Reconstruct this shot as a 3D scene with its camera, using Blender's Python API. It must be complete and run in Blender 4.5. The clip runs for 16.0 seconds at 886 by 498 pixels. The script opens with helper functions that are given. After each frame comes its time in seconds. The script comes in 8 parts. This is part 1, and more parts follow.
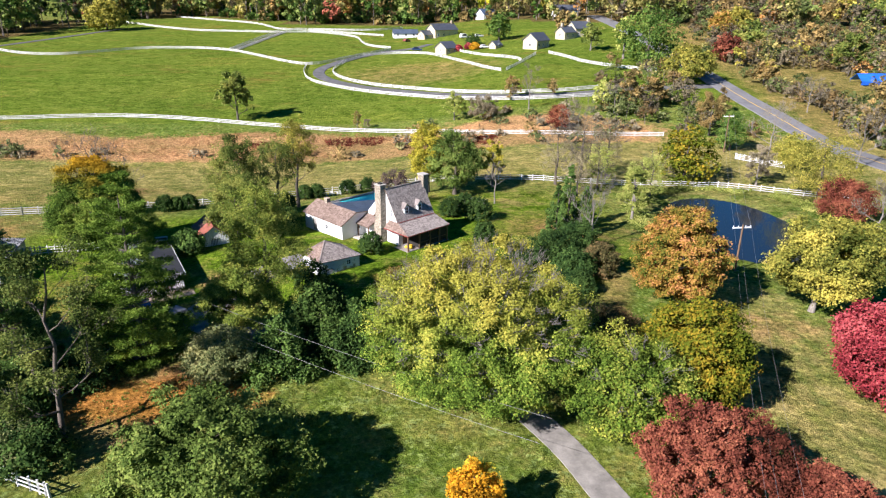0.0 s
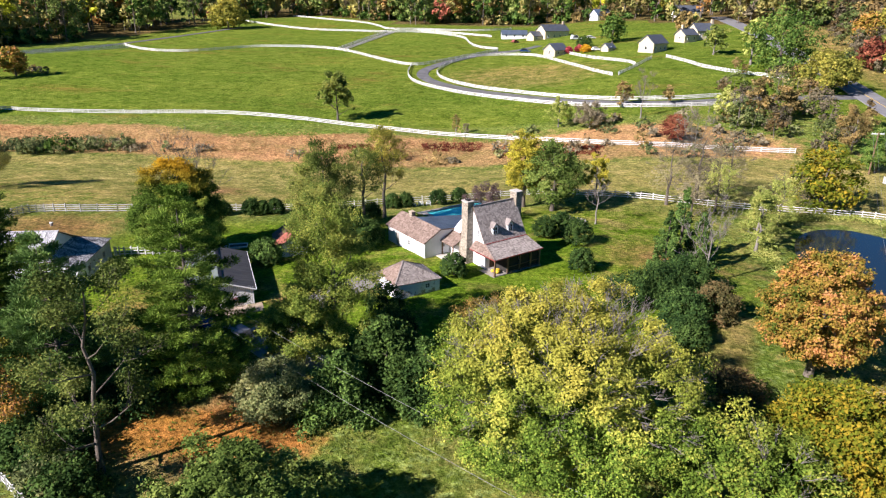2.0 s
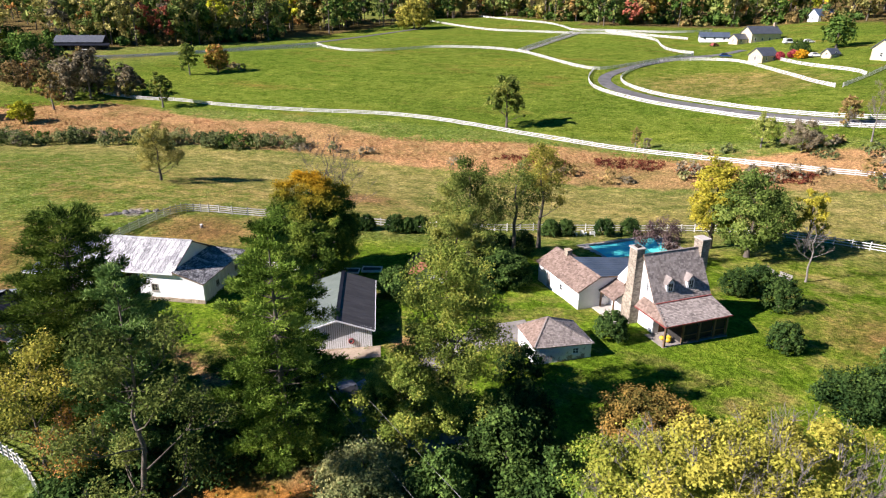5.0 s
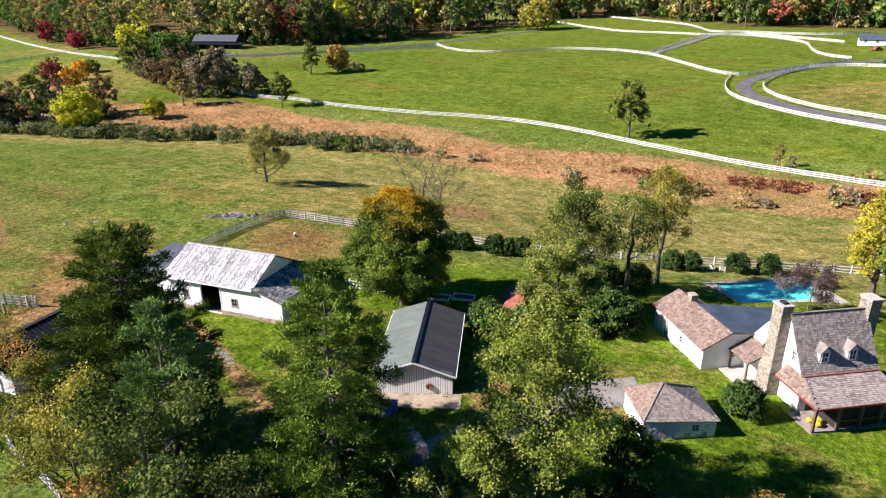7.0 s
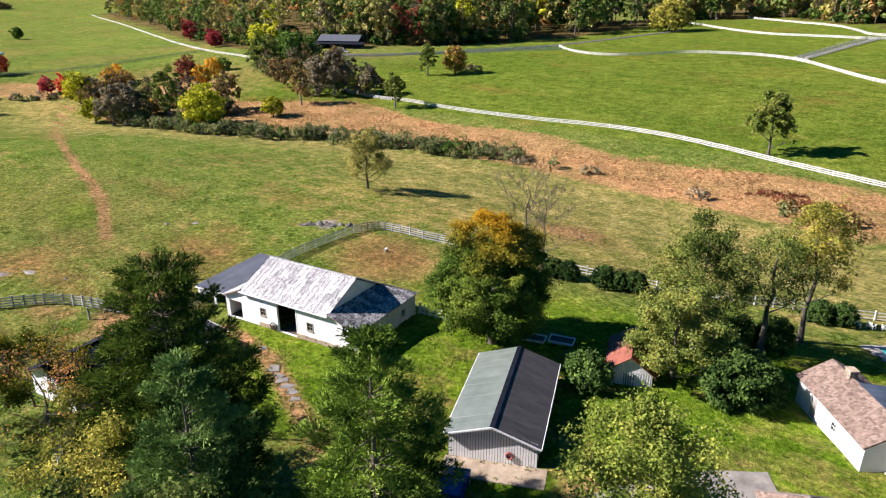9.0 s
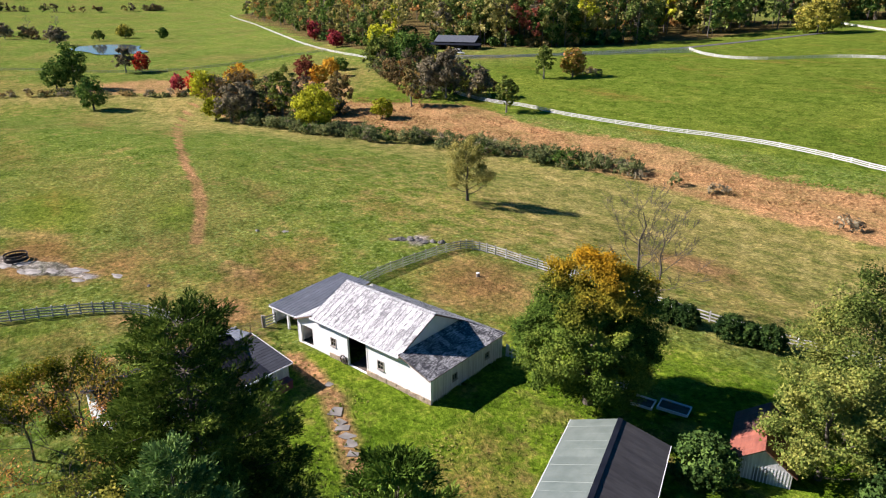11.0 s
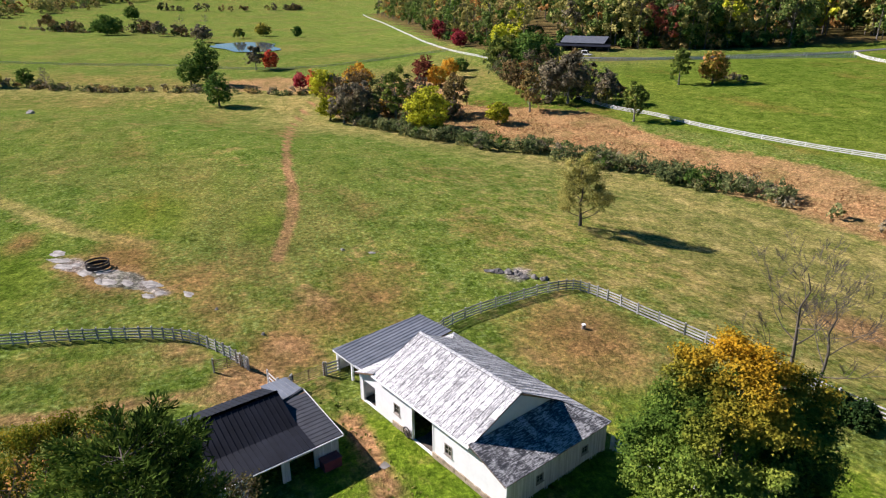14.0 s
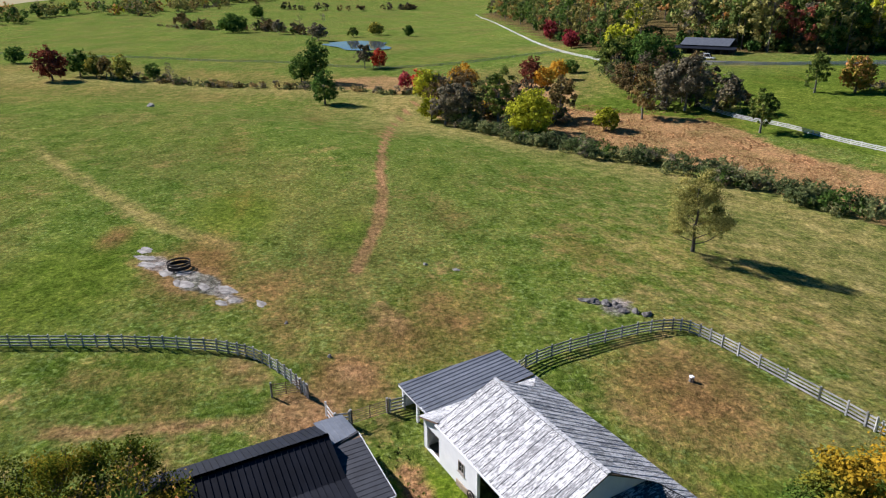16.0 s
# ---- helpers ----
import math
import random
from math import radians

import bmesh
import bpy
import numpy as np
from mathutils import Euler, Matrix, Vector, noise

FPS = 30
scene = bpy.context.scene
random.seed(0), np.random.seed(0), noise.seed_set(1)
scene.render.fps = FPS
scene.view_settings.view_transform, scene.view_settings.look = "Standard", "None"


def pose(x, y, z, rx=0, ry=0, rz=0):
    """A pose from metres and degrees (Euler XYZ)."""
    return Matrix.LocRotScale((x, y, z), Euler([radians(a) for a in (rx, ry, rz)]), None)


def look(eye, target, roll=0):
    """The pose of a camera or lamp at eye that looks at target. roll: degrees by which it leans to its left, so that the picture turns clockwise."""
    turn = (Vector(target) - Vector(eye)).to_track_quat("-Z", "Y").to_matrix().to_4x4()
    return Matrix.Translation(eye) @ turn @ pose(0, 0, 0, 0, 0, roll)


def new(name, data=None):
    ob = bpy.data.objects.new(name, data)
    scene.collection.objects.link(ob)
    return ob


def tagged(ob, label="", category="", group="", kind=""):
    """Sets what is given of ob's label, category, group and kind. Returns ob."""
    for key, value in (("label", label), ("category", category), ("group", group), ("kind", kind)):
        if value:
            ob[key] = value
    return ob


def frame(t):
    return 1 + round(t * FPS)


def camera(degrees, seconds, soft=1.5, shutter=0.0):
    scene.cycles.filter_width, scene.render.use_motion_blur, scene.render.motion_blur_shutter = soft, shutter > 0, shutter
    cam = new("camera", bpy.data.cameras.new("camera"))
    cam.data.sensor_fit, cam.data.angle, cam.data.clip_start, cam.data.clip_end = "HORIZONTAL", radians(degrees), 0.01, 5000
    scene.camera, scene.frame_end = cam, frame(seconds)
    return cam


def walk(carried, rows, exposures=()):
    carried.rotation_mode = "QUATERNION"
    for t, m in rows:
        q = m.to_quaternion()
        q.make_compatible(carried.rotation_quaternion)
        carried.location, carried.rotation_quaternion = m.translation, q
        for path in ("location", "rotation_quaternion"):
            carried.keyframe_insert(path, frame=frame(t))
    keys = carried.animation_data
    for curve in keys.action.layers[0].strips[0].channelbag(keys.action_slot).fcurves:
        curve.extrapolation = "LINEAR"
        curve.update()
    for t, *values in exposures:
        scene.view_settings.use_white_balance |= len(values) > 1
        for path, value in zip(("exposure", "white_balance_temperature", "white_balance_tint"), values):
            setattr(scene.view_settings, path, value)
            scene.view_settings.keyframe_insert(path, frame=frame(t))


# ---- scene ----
cam = camera(68.5, 16.0, soft=1.2)
PATH = [
    (0, (0.00, 0.00, 34.00), (-1.46, 46.70, 16.19), 0.65),
    (0.5, (0.24, 2.12, 33.98), (-3.03, 48.72, 16.16), 0.68),
    (1, (0.43, 4.25, 33.96), (-4.68, 50.68, 16.13), 0.70),
    (1.5, (0.55, 6.40, 33.92), (-6.47, 52.57, 16.06), 0.71),
    (2, (0.58, 8.59, 33.89), (-8.38, 54.42, 16.01), 0.73),
    (2.5, (0.51, 10.85, 33.85), (-10.47, 56.22, 15.95), 0.73),
    (3, (0.35, 13.15, 33.81), (-12.70, 57.96, 15.87), 0.70),
    (3.5, (0.07, 15.47, 33.75), (-15.04, 59.62, 15.80), 0.62),
    (4, (-0.30, 17.78, 33.72), (-17.44, 61.19, 15.76), 0.52),
    (6.5, (-3.56, 28.70, 33.60), (-30.09, 67.08, 15.61), 0.13),
    (7, (-4.46, 30.77, 33.59), (-32.74, 67.87, 15.60), 0.05),
    (7.5, (-5.44, 32.79, 33.59), (-35.41, 68.55, 15.60), -0.02),
    (8, (-6.53, 34.75, 33.59), (-38.10, 69.09, 15.59), -0.06),
    (8.5, (-7.71, 36.64, 33.58), (-40.80, 69.52, 15.59), -0.07),
    (9, (-8.93, 38.47, 33.56), (-43.48, 69.83, 15.58), -0.08),
    (11.5, (-16.53, 47.08, 33.34), (-57.05, 70.27, 15.43), -0.48),
    (12, (-18.17, 48.48, 33.32), (-59.45, 70.29, 15.41), -0.48),
    (12.5, (-19.85, 49.81, 33.28), (-61.81, 70.28, 15.38), -0.50),
    (13, (-21.55, 51.07, 33.22), (-64.09, 70.31, 15.32), -0.53),
    (13.5, (-23.26, 52.27, 33.14), (-66.34, 70.29, 15.26), -0.55),
    (14, (-24.96, 53.39, 33.06), (-68.51, 70.24, 15.18), -0.60),
    (14.5, (-26.65, 54.44, 32.98), (-70.66, 70.03, 15.11), -0.63),
    (15, (-28.34, 55.39, 32.89), (-72.89, 69.39, 15.03), -0.63),
    (15.5, (-30.01, 56.25, 32.78), (-75.20, 68.06, 14.94), -0.58),
    (16, (-31.68, 57.06, 32.65), (-77.42, 66.61, 14.84), -0.54),
]
walk(cam, [(t, look(eye, target, roll)) for t, eye, target, roll in PATH], exposures=[(0, 1.22, 6400, 17), (3, 1.22, 6700, 19), (9, 1.23, 6750, 18), (11.5, 1.1, 6700, 18), (13, 1.08, 6700, 18), (14.5, 0.97, 6500, 16), (16, 0.74, 6250, 14)])

# ---- sky and sun ----
SUN_AZ, SUN_EL = 43.0, 33.5  # the way the shadows fall (degrees from +x), and the sun's height
world = bpy.data.worlds.new("sky")
scene.world = world
world.use_nodes = True
wn = world.node_tree.nodes
sky = wn.new("ShaderNodeTexSky")
sky.sky_type, sky.sun_disc = "NISHITA", False
sky.sun_elevation, sky.sun_rotation = radians(SUN_EL), radians(270 - SUN_AZ)
sky.ozone_density, sky.dust_density = 7.0, 0.3
deep = wn.new("ShaderNodeHueSaturation")
deep.inputs["Saturation"].default_value = 1.5
world.node_tree.links.new(sky.outputs[0], deep.inputs["Color"])
world.node_tree.links.new(deep.outputs[0], wn["Background"].inputs[0])
wn["Background"].inputs[1].default_value = 0.036
sun = new("sun", bpy.data.lights.new("sun", "SUN"))
sun.data.energy, sun.data.angle, sun.data.color = 5.0, radians(0.5), (1.0, 0.945, 0.9)
sun_way = Vector((math.cos(radians(SUN_AZ)) * math.cos(radians(SUN_EL)), math.sin(radians(SUN_AZ)) * math.cos(radians(SUN_EL)), -math.sin(radians(SUN_EL))))
sun.matrix_world = look((0, 0, 100), Vector((0, 0, 100)) + sun_way)


# ---- materials ----
def material(name):
    m = bpy.data.materials.new(name)
    m.use_nodes = True
    nt = m.node_tree
    return m, nt, nt.nodes, nt.links, nt.nodes["Principled BSDF"]


def coords(nt, kind="Object"):
    return nt.nodes.new("ShaderNodeTexCoord").outputs[kind]


def noise_tex(nt, vec, scale, detail=4.0, rough=0.6, stretch=None):
    if stretch:
        mp = nt.nodes.new("ShaderNodeMapping")
        mp.inputs["Scale"].default_value = stretch
        nt.links.new(vec, mp.inputs[0])
        vec = mp.outputs[0]
    n = nt.nodes.new("ShaderNodeTexNoise")
    n.inputs["Scale"].default_value, n.inputs["Detail"].default_value, n.inputs["Roughness"].default_value = scale, detail, rough
    nt.links.new(vec, n.inputs["Vector"])
    return n.outputs["Fac"]


def ramp(nt, fac, stops):
    r = nt.nodes.new("ShaderNodeValToRGB")
    el = r.color_ramp.elements
    while len(el) < len(stops):
        el.new(0.5)
    for e, (pos, col) in zip(el, stops):
        e.position, e.color = pos, (*col, 1) if len(col) == 3 else col
    nt.links.new(fac, r.inputs[0])
    return r.outputs[0]


def mix(nt, fac, a, b, blend="MIX"):
    m = nt.nodes.new("ShaderNodeMix")
    m.data_type, m.blend_type = "RGBA", blend
    for socket, v in ((m.inputs[0], fac), (m.inputs[6], a), (m.inputs[7], b)):
        if hasattr(v, "is_linked"):
            nt.links.new(v, socket)
        elif isinstance(v, tuple):
            socket.default_value = (*v, 1)
        else:
            socket.default_value = v
    return m.outputs[2]


def maths(nt, op, a, b=0.0):
    m = nt.nodes.new("ShaderNodeMath")
    m.operation = op
    for socket, v in zip(m.inputs, (a, b)):
        if hasattr(v, "is_linked"):
            nt.links.new(v, socket)
        else:
            socket.default_value = v
    return m.outputs[0]


def relief(nt, bsdf, height, strength, distance=0.02):
    b = nt.nodes.new("ShaderNodeBump")
    b.inputs["Strength"].default_value, b.inputs["Distance"].default_value = strength, distance
    nt.links.new(height, b.inputs["Height"])
    nt.links.new(b.outputs[0], bsdf.inputs["Normal"])


def plain(name, dark, light, scale=3.0, rough=0.8, metal=0.0, stretch=None, bump=0.3, var=0.12, grain=0.5):
    """A surface that wanders between two colours, with a finer grain, wear and a tone of its own for each object."""
    m, nt, nodes, links, bsdf = material(name)
    vec = coords(nt)
    big = noise_tex(nt, vec, scale, 5, 0.65, stretch)
    fine = noise_tex(nt, vec, scale * 9, 3, 0.6, stretch)
    col = mix(nt, ramp(nt, big, [(0.32, (0, 0, 0)), (0.68, (1, 1, 1))]), dark, light)
    col = mix(nt, maths(nt, "MULTIPLY", fine, grain), col, dark)
    info = nodes.new("ShaderNodeObjectInfo")
    tone = maths(nt, "ADD", maths(nt, "MULTIPLY", info.outputs["Random"], 2 * var), 1 - var)
    hsv = nodes.new("ShaderNodeHueSaturation")
    links.new(tone, hsv.inputs["Value"])
    links.new(col, hsv.inputs["Color"])
    links.new(hsv.outputs[0], bsdf.inputs["Base Color"])
    bsdf.inputs["Roughness"].default_value, bsdf.inputs["Metallic"].default_value = rough, metal
    relief(nt, bsdf, fine, bump)
    return m


def leaves(name, low, mid, high, patch=0.22, through_light=0.26, top=None, top_z=(0.0, 1.0)):
    """Leaves of a crown: three tones by leaf and by patch; top: the colour that the upper crown has turned to."""
    m, nt, nodes, links, bsdf = material(name)
    geo = nodes.new("ShaderNodeNewGeometry")
    vec = coords(nt)
    info = nodes.new("ShaderNodeObjectInfo")
    shift = nodes.new("ShaderNodeVectorMath")
    shift.operation = "ADD"
    links.new(vec, shift.inputs[0])
    links.new(maths(nt, "MULTIPLY", info.outputs["Random"], 90.0), shift.inputs[1])
    wide = noise_tex(nt, shift.outputs[0], patch, 3, 0.6)
    f = maths(nt, "ADD", maths(nt, "MULTIPLY", geo.outputs["Random Per Island"], 0.45), maths(nt, "SUBTRACT", maths(nt, "MULTIPLY", wide, 1.9), 0.68))
    low, mid, high = (tuple(min(0.75, c * k) for c in q) for q, k in ((low, 1.05), (mid, 1.6), (high, 1.9)))
    low, mid, high = ((q[0] * 0.9, q[1], q[2]) if q[1] > q[0] else q for q in (low, mid, high))
    col = ramp(nt, f, [(0.1, low), (0.5, mid), (0.92, high)])
    if top:
        sep = nodes.new("ShaderNodeSeparateXYZ")
        links.new(vec, sep.inputs[0])
        z = maths(nt, "ADD", sep.outputs[2], maths(nt, "MULTIPLY", maths(nt, "SUBTRACT", wide, 0.5), 6.0))
        mr = nodes.new("ShaderNodeMapRange")
        links.new(z, mr.inputs[0])
        mr.inputs[1].default_value, mr.inputs[2].default_value = top_z
        col = mix(nt, mr.outputs[0], col, top)
    hsv = nodes.new("ShaderNodeHueSaturation")
    links.new(maths(nt, "ADD", maths(nt, "MULTIPLY", info.outputs["Random"], 0.3), 0.85), hsv.inputs["Value"])
    links.new(col, hsv.inputs["Color"])
    nodes.remove(bsdf)
    dif, tra, add = nodes.new("ShaderNodeBsdfDiffuse"), nodes.new("ShaderNodeBsdfTranslucent"), nodes.new("ShaderNodeMixShader")
    links.new(hsv.outputs[0], dif.inputs[0])
    links.new(hsv.outputs[0], tra.inputs[0])
    add.inputs[0].default_value = through_light
    links.new(dif.outputs[0], add.inputs[1])
    links.new(tra.outputs[0], add.inputs[2])
    links.new(add.outputs[0], nodes["Material Output"].inputs[0])
    return m


BARK = plain("bark", (0.06, 0.05, 0.04), (0.2, 0.17, 0.14), 2.0, 0.95, stretch=(3, 3, 0.6), bump=0.8)
PALE_BARK = plain("pale_bark", (0.12, 0.105, 0.09), (0.33, 0.305, 0.275), 2.0, 0.95, stretch=(3, 3, 0.6), bump=0.6)
WHITE_PAINT = plain("white_paint", (0.76, 0.785, 0.81), (0.87, 0.89, 0.91), 1.2, 0.6, var=0.04, grain=0.15)
LIMEWASH = plain("limewash", (0.7, 0.72, 0.745), (0.83, 0.85, 0.87), 0.7, 0.85, bump=0.5, var=0.04, grain=0.15)
WEATHERED = plain("weathered_board", (0.17, 0.16, 0.15), (0.42, 0.41, 0.39), 1.3, 0.9, stretch=(1, 1, 0.2))
BATTEN_WHITE = plain("worn_white_board", (0.42, 0.43, 0.44), (0.79, 0.805, 0.82), 1.1, 0.8, stretch=(4, 4, 0.25))
STONE = plain("fieldstone", (0.26, 0.2, 0.14), (0.56, 0.47, 0.36), 2.4, 0.95, bump=0.9, var=0.2)
SHINGLE = plain("cedar_shingle", (0.135, 0.12, 0.112), (0.29, 0.257, 0.242), 1.4, 0.9, bump=0.6)
def worn_sheet(name, bare, paint, cut):
    """Old painted sheet metal: paint that has worn off in streaks down the slope, more on some sheets than on others."""
    m, nt, nodes, links, bsdf = material(name)
    vec = coords(nt)
    info = nodes.new("ShaderNodeObjectInfo")
    streak = noise_tex(nt, vec, 3.0, 6, 0.75, (5.0, 0.7, 0.7))
    speck = noise_tex(nt, vec, 9.0, 4, 0.7, (1.5, 0.8, 0.8))
    f = maths(nt, "ADD", maths(nt, "ADD", maths(nt, "MULTIPLY", streak, 0.75), maths(nt, "MULTIPLY", speck, 0.3)), maths(nt, "MULTIPLY", info.outputs["Random"], 0.07))
    col = mix(nt, ramp(nt, f, [(cut, (0, 0, 0)), (cut + 0.07, (1, 1, 1))]), bare, paint)
    col = mix(nt, maths(nt, "MULTIPLY", speck, 0.3), col, bare)
    links.new(col, bsdf.inputs["Base Color"])
    bsdf.inputs["Roughness"].default_value = 0.6
    relief(nt, bsdf, speck, 0.25)
    return m


WORN_ROOF = worn_sheet("worn_white_roof", (0.13, 0.135, 0.145), (0.7, 0.71, 0.72), 0.525)
GREY_METAL = plain("grey_roof_metal", (0.115, 0.13, 0.155), (0.21, 0.23, 0.265), 0.6, 0.42, metal=0.2, var=0.07)
BLACK_METAL = plain("black_roof_metal", (0.005, 0.007, 0.013), (0.015, 0.019, 0.031), 0.6, 0.6, metal=0.0, var=0.1)
BLACK_METAL.node_tree.nodes["Principled BSDF"].inputs["Specular IOR Level"].default_value = 0.15
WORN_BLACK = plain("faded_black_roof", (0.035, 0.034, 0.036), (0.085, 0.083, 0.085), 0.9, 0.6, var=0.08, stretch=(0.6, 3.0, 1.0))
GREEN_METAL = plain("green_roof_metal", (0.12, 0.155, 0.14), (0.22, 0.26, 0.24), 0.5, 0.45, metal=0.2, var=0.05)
# Blue of the reflected sky is put into this roof's base colour
DARK_ROOF = plain("dark_roof", (0.045, 0.062, 0.09), (0.1, 0.13, 0.175), 0.5, 0.4, var=0.05)
DARK_ROOF.node_tree.nodes["Principled BSDF"].inputs["Specular IOR Level"].default_value = 0.3
SLATE = plain("slate_roof", (0.045, 0.055, 0.075), (0.1, 0.115, 0.14), 1.0, 0.6)
NAVY_ROOF = plain("faded_navy_roof", (0.014, 0.018, 0.028), (0.038, 0.044, 0.058), 0.8, 0.65)
RED_METAL = plain("rusty_red_roof", (0.16, 0.045, 0.03), (0.36, 0.12, 0.075), 1.2, 0.7, stretch=(3, 0.5, 1))
BROWN_METAL = plain("dark_rusty_roof", (0.05, 0.022, 0.018), (0.14, 0.06, 0.045), 1.2, 0.7, stretch=(3, 0.5, 1))
RED_PAINT = plain("red_trim", (0.2, 0.04, 0.035), (0.33, 0.07, 0.06), 3, 0.6)
WOOD = plain("brown_wood", (0.1, 0.06, 0.035), (0.24, 0.15, 0.09), 2, 0.8, stretch=(4, 4, 0.4))
DECK = plain("grey_deck", (0.22, 0.2, 0.18), (0.4, 0.37, 0.33), 2, 0.85)
DARK = plain("dark_inside", (0.012, 0.011, 0.01), (0.03, 0.028, 0.025), 2, 0.9)
EARTH_FLOOR = plain("earth_floor", (0.06, 0.05, 0.04), (0.14, 0.11, 0.09), 2, 0.95)
YELLOW_WALL = plain("cream_wall", (0.5, 0.43, 0.28), (0.66, 0.58, 0.4), 1, 0.8)
GRAVEL = plain("gravel", (0.12, 0.115, 0.105), (0.3, 0.285, 0.26), 0.7, 0.95, bump=0.6)
ASPHALT = plain("asphalt", (0.06, 0.062, 0.066), (0.15, 0.15, 0.155), 0.35, 0.9, bump=0.3)
ROAD_GREY = plain("sun_bleached_asphalt", (0.11, 0.113, 0.12), (0.21, 0.213, 0.222), 0.3, 0.85, bump=0.3)
ROCK = plain("pale_rock", (0.1, 0.09, 0.08), (0.5, 0.48, 0.44), 0.9, 0.9, bump=0.9)
GREY_ROCK = plain("grey_rock", (0.06, 0.055, 0.05), (0.26, 0.25, 0.24), 1.4, 0.9, bump=0.9)
LEAFY_CONCRETE = plain("leaf_strewn_concrete", (0.2, 0.15, 0.1), (0.46, 0.39, 0.3), 1.3, 0.9)
CONCRETE = plain("concrete", (0.32, 0.3, 0.27), (0.55, 0.52, 0.47), 0.8, 0.9)
STEEL = plain("brown_gate_steel", (0.11, 0.06, 0.045), (0.26, 0.17, 0.13), 2, 0.6, metal=0.3)
RUST_RING = plain("rusty_feeder", (0.015, 0.012, 0.011), (0.05, 0.035, 0.03), 2, 0.8)
WIRE = plain("grey_wire", (0.12, 0.12, 0.12), (0.26, 0.26, 0.26), 2, 0.5)
YELLOW = plain("yellow_paint", (0.6, 0.38, 0.02), (0.75, 0.5, 0.04), 2, 0.5)
MAROON = plain("maroon_plastic", (0.16, 0.03, 0.05), (0.26, 0.06, 0.08), 2, 0.45)
BLUE_PAINT = plain("blue_car_paint", (0.015, 0.05, 0.16), (0.03, 0.09, 0.26), 1, 0.25, metal=0.3)
GREY_PAINT = plain("grey_car_paint", (0.1, 0.11, 0.13), (0.2, 0.21, 0.23), 1, 0.3, metal=0.4)
TARP = plain("blue_tarp", (0.01, 0.1, 0.5), (0.02, 0.17, 0.75), 0.5, 0.5)


def glassy(name, colour, rough):
    m, nt, nodes, links, bsdf = material(name)
    bsdf.inputs["Base Color"].default_value = (*colour, 1)
    bsdf.inputs["Roughness"].default_value = rough
    relief(nt, bsdf, noise_tex(nt, coords(nt), 1.6, 3), 0.12, 0.03)
    return m


PANE = glassy("window_glass", (0.02, 0.025, 0.03), 0.08)
POND = glassy("pond_water", (0.012, 0.02, 0.03), 0.1)
FAR_WATER = glassy("far_pond_water", (0.1, 0.12, 0.15), 0.05)
FAR_WATER.node_tree.nodes["Bump"].inputs["Strength"].default_value = 0.01
POOL = glassy("pool_water", (0.09, 0.76, 0.72), 0.1)
POOL.node_tree.nodes["Principled BSDF"].inputs["Specular IOR Level"].default_value = 0.25

OAK_LEAF = leaves("green_leaf", (0.026, 0.052, 0.013), (0.065, 0.112, 0.023), (0.14, 0.17, 0.036))
BIG_LEAF = leaves("yellow_green_leaf", (0.036, 0.064, 0.011), (0.108, 0.155, 0.022), (0.235, 0.235, 0.042), 0.26, 0.16, top=(0.44, 0.355, 0.065), top_z=(7.0, 16.5))
WILLOW_LEAF = leaves("light_green_leaf", (0.044, 0.07, 0.016), (0.1, 0.137, 0.03), (0.185, 0.205, 0.05))
POND_LEAF = leaves("pond_tree_leaf", (0.075, 0.092, 0.018), (0.175, 0.175, 0.034), (0.31, 0.265, 0.055))
SPARSE_LEAF = leaves("olive_leaf", (0.045, 0.07, 0.016), (0.11, 0.135, 0.03), (0.2, 0.2, 0.05))
YELLOW_LEAF = leaves("yellow_leaf", (0.105, 0.11, 0.014), (0.235, 0.215, 0.027), (0.38, 0.32, 0.045))
BROWN_OLIVE = leaves("brown_olive_leaf", (0.1, 0.104, 0.03), (0.21, 0.2, 0.058), (0.34, 0.29, 0.095))
GOLD_LEAF = leaves("gold_leaf", (0.2, 0.11, 0.01), (0.45, 0.22, 0.015), (0.6, 0.33, 0.03))
LOCUST_LEAF = leaves("locust_leaf", (0.055, 0.078, 0.015), (0.13, 0.16, 0.03), (0.24, 0.24, 0.05), 0.3)
DARK_PINE = leaves("dark_pine_needle", (0.02, 0.038, 0.008), (0.06, 0.092, 0.016), (0.14, 0.165, 0.03), 0.25, 0.14)
YELLOW_GREEN = leaves("yellowing_leaf", (0.09, 0.1, 0.02), (0.2, 0.19, 0.035), (0.34, 0.28, 0.06))
DULL_OLIVE = leaves("dull_olive_leaf", (0.03, 0.043, 0.011), (0.068, 0.085, 0.021), (0.125, 0.13, 0.034))
OLIVE_LEAF = leaves("mustard_leaf", (0.042, 0.062, 0.008), (0.095, 0.104, 0.011), (0.21, 0.145, 0.016))
ORANGE_LEAF = leaves("orange_leaf", (0.1, 0.13, 0.022), (0.23, 0.155, 0.03), (0.42, 0.175, 0.075), 0.38)
RED_LEAF = leaves("crimson_leaf", (0.085, 0.014, 0.016), (0.215, 0.03, 0.038), (0.33, 0.08, 0.08))
RUST_LEAF = leaves("russet_leaf", (0.06, 0.021, 0.014), (0.128, 0.038, 0.025), (0.21, 0.082, 0.045))
TURN_LEAF = leaves("turning_leaf", (0.034, 0.062, 0.012), (0.075, 0.115, 0.019), (0.14, 0.165, 0.028), top=(0.62, 0.33, 0.02), top_z=(9.5, 14.5))
PINE_LEAF = leaves("pine_needle", (0.024, 0.046, 0.008), (0.084, 0.132, 0.02), (0.2, 0.25, 0.045), 0.4, 0.14)
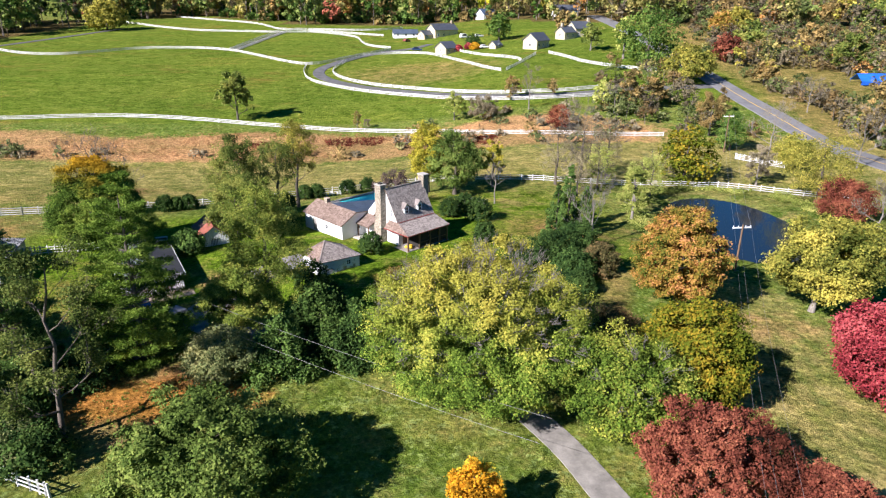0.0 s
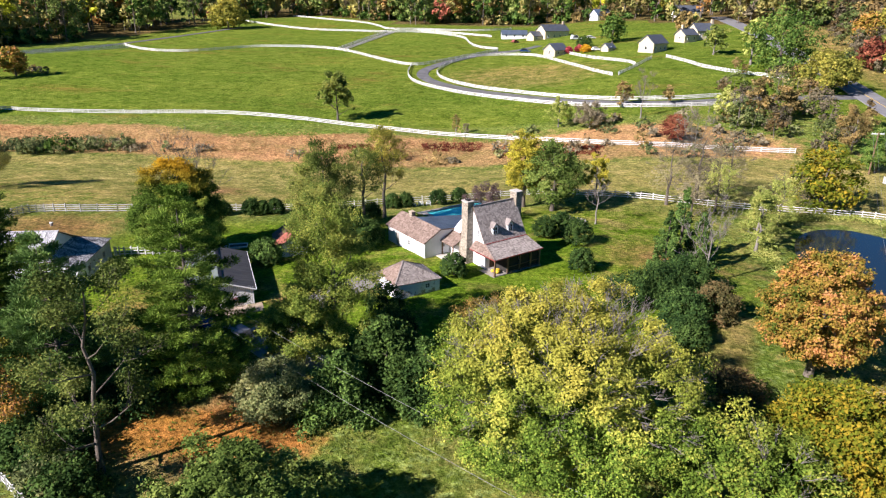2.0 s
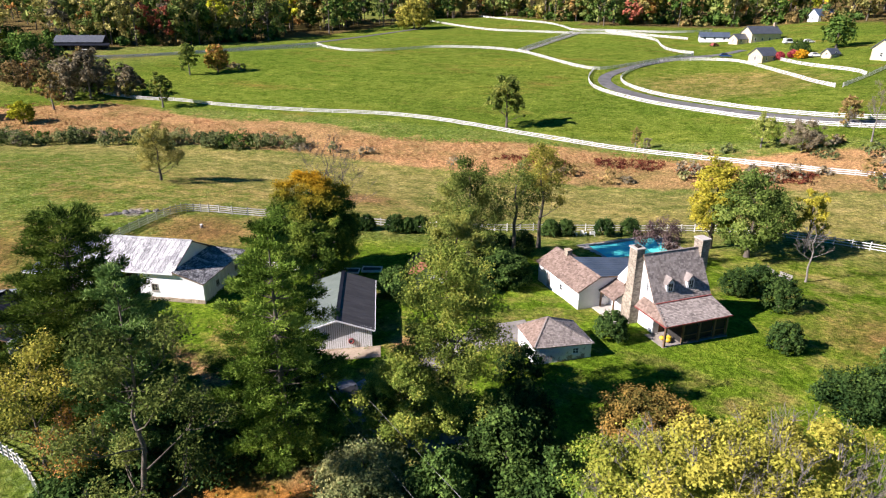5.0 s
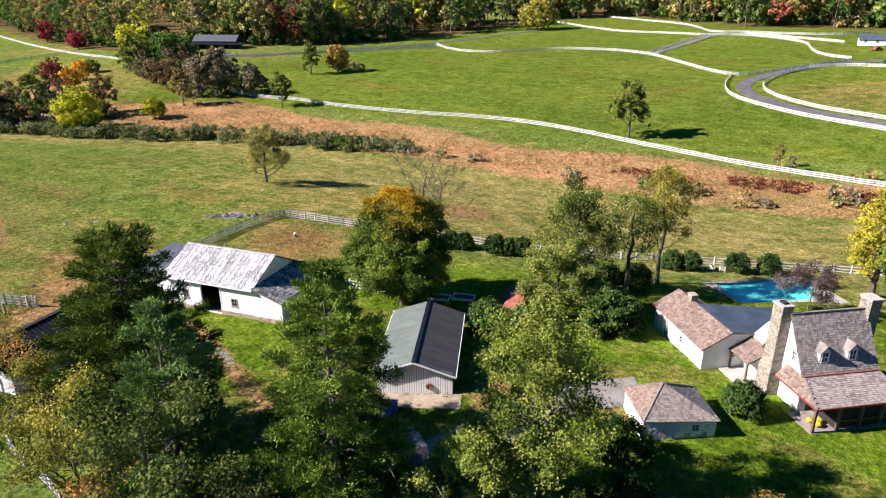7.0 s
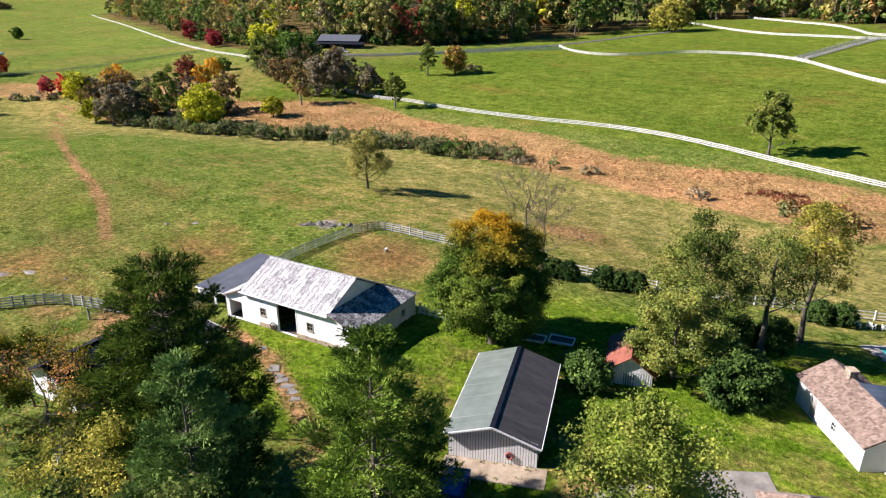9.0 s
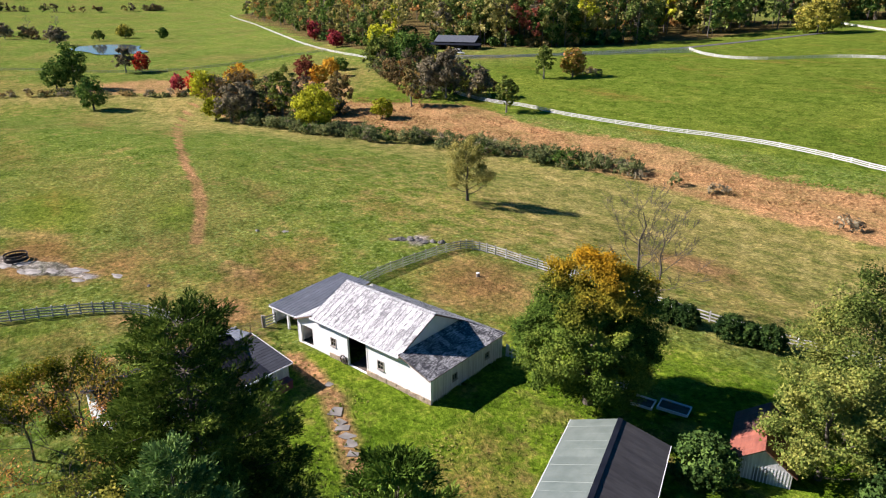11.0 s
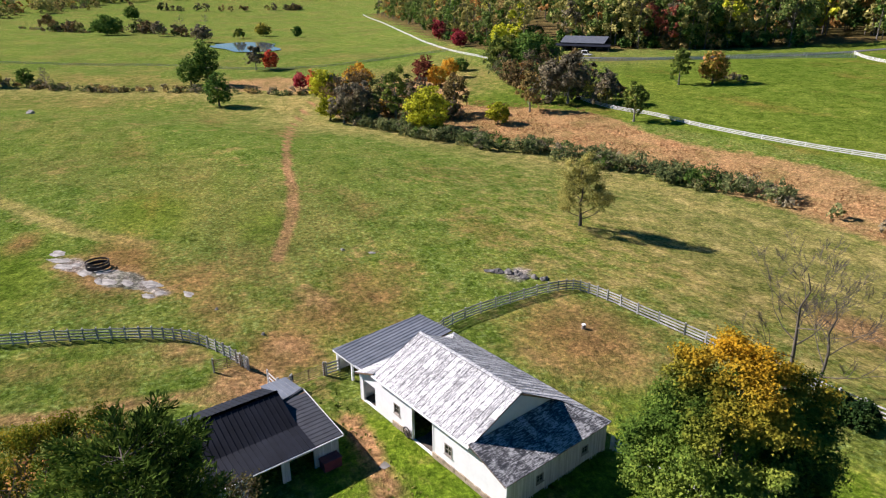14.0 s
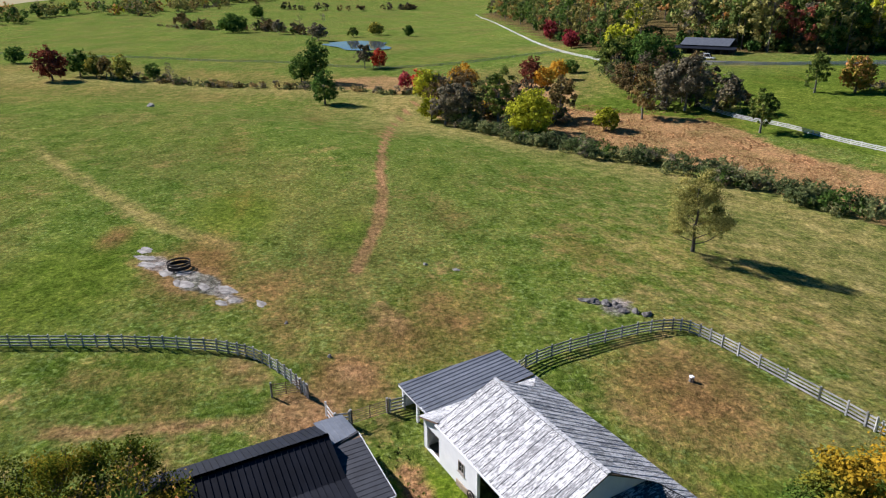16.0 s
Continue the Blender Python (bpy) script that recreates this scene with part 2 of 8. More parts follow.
BLUE_PINE = leaves("blue_pine_needle", (0.026, 0.05, 0.015), (0.08, 0.132, 0.036), (0.165, 0.22, 0.065), 0.3, 0.14)
CEDAR_LEAF = leaves("cedar_leaf", (0.016, 0.032, 0.01), (0.042, 0.072, 0.018), (0.09, 0.13, 0.03), 0.4, 0.14)
BOX_LEAF = leaves("boxwood_leaf", (0.012, 0.028, 0.01), (0.03, 0.055, 0.015), (0.06, 0.09, 0.022), 0.5, 0.2)
GREY_LEAF = leaves("grey_twig_leaf", (0.075, 0.066, 0.045), (0.14, 0.123, 0.082), (0.21, 0.18, 0.115))
REED = leaves("dry_reed", (0.19, 0.1, 0.047), (0.25, 0.145, 0.068), (0.31, 0.19, 0.095), 0.1)
SCRUB = leaves("dark_scrub_leaf", (0.045, 0.055, 0.024), (0.1, 0.115, 0.045), (0.17, 0.165, 0.07), 0.12)


# ---- the land ----
def smooth01(v):
    v = min(1.0, max(0.0, v))
    return v * v * (3 - 2 * v)


def creek_y(x):
    """The y of the creek's line at x."""
    if x > -100:
        return 150 + 0.05 * (x + 100)
    u = (-100 - x) / 160
    return 150 - 75 * u * u if u < 1.6 else -42 - 1.5 * (u - 1.6) * 160


def ground_z(x, y):
    """The height of the land: a farm terrace, a creek and the hill behind it."""
    d = (y - creek_y(x)) / (1.0 if x > -100 else math.sqrt(1 + min(2.2, (-100 - x) * 0.0059) ** 2))
    ang = math.degrees(math.atan2(y - 50, -(x + 20))) if (x, y) != (-20, 50) else 0
    if ang < -60:
        ang += 360
    floor = -3.5 + 5.5 * smooth01((x + 40) / 70)
    top = 1.4 + 1.0 * smooth01((x + 10) / 40)
    rim = 40 * smooth01((math.hypot(x + 20, y - 50) - 950) / 1100)
    if d > 0:
        f = 0.25 + 0.75 * smooth01((ang - 8) / 26) + 0.25 * smooth01((ang - 92) / 20)
        return floor + f * 40 * (1 - math.exp(-d / 350)) * smooth01((d + 30) / 60) + rim
    z = rim + floor + (top - floor) * smooth01(-d / 62)
    z += 1.4 * math.exp(-(((x + 12) / 26) ** 2 + ((y - 84) / 26) ** 2)) * smooth01(-d / 30)
    pond = math.hypot((x - 44) / 24, (y - 106) / 24)
    z -= 0.0 if pond > 1.5 else 0.8 * smooth01((1.5 - pond) / 0.7)
    return z


def path_dist(px, py, line):
    """Distance of points (arrays) to a polyline of (x, y)."""
    best = np.full(px.shape, 1e9)
    for (x0, y0), (x1, y1) in zip(line, line[1:]):
        dx, dy = x1 - x0, y1 - y0
        t = np.clip(((px - x0) * dx + (py - y0) * dy) / (dx * dx + dy * dy), 0, 1)
        best = np.minimum(best, np.hypot(px - x0 - t * dx, py - y0 - t * dy))
    return best


def spread(start, stop, fine_a, fine_b, step, far_step):
    """Grid lines: close together between fine_a and fine_b, wider and wider outside."""
    mid = list(np.arange(fine_a, fine_b + 0.01, step))
    out, s, v = [], step, fine_b
    while v < stop:
        s = min(s * 1.1, far_step)
        v += s
        out.append(v)
    back, s, v = [], step, fine_a
    while v > start:
        s = min(s * 1.1, far_step)
        v -= s
        back.append(v)
    return np.array(back[::-1] + mid + out)


TRACK = [(-107, 61.5), (-109, 62.2), (-114.2, 63.7), (-123.9, 66.3), (-139.8, 69.2), (-157, 70.7), (-181.1, 74.2), (-227.2, 82.3), (-261.8, 92.6), (-279.5, 100.5)]
FIELD_TRACK = [(-79.6, 35.5), (-78.7, 39.6), (-78.3, 43.8), (-77.8, 50.4), (-77.9, 55.5)]
BARN_TRACK = [(-69, 62.2), (-63.7, 62.8), (-60.9, 62.6), (-58.1, 62.0), (-53.9, 61.1), (-48, 59.6), (-42, 58), (-36, 57)]
PALE_TRACK = [(-232, -25), (-197, -5), (-163, 15), (-142, 28), (-131, 35), (-120, 45)]


LAND = {}


def land_z(x, y):
    """The height of the ground sheet itself at a place."""
    xs, ys, z = LAND["xs"], LAND["ys"], LAND["z"]
    i = int(np.clip(np.searchsorted(xs, x) - 1, 0, len(xs) - 2))
    j = int(np.clip(np.searchsorted(ys, y) - 1, 0, len(ys) - 2))
    u, v = (x - xs[i]) / (xs[i + 1] - xs[i]), (y - ys[j]) / (ys[j + 1] - ys[j])
    return float((z[j, i] * (1 - u) + z[j, i + 1] * u) * (1 - v) + (z[j + 1, i] * (1 - u) + z[j + 1, i + 1] * u) * v)


def ground_sheet():
    xs = spread(-2600, 2200, -125, 70, 1.0, 60)
    ys = spread(-500, 2600, 28, 205, 1.0, 60)
    gx, gy = np.meshgrid(xs, ys)
    z = np.vectorize(ground_z)(gx, gy)
    z += 0.05 * np.sin(gx * 0.9 + gy * 0.4) * np.cos(gy * 0.7)
    pond = np.hypot((gx - POND_AT[0]) / POND_R[0], (gy - POND_AT[1]) / POND_R[1])
    z = np.where(pond < 1.08, np.minimum(z, POND_Z - 0.7 + 1.2 * np.clip((pond - 0.9) / 0.18, 0, 1)), z)
    far = np.hypot((gx - FAR_POND[0]) / 68, (gy - FAR_POND[1]) / 31)
    z = np.where(far < 1.6, np.clip((far - 1.05) / 0.55, 0, 1) * z + (1 - np.clip((far - 1.05) / 0.55, 0, 1)) * (FAR_POND_Z + np.where(far < 0.92, -0.6, 0.25)), z)
    pool = (np.abs((gx - POOL_AT[0]) * 0.684 + (gy - POOL_AT[1]) * 0.729) < 5.9) & (np.abs(-(gx - POOL_AT[0]) * 0.729 + (gy - POOL_AT[1]) * 0.684) < 3.2)
    z = np.where(pool, z - 1.5, z)
    LAND.update(xs=xs, ys=ys, z=z)
    nx, ny = len(xs), len(ys)
    verts = np.stack([gx, gy, z], -1).reshape(-1, 3)
    i = (np.arange(ny - 1)[:, None] * nx + np.arange(nx - 1)[None]).ravel()
    faces = np.stack([i, i + 1, i + nx + 1, i + nx], -1)
    me = bpy.data.meshes.new("ground")
    me.from_pydata(verts.tolist(), [], faces.tolist())
    x, y = verts[:, 0], verts[:, 1]
    cy = np.vectorize(creek_y)(x)
    cy = cy + 64 * np.clip((-238 - x) / 56, 0, 1)
    d = (y - cy) / np.where(x > -100, 1.0, np.sqrt(1 + np.minimum(2.2, np.maximum(0, -100 - x) * 0.0059) ** 2))
    reed = np.clip((d + 1) / 6, 0, 1) * np.clip((27 + 14 * np.clip((-130 - x) / 80, 0, 1) + 3 * np.sin(x * 0.09) - d) / 7, 0, 1) * np.clip((x + 470) / 90, 0, 1) * np.clip((70 - x) / 40, 0.3, 1)
    reed = reed * np.where(x < -290, np.clip((y - 55) / 25, 0, 1) * np.clip((150 - y) / 30, 0, 1), 1.0)
    lush = np.clip((d - 30) / 8, 0, 1) * np.clip((x + 300) / 90, 0.15, 1)
    for cx, cyy, rx, ry, s in ((-112, 27, 20, 12, 0.85), (-88, 41, 7, 7, 0.5), (-122, 62, 16, 7, 0.6), (-135, 45, 20, 10, 0.7), (-100, 84, 12, 5, 0.4), (-150, 80, 22, 7, 0.45), (-70, 70, 5, 3, 0.7)):
        lush = np.maximum(lush, s * np.exp(-(((x - cx) / rx) ** 2 + ((y - cyy) / ry) ** 2)))
    lawn = np.exp(-(((x + 8) / 34) ** 2 + ((y - 84) / 24) ** 2) ** 2) + 0.8 * np.exp(-(((x + 46) / 22) ** 2 + ((y - 78) / 20) ** 2) ** 2) + 0.9 * np.exp(-(((x + 58) / 13) ** 2 + ((y - 62) / 6) ** 2) ** 2)
    lawn = lawn + 0.9 * np.exp(-(((x - 4) / 20) ** 2 + ((y - 106) / 15) ** 2) ** 2)
    lawn = np.clip(lawn, 0, 1)
    dirt = np.clip(1.25 - path_dist(x, y, TRACK) / 1.25, 0, 1)
    dirt = np.maximum(dirt, np.clip(1.1 - path_dist(x, y, BARN_TRACK) / 1.5, 0, 0.85))
    dirt = np.maximum(dirt, np.clip(1.1 - path_dist(x, y, FIELD_TRACK) / 1.3, 0, 0.7))
    for cx, cyy, r, s in ((-78, 55, 5, 1.0), (-82.5, 59.5, 4, 0.75), (-93.4, 63.7, 3.6, 0.75), (-86, 49.6, 4, 0.7), (-75.2, 88.2, 2.5, 0.6), (-74, 46, 5, 0.5), (-66, 118, 6, 0.8), (-35, 47, 9, 0.8), (-26, 47, 8, 1.0), (-40, 60, 9, 0.6), (-30, 58, 7, 0.55), (-28.5, 70.5, 4.5, 0.8), (-26, 64.5, 5, 0.75), (-21, 75, 4, 0.6), (32, 62, 8, 0.5), (28, 75, 8, 0.35)):
        dirt = np.maximum(dirt, s * np.exp(-(((x - cx) / r) ** 2 + ((y - cyy) / (0.75 * r)) ** 2)))
    worn = np.zeros_like(x)
    for cx, cyy, rx, ry, s in ((-88, 65, 8, 8, 0.62), (-82.5, 59, 5, 4, 1.0), (-92, 70, 11, 7, 0.6), (-95, 53, 10, 4, 0.5), (-104, 51, 8, 6, 0.6), (-113, 42, 12, 6, 0.85), (-127, 29, 6, 2.5, 0.75), (-107, 58, 10, 5, 0.35), (-74, 87, 9, 7, 0.75), (-98, 76, 6, 4, 0.45), (-82, 43, 6, 4, 0.5), (-88, 36, 5, 5, 0.4), (-48, 70, 6, 3, 0.4), (-44, 66, 7, 4, 0.5), (-108, 92, 14, 5, 0.4), (-66, 118, 9, 5, 0.7), (-126, 78, 12, 4, 0.4), (-150, 98, 16, 5, 0.35), (-205, 78, 14, 5, 0.4), (-190, 40, 22, 6, 0.4), (-240, 60, 22, 6, 0.4), (14, 92, 9, 7, 0.5)):
        worn = np.maximum(worn, s * np.exp(-(((x - cx) / rx) ** 2 + ((y - cyy) / ry) ** 2)))
    pale = np.clip(1 - np.abs(d + 8) / 26, 0, 1) * 0.8
    pale = np.maximum(pale, 0.7 * np.clip(1 - np.abs(d + 20) / 50, 0, 1) * np.clip((x + 170) / 60, 0, 1))
    dry = 0.5 * np.exp(-(((x + 74) / 11) ** 2 + ((y - 87) / 11) ** 2) ** 2) + 0.6 * np.exp(-(((x - 14) / 12) ** 2 + ((y - 93) / 10) ** 2)) 
    pale = np.maximum(pale, 0.85 * np.exp(-(((x - 48) / 24) ** 2 + ((y - 142) / 18) ** 2) ** 3))
    meadow = np.exp(-(((x - 31) / 9) ** 2 + ((y - 52) / 26) ** 2) ** 2)
    pale = np.maximum(pale, meadow * (0.68 + 0.2 * np.sin((x + 0.12 * y) * 2.5)))
    dry = np.maximum(dry, 0.75 * np.exp(-(((x - 17.6 - (y - 68) * 0.3) / 2.6) ** 2 + ((y - 68) / 11) ** 2) ** 2))
    dry = np.maximum(dry, 0.8 * np.clip((x - 84) / 10, 0, 1) * np.clip((420 - y) / 60, 0, 1))
    dry = np.maximum(dry, 0.2 * np.exp(-(((x + 92) / 34) ** 2 + ((y - 44) / 22) ** 2) ** 2) + 0.2 * np.exp(-(((x + 86) / 26) ** 2 + ((y - 78) / 20) ** 2) ** 2))
    dry = np.maximum(dry, 0.36 * np.exp(-(((x + 92) / 42) ** 2 + ((y - 105) / 20) ** 2) ** 2) + 0.38 * np.exp(-(((x + 60) / 30) ** 2 + ((y - 122) / 14) ** 2) ** 2))
    # Far pasture made paler and tanner: distance haze put into the grass colour
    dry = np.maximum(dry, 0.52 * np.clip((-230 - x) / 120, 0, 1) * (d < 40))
    pale = np.maximum(pale, 0.85 * np.clip(1.2 - path_dist(x, y, PALE_TRACK) / 2.5, 0, 1))
    dry = np.maximum(dry, 0.85 * np.clip(1.25 - np.hypot((x + 18) / 34, (y - 258) / 26), 0, 0.7))
    dry = np.maximum(dry, 0.62 * np.exp(-(((x + 300) / 60) ** 2 + ((y - 152) / 40) ** 2) ** 2))
    # Forest floor: brown litter, its colour darkened for shade inside the woods
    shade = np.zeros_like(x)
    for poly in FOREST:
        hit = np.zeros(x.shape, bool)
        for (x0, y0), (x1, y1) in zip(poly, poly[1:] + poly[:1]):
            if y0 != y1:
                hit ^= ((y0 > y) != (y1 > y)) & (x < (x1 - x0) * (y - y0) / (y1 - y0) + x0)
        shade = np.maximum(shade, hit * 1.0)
    litter = np.zeros_like(x)
    for cx, cyy, r in ((-26, 47, 8), (-32, 46.5, 7), (-21, 47.5, 5), (-38, 47, 5)):
        litter = np.maximum(litter, np.exp(-(((x - cx) / r) ** 2 + ((y - cyy) / (0.5 * r)) ** 2)))
    along = ((x + 109.5) * 0.79 + (y - 41.5) * 0.61, -(x + 109.5) * 0.61 + (y - 41.5) * 0.79)
    rock = 1.15 * np.clip(1.35 - np.hypot(along[0] / 12.5, along[1] / (1.9 + 0.6 * np.sin(along[0] * 0.6))), 0, 0.85)
    rock = np.maximum(rock, 0.8 * np.clip(1.2 - np.hypot((x + 90.3) / 3.4, (y - 88.4) / 3.0), 0, 1))
    dirt = np.maximum(dirt, 0.75 * np.clip(1.3 - np.hypot(along[0] / 15, along[1] / 4.5), 0, 1))
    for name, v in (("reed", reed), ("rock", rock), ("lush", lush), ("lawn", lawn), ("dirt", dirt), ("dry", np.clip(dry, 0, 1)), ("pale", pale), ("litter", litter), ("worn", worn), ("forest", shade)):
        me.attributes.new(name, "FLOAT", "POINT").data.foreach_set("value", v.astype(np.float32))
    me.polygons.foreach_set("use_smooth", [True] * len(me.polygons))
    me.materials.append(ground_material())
    return tagged(new("ground", me), "rolling pasture and lawn with dry patches, far grass paled for haze", "ground", kind="structure")


def ground_material():
    m, nt, nodes, links, bsdf = material("pasture")
    pos = nodes.new("ShaderNodeNewGeometry").outputs["Position"]

    def cover(name):
        a = nodes.new("ShaderNodeAttribute")
        a.attribute_name = name
        return a.outputs["Fac"]

    huge = noise_tex(nt, pos, 0.012, 4, 0.6)
    big = noise_tex(nt, pos, 0.06, 5, 0.62)
    mid = noise_tex(nt, pos, 0.35, 5, 0.68)
    fine = noise_tex(nt, pos, 2.4, 4, 0.72)
    tiny = noise_tex(nt, pos, 9.0, 3, 0.7)
    blend = maths(nt, "ADD", maths(nt, "MULTIPLY", mid, 0.55), maths(nt, "MULTIPLY", fine, 0.45))
    clod = noise_tex(nt, pos, 1.1, 7, 0.8)
    band = noise_tex(nt, pos, 0.16, 5, 0.7, (0.55, 1.0, 1.0))
    macro = noise_tex(nt, pos, 0.028, 5, 0.62, (0.7, 1.0, 1.0))
    weed = noise_tex(nt, pos, 1.5, 4, 0.7)
    grass = ramp(nt, blend, [(0.36, (0.06, 0.104, 0.014)), (0.47, (0.11, 0.172, 0.026)), (0.56, (0.16, 0.212, 0.044)), (0.68, (0.25, 0.252, 0.08))])
    drab = ramp(nt, fine, [(0.3, (0.13, 0.108, 0.034)), (0.7, (0.28, 0.215, 0.084))])
    grass = mix(nt, ramp(nt, maths(nt, "ADD", maths(nt, "MULTIPLY", macro, 0.75), maths(nt, "MULTIPLY", mid, 0.25)), [(0.46, (0, 0, 0)), (0.62, (0.6, 0.6, 0.6))]), grass, drab)
    grass = mix(nt, ramp(nt, weed, [(0.54, (0, 0, 0)), (0.6, (0.8, 0.8, 0.8))]), grass, (0.23, 0.315, 0.095))
    thatch = ramp(nt, fine, [(0.3, (0.12, 0.088, 0.033)), (0.7, (0.29, 0.2, 0.088))])
    bald = maths(nt, "ADD", maths(nt, "ADD", maths(nt, "MULTIPLY", band, 0.55), maths(nt, "MULTIPLY", mid, 0.4)), maths(nt, "MULTIPLY", clod, 0.45))
    grass = mix(nt, ramp(nt, bald, [(0.77, (0, 0, 0)), (0.89, (0.55, 0.55, 0.55))]), grass, thatch)
    pale = ramp(nt, blend, [(0.36, (0.165, 0.155, 0.047)), (0.5, (0.31, 0.272, 0.093)), (0.64, (0.44, 0.37, 0.15))])
    straw = ramp(nt, blend, [(0.36, (0.13, 0.115, 0.034)), (0.5, (0.255, 0.2, 0.068)), (0.64, (0.38, 0.29, 0.12))])
    patch = maths(nt, "ADD", maths(nt, "ADD", maths(nt, "MULTIPLY", big, 0.8), maths(nt, "MULTIPLY", mid, 0.6)), maths(nt, "MULTIPLY", fine, 0.3))
    col = mix(nt, ramp(nt, patch, [(0.96, (0, 0, 0)), (1.12, (0.6, 0.6, 0.6))]), grass, straw)
    lush = ramp(nt, blend, [(0.36, (0.062, 0.1, 0.012)), (0.5, (0.122, 0.184, 0.024)), (0.64, (0.2, 0.248, 0.048))])
    smear = noise_tex(nt, pos, 0.075, 5, 0.65, (0.38, 1.0, 1.0))
    spots = ramp(nt, maths(nt, "ADD", maths(nt, "MULTIPLY", smear, 0.8), maths(nt, "MULTIPLY", mid, 0.2)), [(0.54, (0, 0, 0)), (0.66, (0.75, 0.75, 0.75))])
    lush = mix(nt, spots, lush, ramp(nt, fine, [(0.3, (0.14, 0.12, 0.025)), (0.7, (0.25, 0.18, 0.05))]))
    edge = maths(nt, "MULTIPLY", maths(nt, "SUBTRACT", mid, 0.5), 1.1)

    def mask(name, soft=0.18):
        return ramp(nt, maths(nt, "ADD", cover(name), edge), [(0.5 - soft, (0, 0, 0)), (0.5 + soft, (1, 1, 1))])

    turf = ramp(nt, blend, [(0.36, (0.058, 0.116, 0.009)), (0.5, (0.118, 0.206, 0.016)), (0.62, (0.2, 0.262, 0.034))])
    worn = ramp(nt, maths(nt, "ADD", maths(nt, "MULTIPLY", band, 0.7), maths(nt, "MULTIPLY", mid, 0.3)), [(0.52, (0, 0, 0)), (0.63, (0.75, 0.75, 0.75))])
    turf = mix(nt, worn, turf, ramp(nt, fine, [(0.3, (0.17, 0.13, 0.045)), (0.7, (0.3, 0.225, 0.095))]))
    col = mix(nt, mask("lush"), col, lush)
    col = mix(nt, mask("lawn"), col, turf)
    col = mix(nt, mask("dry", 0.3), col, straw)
    col = mix(nt, mask("pale", 0.3), col, pale)
    bare = maths(nt, "ADD", maths(nt, "MULTIPLY", cover("worn"), 1.35), maths(nt, "MULTIPLY", maths(nt, "SUBTRACT", blend, 0.5), 1.6))
    col = mix(nt, ramp(nt, bare, [(0.25, (0, 0, 0)), (0.95, (0.9, 0.9, 0.9))]), col, ramp(nt, fine, [(0.3, (0.15, 0.088, 0.036)), (0.7, (0.33, 0.198, 0.084))]))
    stone = ramp(nt, blend, [(0.38, (0.08, 0.07, 0.06)), (0.5, (0.24, 0.225, 0.2)), (0.62, (0.45, 0.43, 0.4))])
    col = mix(nt, mask("dirt", 0.25), col, ramp(nt, fine, [(0.3, (0.22, 0.122, 0.054)), (0.7, (0.47, 0.29, 0.15))]))
    col = mix(nt, mask("litter", 0.2), col, ramp(nt, fine, [(0.3, (0.34, 0.135, 0.032)), (0.7, (0.56, 0.26, 0.075))]))
    col = mix(nt, mask("rock", 0.12), col, stone)
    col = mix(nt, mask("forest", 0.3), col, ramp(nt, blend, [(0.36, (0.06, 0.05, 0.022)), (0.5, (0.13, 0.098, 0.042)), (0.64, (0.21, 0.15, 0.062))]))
    col = mix(nt, mask("reed"), col, ramp(nt, fine, [(0.25, (0.235, 0.135, 0.06)), (0.5, (0.4, 0.245, 0.115)), (0.75, (0.53, 0.36, 0.18))]))
    col = mix(nt, maths(nt, "MULTIPLY", maths(nt, "MULTIPLY", tiny, fine), 0.75), col, mix(nt, 0.65, col, (0.02, 0.03, 0.006)))
    col = mix(nt, ramp(nt, huge, [(0.4, (0.0, 0.0, 0.0)), (0.7, (0.25, 0.25, 0.25))]), col, mix(nt, 0.5, col, (0.13, 0.11, 0.03)))
    # Tuft contrast: bright tips and shadowed gaps multiplied into the grass colour
    tuft = noise_tex(nt, pos, 1.9, 6, 0.75)
    col = mix(nt, 1.0, col, ramp(nt, tuft, [(0.36, (0.7, 0.72, 0.7)), (0.5, (1, 1, 1)), (0.64, (1.36, 1.33, 1.26))]), "MULTIPLY")
    drift = noise_tex(nt, pos, 0.035, 6, 0.7, (0.45, 1.0, 1.0))
    col = mix(nt, 1.0, col, ramp(nt, drift, [(0.38, (0.84, 0.9, 0.86)), (0.5, (1, 1, 1)), (0.62, (1.18, 1.08, 1.12))]), "MULTIPLY")
    sward = noise_tex(nt, pos, 0.22, 7, 0.72, (0.7, 1.0, 1.0))
    col = mix(nt, 1.0, col, ramp(nt, sward, [(0.38, (0.76, 0.84, 0.74)), (0.5, (1, 1, 1)), (0.62, (1.24, 1.18, 1.2))]), "MULTIPLY")
    speck = noise_tex(nt, pos, 22.0, 2, 0.7)
    tone = maths(nt, "ADD", maths(nt, "ADD", maths(nt, "MULTIPLY", tiny, 1.1), maths(nt, "MULTIPLY", speck, 0.7)), maths(nt, "MULTIPLY", fine, 0.9))
    col = mix(nt, 1.0, col, ramp(nt, maths(nt, "MULTIPLY", tone, 0.37), [(0.34, (0.5, 0.5, 0.5)), (0.5, (1, 1, 1)), (0.62, (1.65, 1.6, 1.5))]), "MULTIPLY")
    # Clod relief: its light and dark sides are put into the colour too
    col = mix(nt, 1.0, col, ramp(nt, clod, [(0.36, (0.56, 0.6, 0.6)), (0.5, (1, 1, 1)), (0.64, (1.46, 1.42, 1.36))]), "MULTIPLY")
    links.new(col, bsdf.inputs["Base Color"])
    bsdf.inputs["Roughness"].default_value = 0.95
    bsdf.inputs["Specular IOR Level"].default_value = 0.0
    relief(nt, bsdf, maths(nt, "ADD", maths(nt, "ADD", fine, clod), maths(nt, "MULTIPLY", tiny, 0.6)), 0.9, 0.3)
    return m


